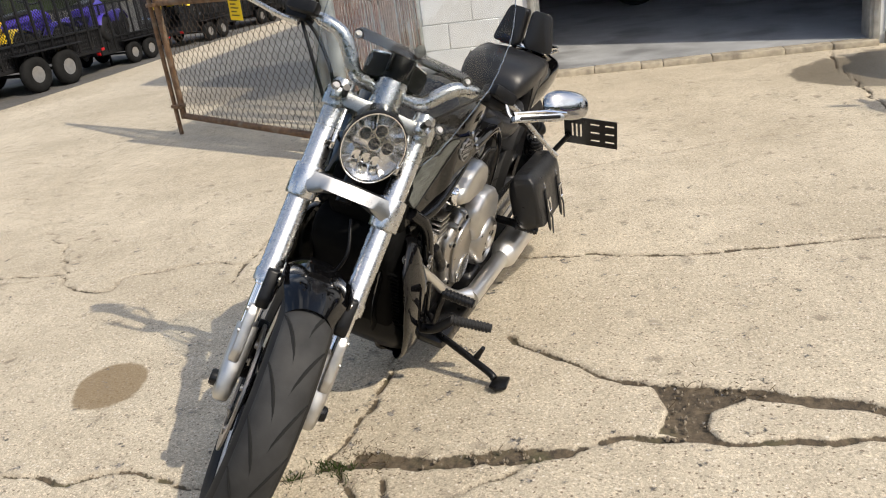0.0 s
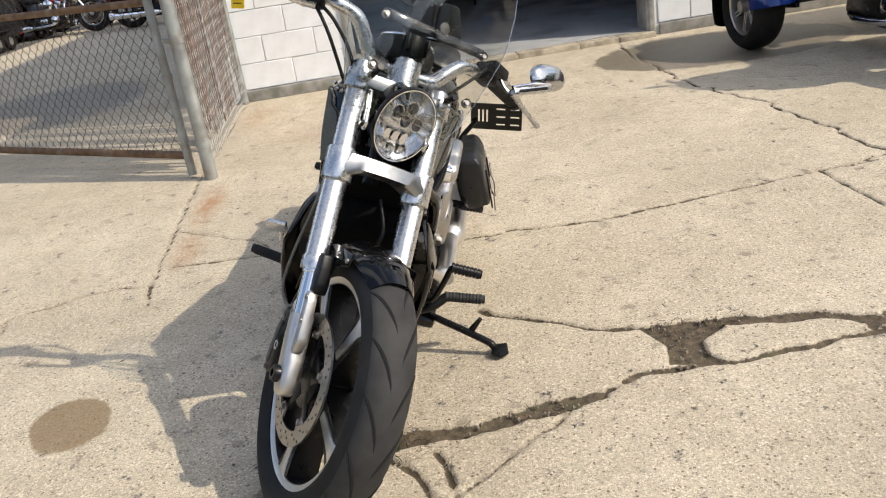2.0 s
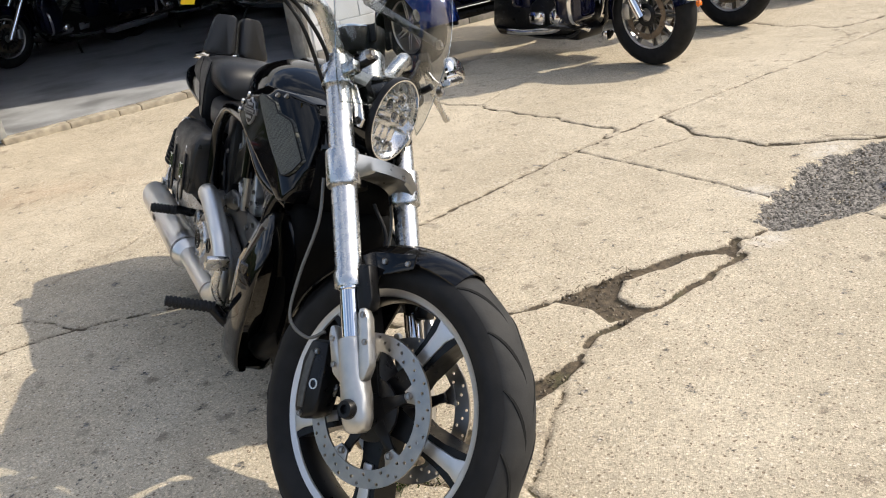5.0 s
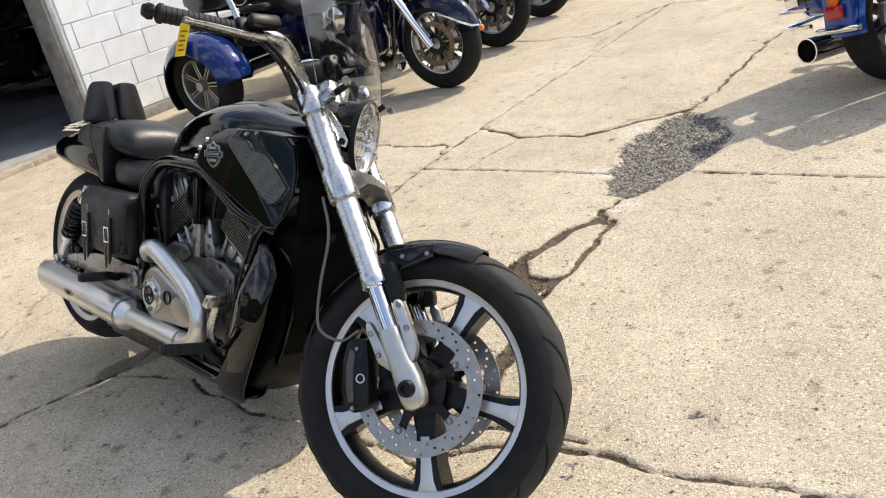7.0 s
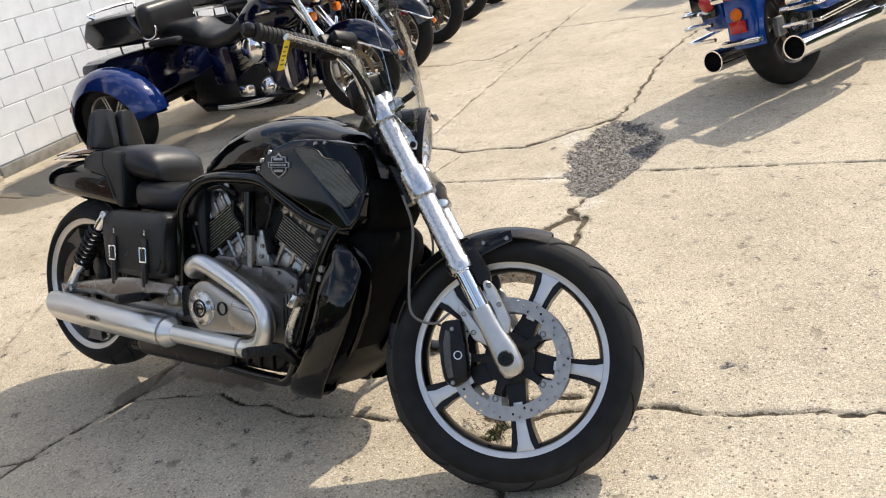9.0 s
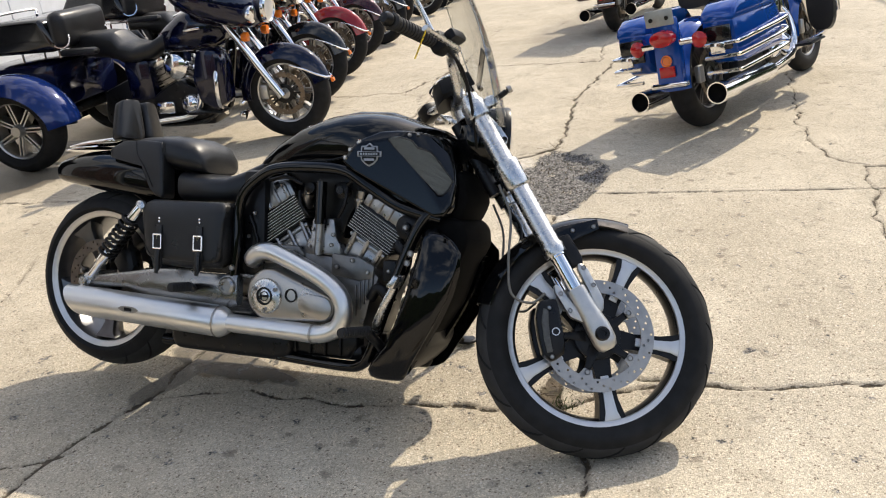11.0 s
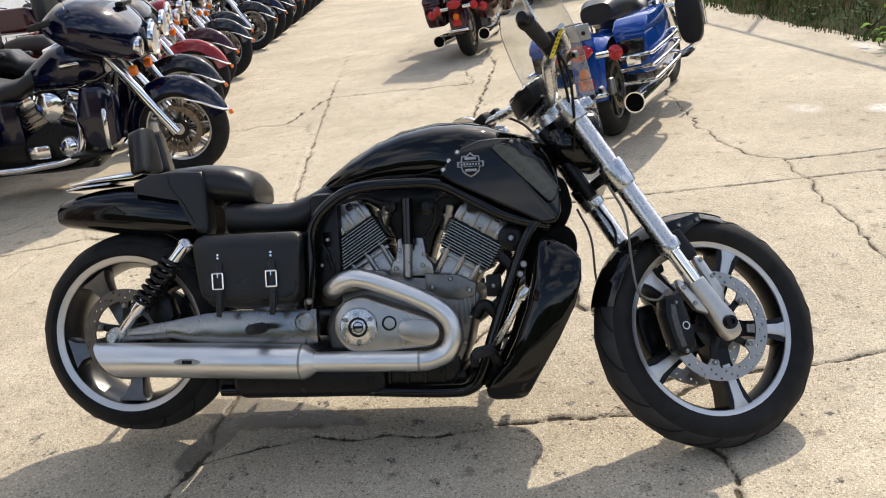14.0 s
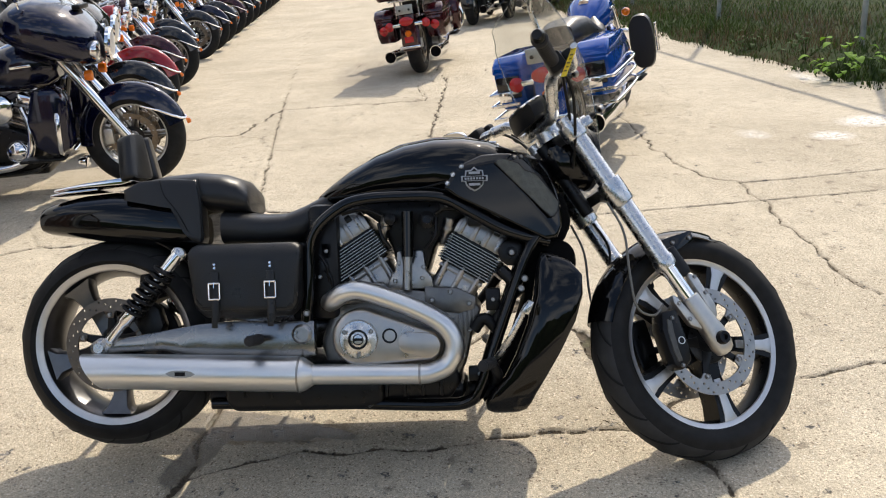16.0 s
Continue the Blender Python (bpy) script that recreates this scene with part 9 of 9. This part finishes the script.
def trailer(label):
    root = thing("utility_trailer", label, "trailer")
    L2, W2 = 1.5, 0.78
    part("frame", Geo().box((-L2, -W2, 0.4), (L2, -W2 + 0.06, 0.46), 0.005).box((-L2, W2 - 0.06, 0.4), (L2, W2, 0.46), 0.005).box((-L2, -W2, 0.4), (-L2 + 0.06, W2, 0.46), 0.005).box((L2 - 0.06, -W2, 0.4), (L2, W2, 0.46), 0.005), MESHBLACK, root)
    part("deck", Geo().box((-L2, -W2, 0.46), (L2, W2, 0.485), 0.003), MESHBLACK, root)
    for s in (-1, 1):
        y = s * W2
        for z in (0.8, 1.7):
            part("side_rail", Geo().box((-L2, y - 0.02, z), (L2, y + 0.02, z + 0.04), 0.004), MESHBLACK, root)
        for k in range(11):
            x = -L2 + 0.02 + k * (2 * L2 - 0.06) / 10
            part("upright", Geo().box((x, y - 0.02, 0.46), (x + 0.045, y + 0.02, 1.72), 0.004), MESHBLACK, root)
        tagged(part("mesh_panel", chain_link(2 * L2, 0.5, 1.7, 0.06, 0.006).moved(Matrix.Translation((-L2, y, 0))), MESHBLACK, root), kind="stuff")
        # added black sheet, stands for the shade seen through the mesh
        part("dark_backing", Geo().box((-L2, y - s * 0.02 - 0.004, 0.48), (L2, y - s * 0.02 + 0.004, 0.82), 0.002), MESHBLACK, root)
        for x in (-0.36, 0.36):
            w = part("wheel", Geo().lathe([(0, -0.05), (0.05, -0.05), (0.08, -0.02), (0.13, -0.05), (0.15, -0.06), (0.155, 0.06), (0, 0.05)], (x, s * (W2 + 0.13), 0.31), (0, 1 * s, 0), 24), GREYRIM, root)
            part("tyre", tyre_geo(0.31, 0.09, 0.15, 2.8, 11, 32).moved(Matrix.Translation((x, s * (W2 + 0.13), 0.31))), TYRE, w)
        part("fender", Geo().box((-0.75, s * (W2 + 0.02), 0.66), (0.75, s * (W2 + 0.26), 0.675), 0.004), MESHBLACK, root)
        part("tail_lamp", Geo().box((-L2 - 0.03, s * (W2 - 0.12), 0.42), (-L2, s * W2, 0.5), 0.01), RED_LENS, root)
        part("side_lamp", Geo().box((L2 - 0.1, s * W2 + 0.022 * s - 0.006, 0.41), (L2 - 0.02, s * W2 + 0.022 * s + 0.006, 0.46), 0.004), RED_LENS, root)
    part("axle", Geo().tube([(-0.36, -W2, 0.31), (-0.36, W2, 0.31)], 0.03, 10).tube([(0.36, -W2, 0.31), (0.36, W2, 0.31)], 0.03, 10), MESHBLACK, root)
    part("tongue", Geo().tube([(L2, -0.5, 0.43), (L2 + 1.0, 0, 0.43), (L2, 0.5, 0.43)], 0.03, 8).tube([(L2 + 0.95, 0, 0.0), (L2 + 0.95, 0, 0.6)], 0.025, 10), MESHBLACK, root)
    return root


t1 = trailer("black mesh-sided utility trailer carrying a quad bike")
SMALL = Matrix.Diagonal((0.7, 0.7, 0.7, 1))
t1.matrix_world = Matrix.Translation((-5.6, -7.8, 0)) @ Matrix.Rotation(radians(181), 4, "Z") @ SMALL
for x, y in ((-7.5, -7.85), (-3.7, -7.75), (-9.4, -7.95), (-11.3, -8.2), (-13.2, -8.5), (-15.1, -8.8)):
    copy_thing(t1, Matrix.Translation((x, y, 0)) @ Matrix.Rotation(radians(181), 4, "Z") @ SMALL)
for x, y, mat, lab, h in ((-5.3, -7.78, YELLOW_PLASTIC, "yellow quad bike standing on the trailer", 190), (-7.2, -7.85, PURPLE, "violet quad bike standing on the trailer", 200), (-6.0, -7.8, PURPLE, "violet and black quad bike standing on the trailer", 175), (-9.3, -7.95, YELLOW_PLASTIC, "yellow and black quad bike on the far trailer", 195)):
    q = quad_bike(mat, lab)
    q.matrix_world = Matrix.Translation((x, y, 0.34)) @ Matrix.Rotation(radians(h), 4, "Z") @ SMALL


# ---- faces of the wall's blocks, last ----
block_mesh = {}
rest = Geo()
near = 0
for s, e, z0, z1 in block_rows():
    if s < 7.4 and z1 < 2.5 and near < 290:
        near += 1
        key = round(e - s, 2)
        if key not in block_mesh:
            block_mesh[key] = mesh_of("block", Geo().box((0, -0.004, 0), (e - s, 0.008, 0.193), 0.004, seg=1), PAINT)
        ob = new("block", block_mesh[key])
        ob.matrix_world = WALL @ Matrix.Translation((s, 0.0015 * math.sin(s * 37 + z0 * 51), z0))
        ob.parent = wall_front
    else:
        rest.box((s, -0.004, z0), (e, 0.008, z1))
far_blocks = part("block_rest", rest.moved(WALL), PAINT, wall_front)
tagged(far_blocks, kind="stuff")
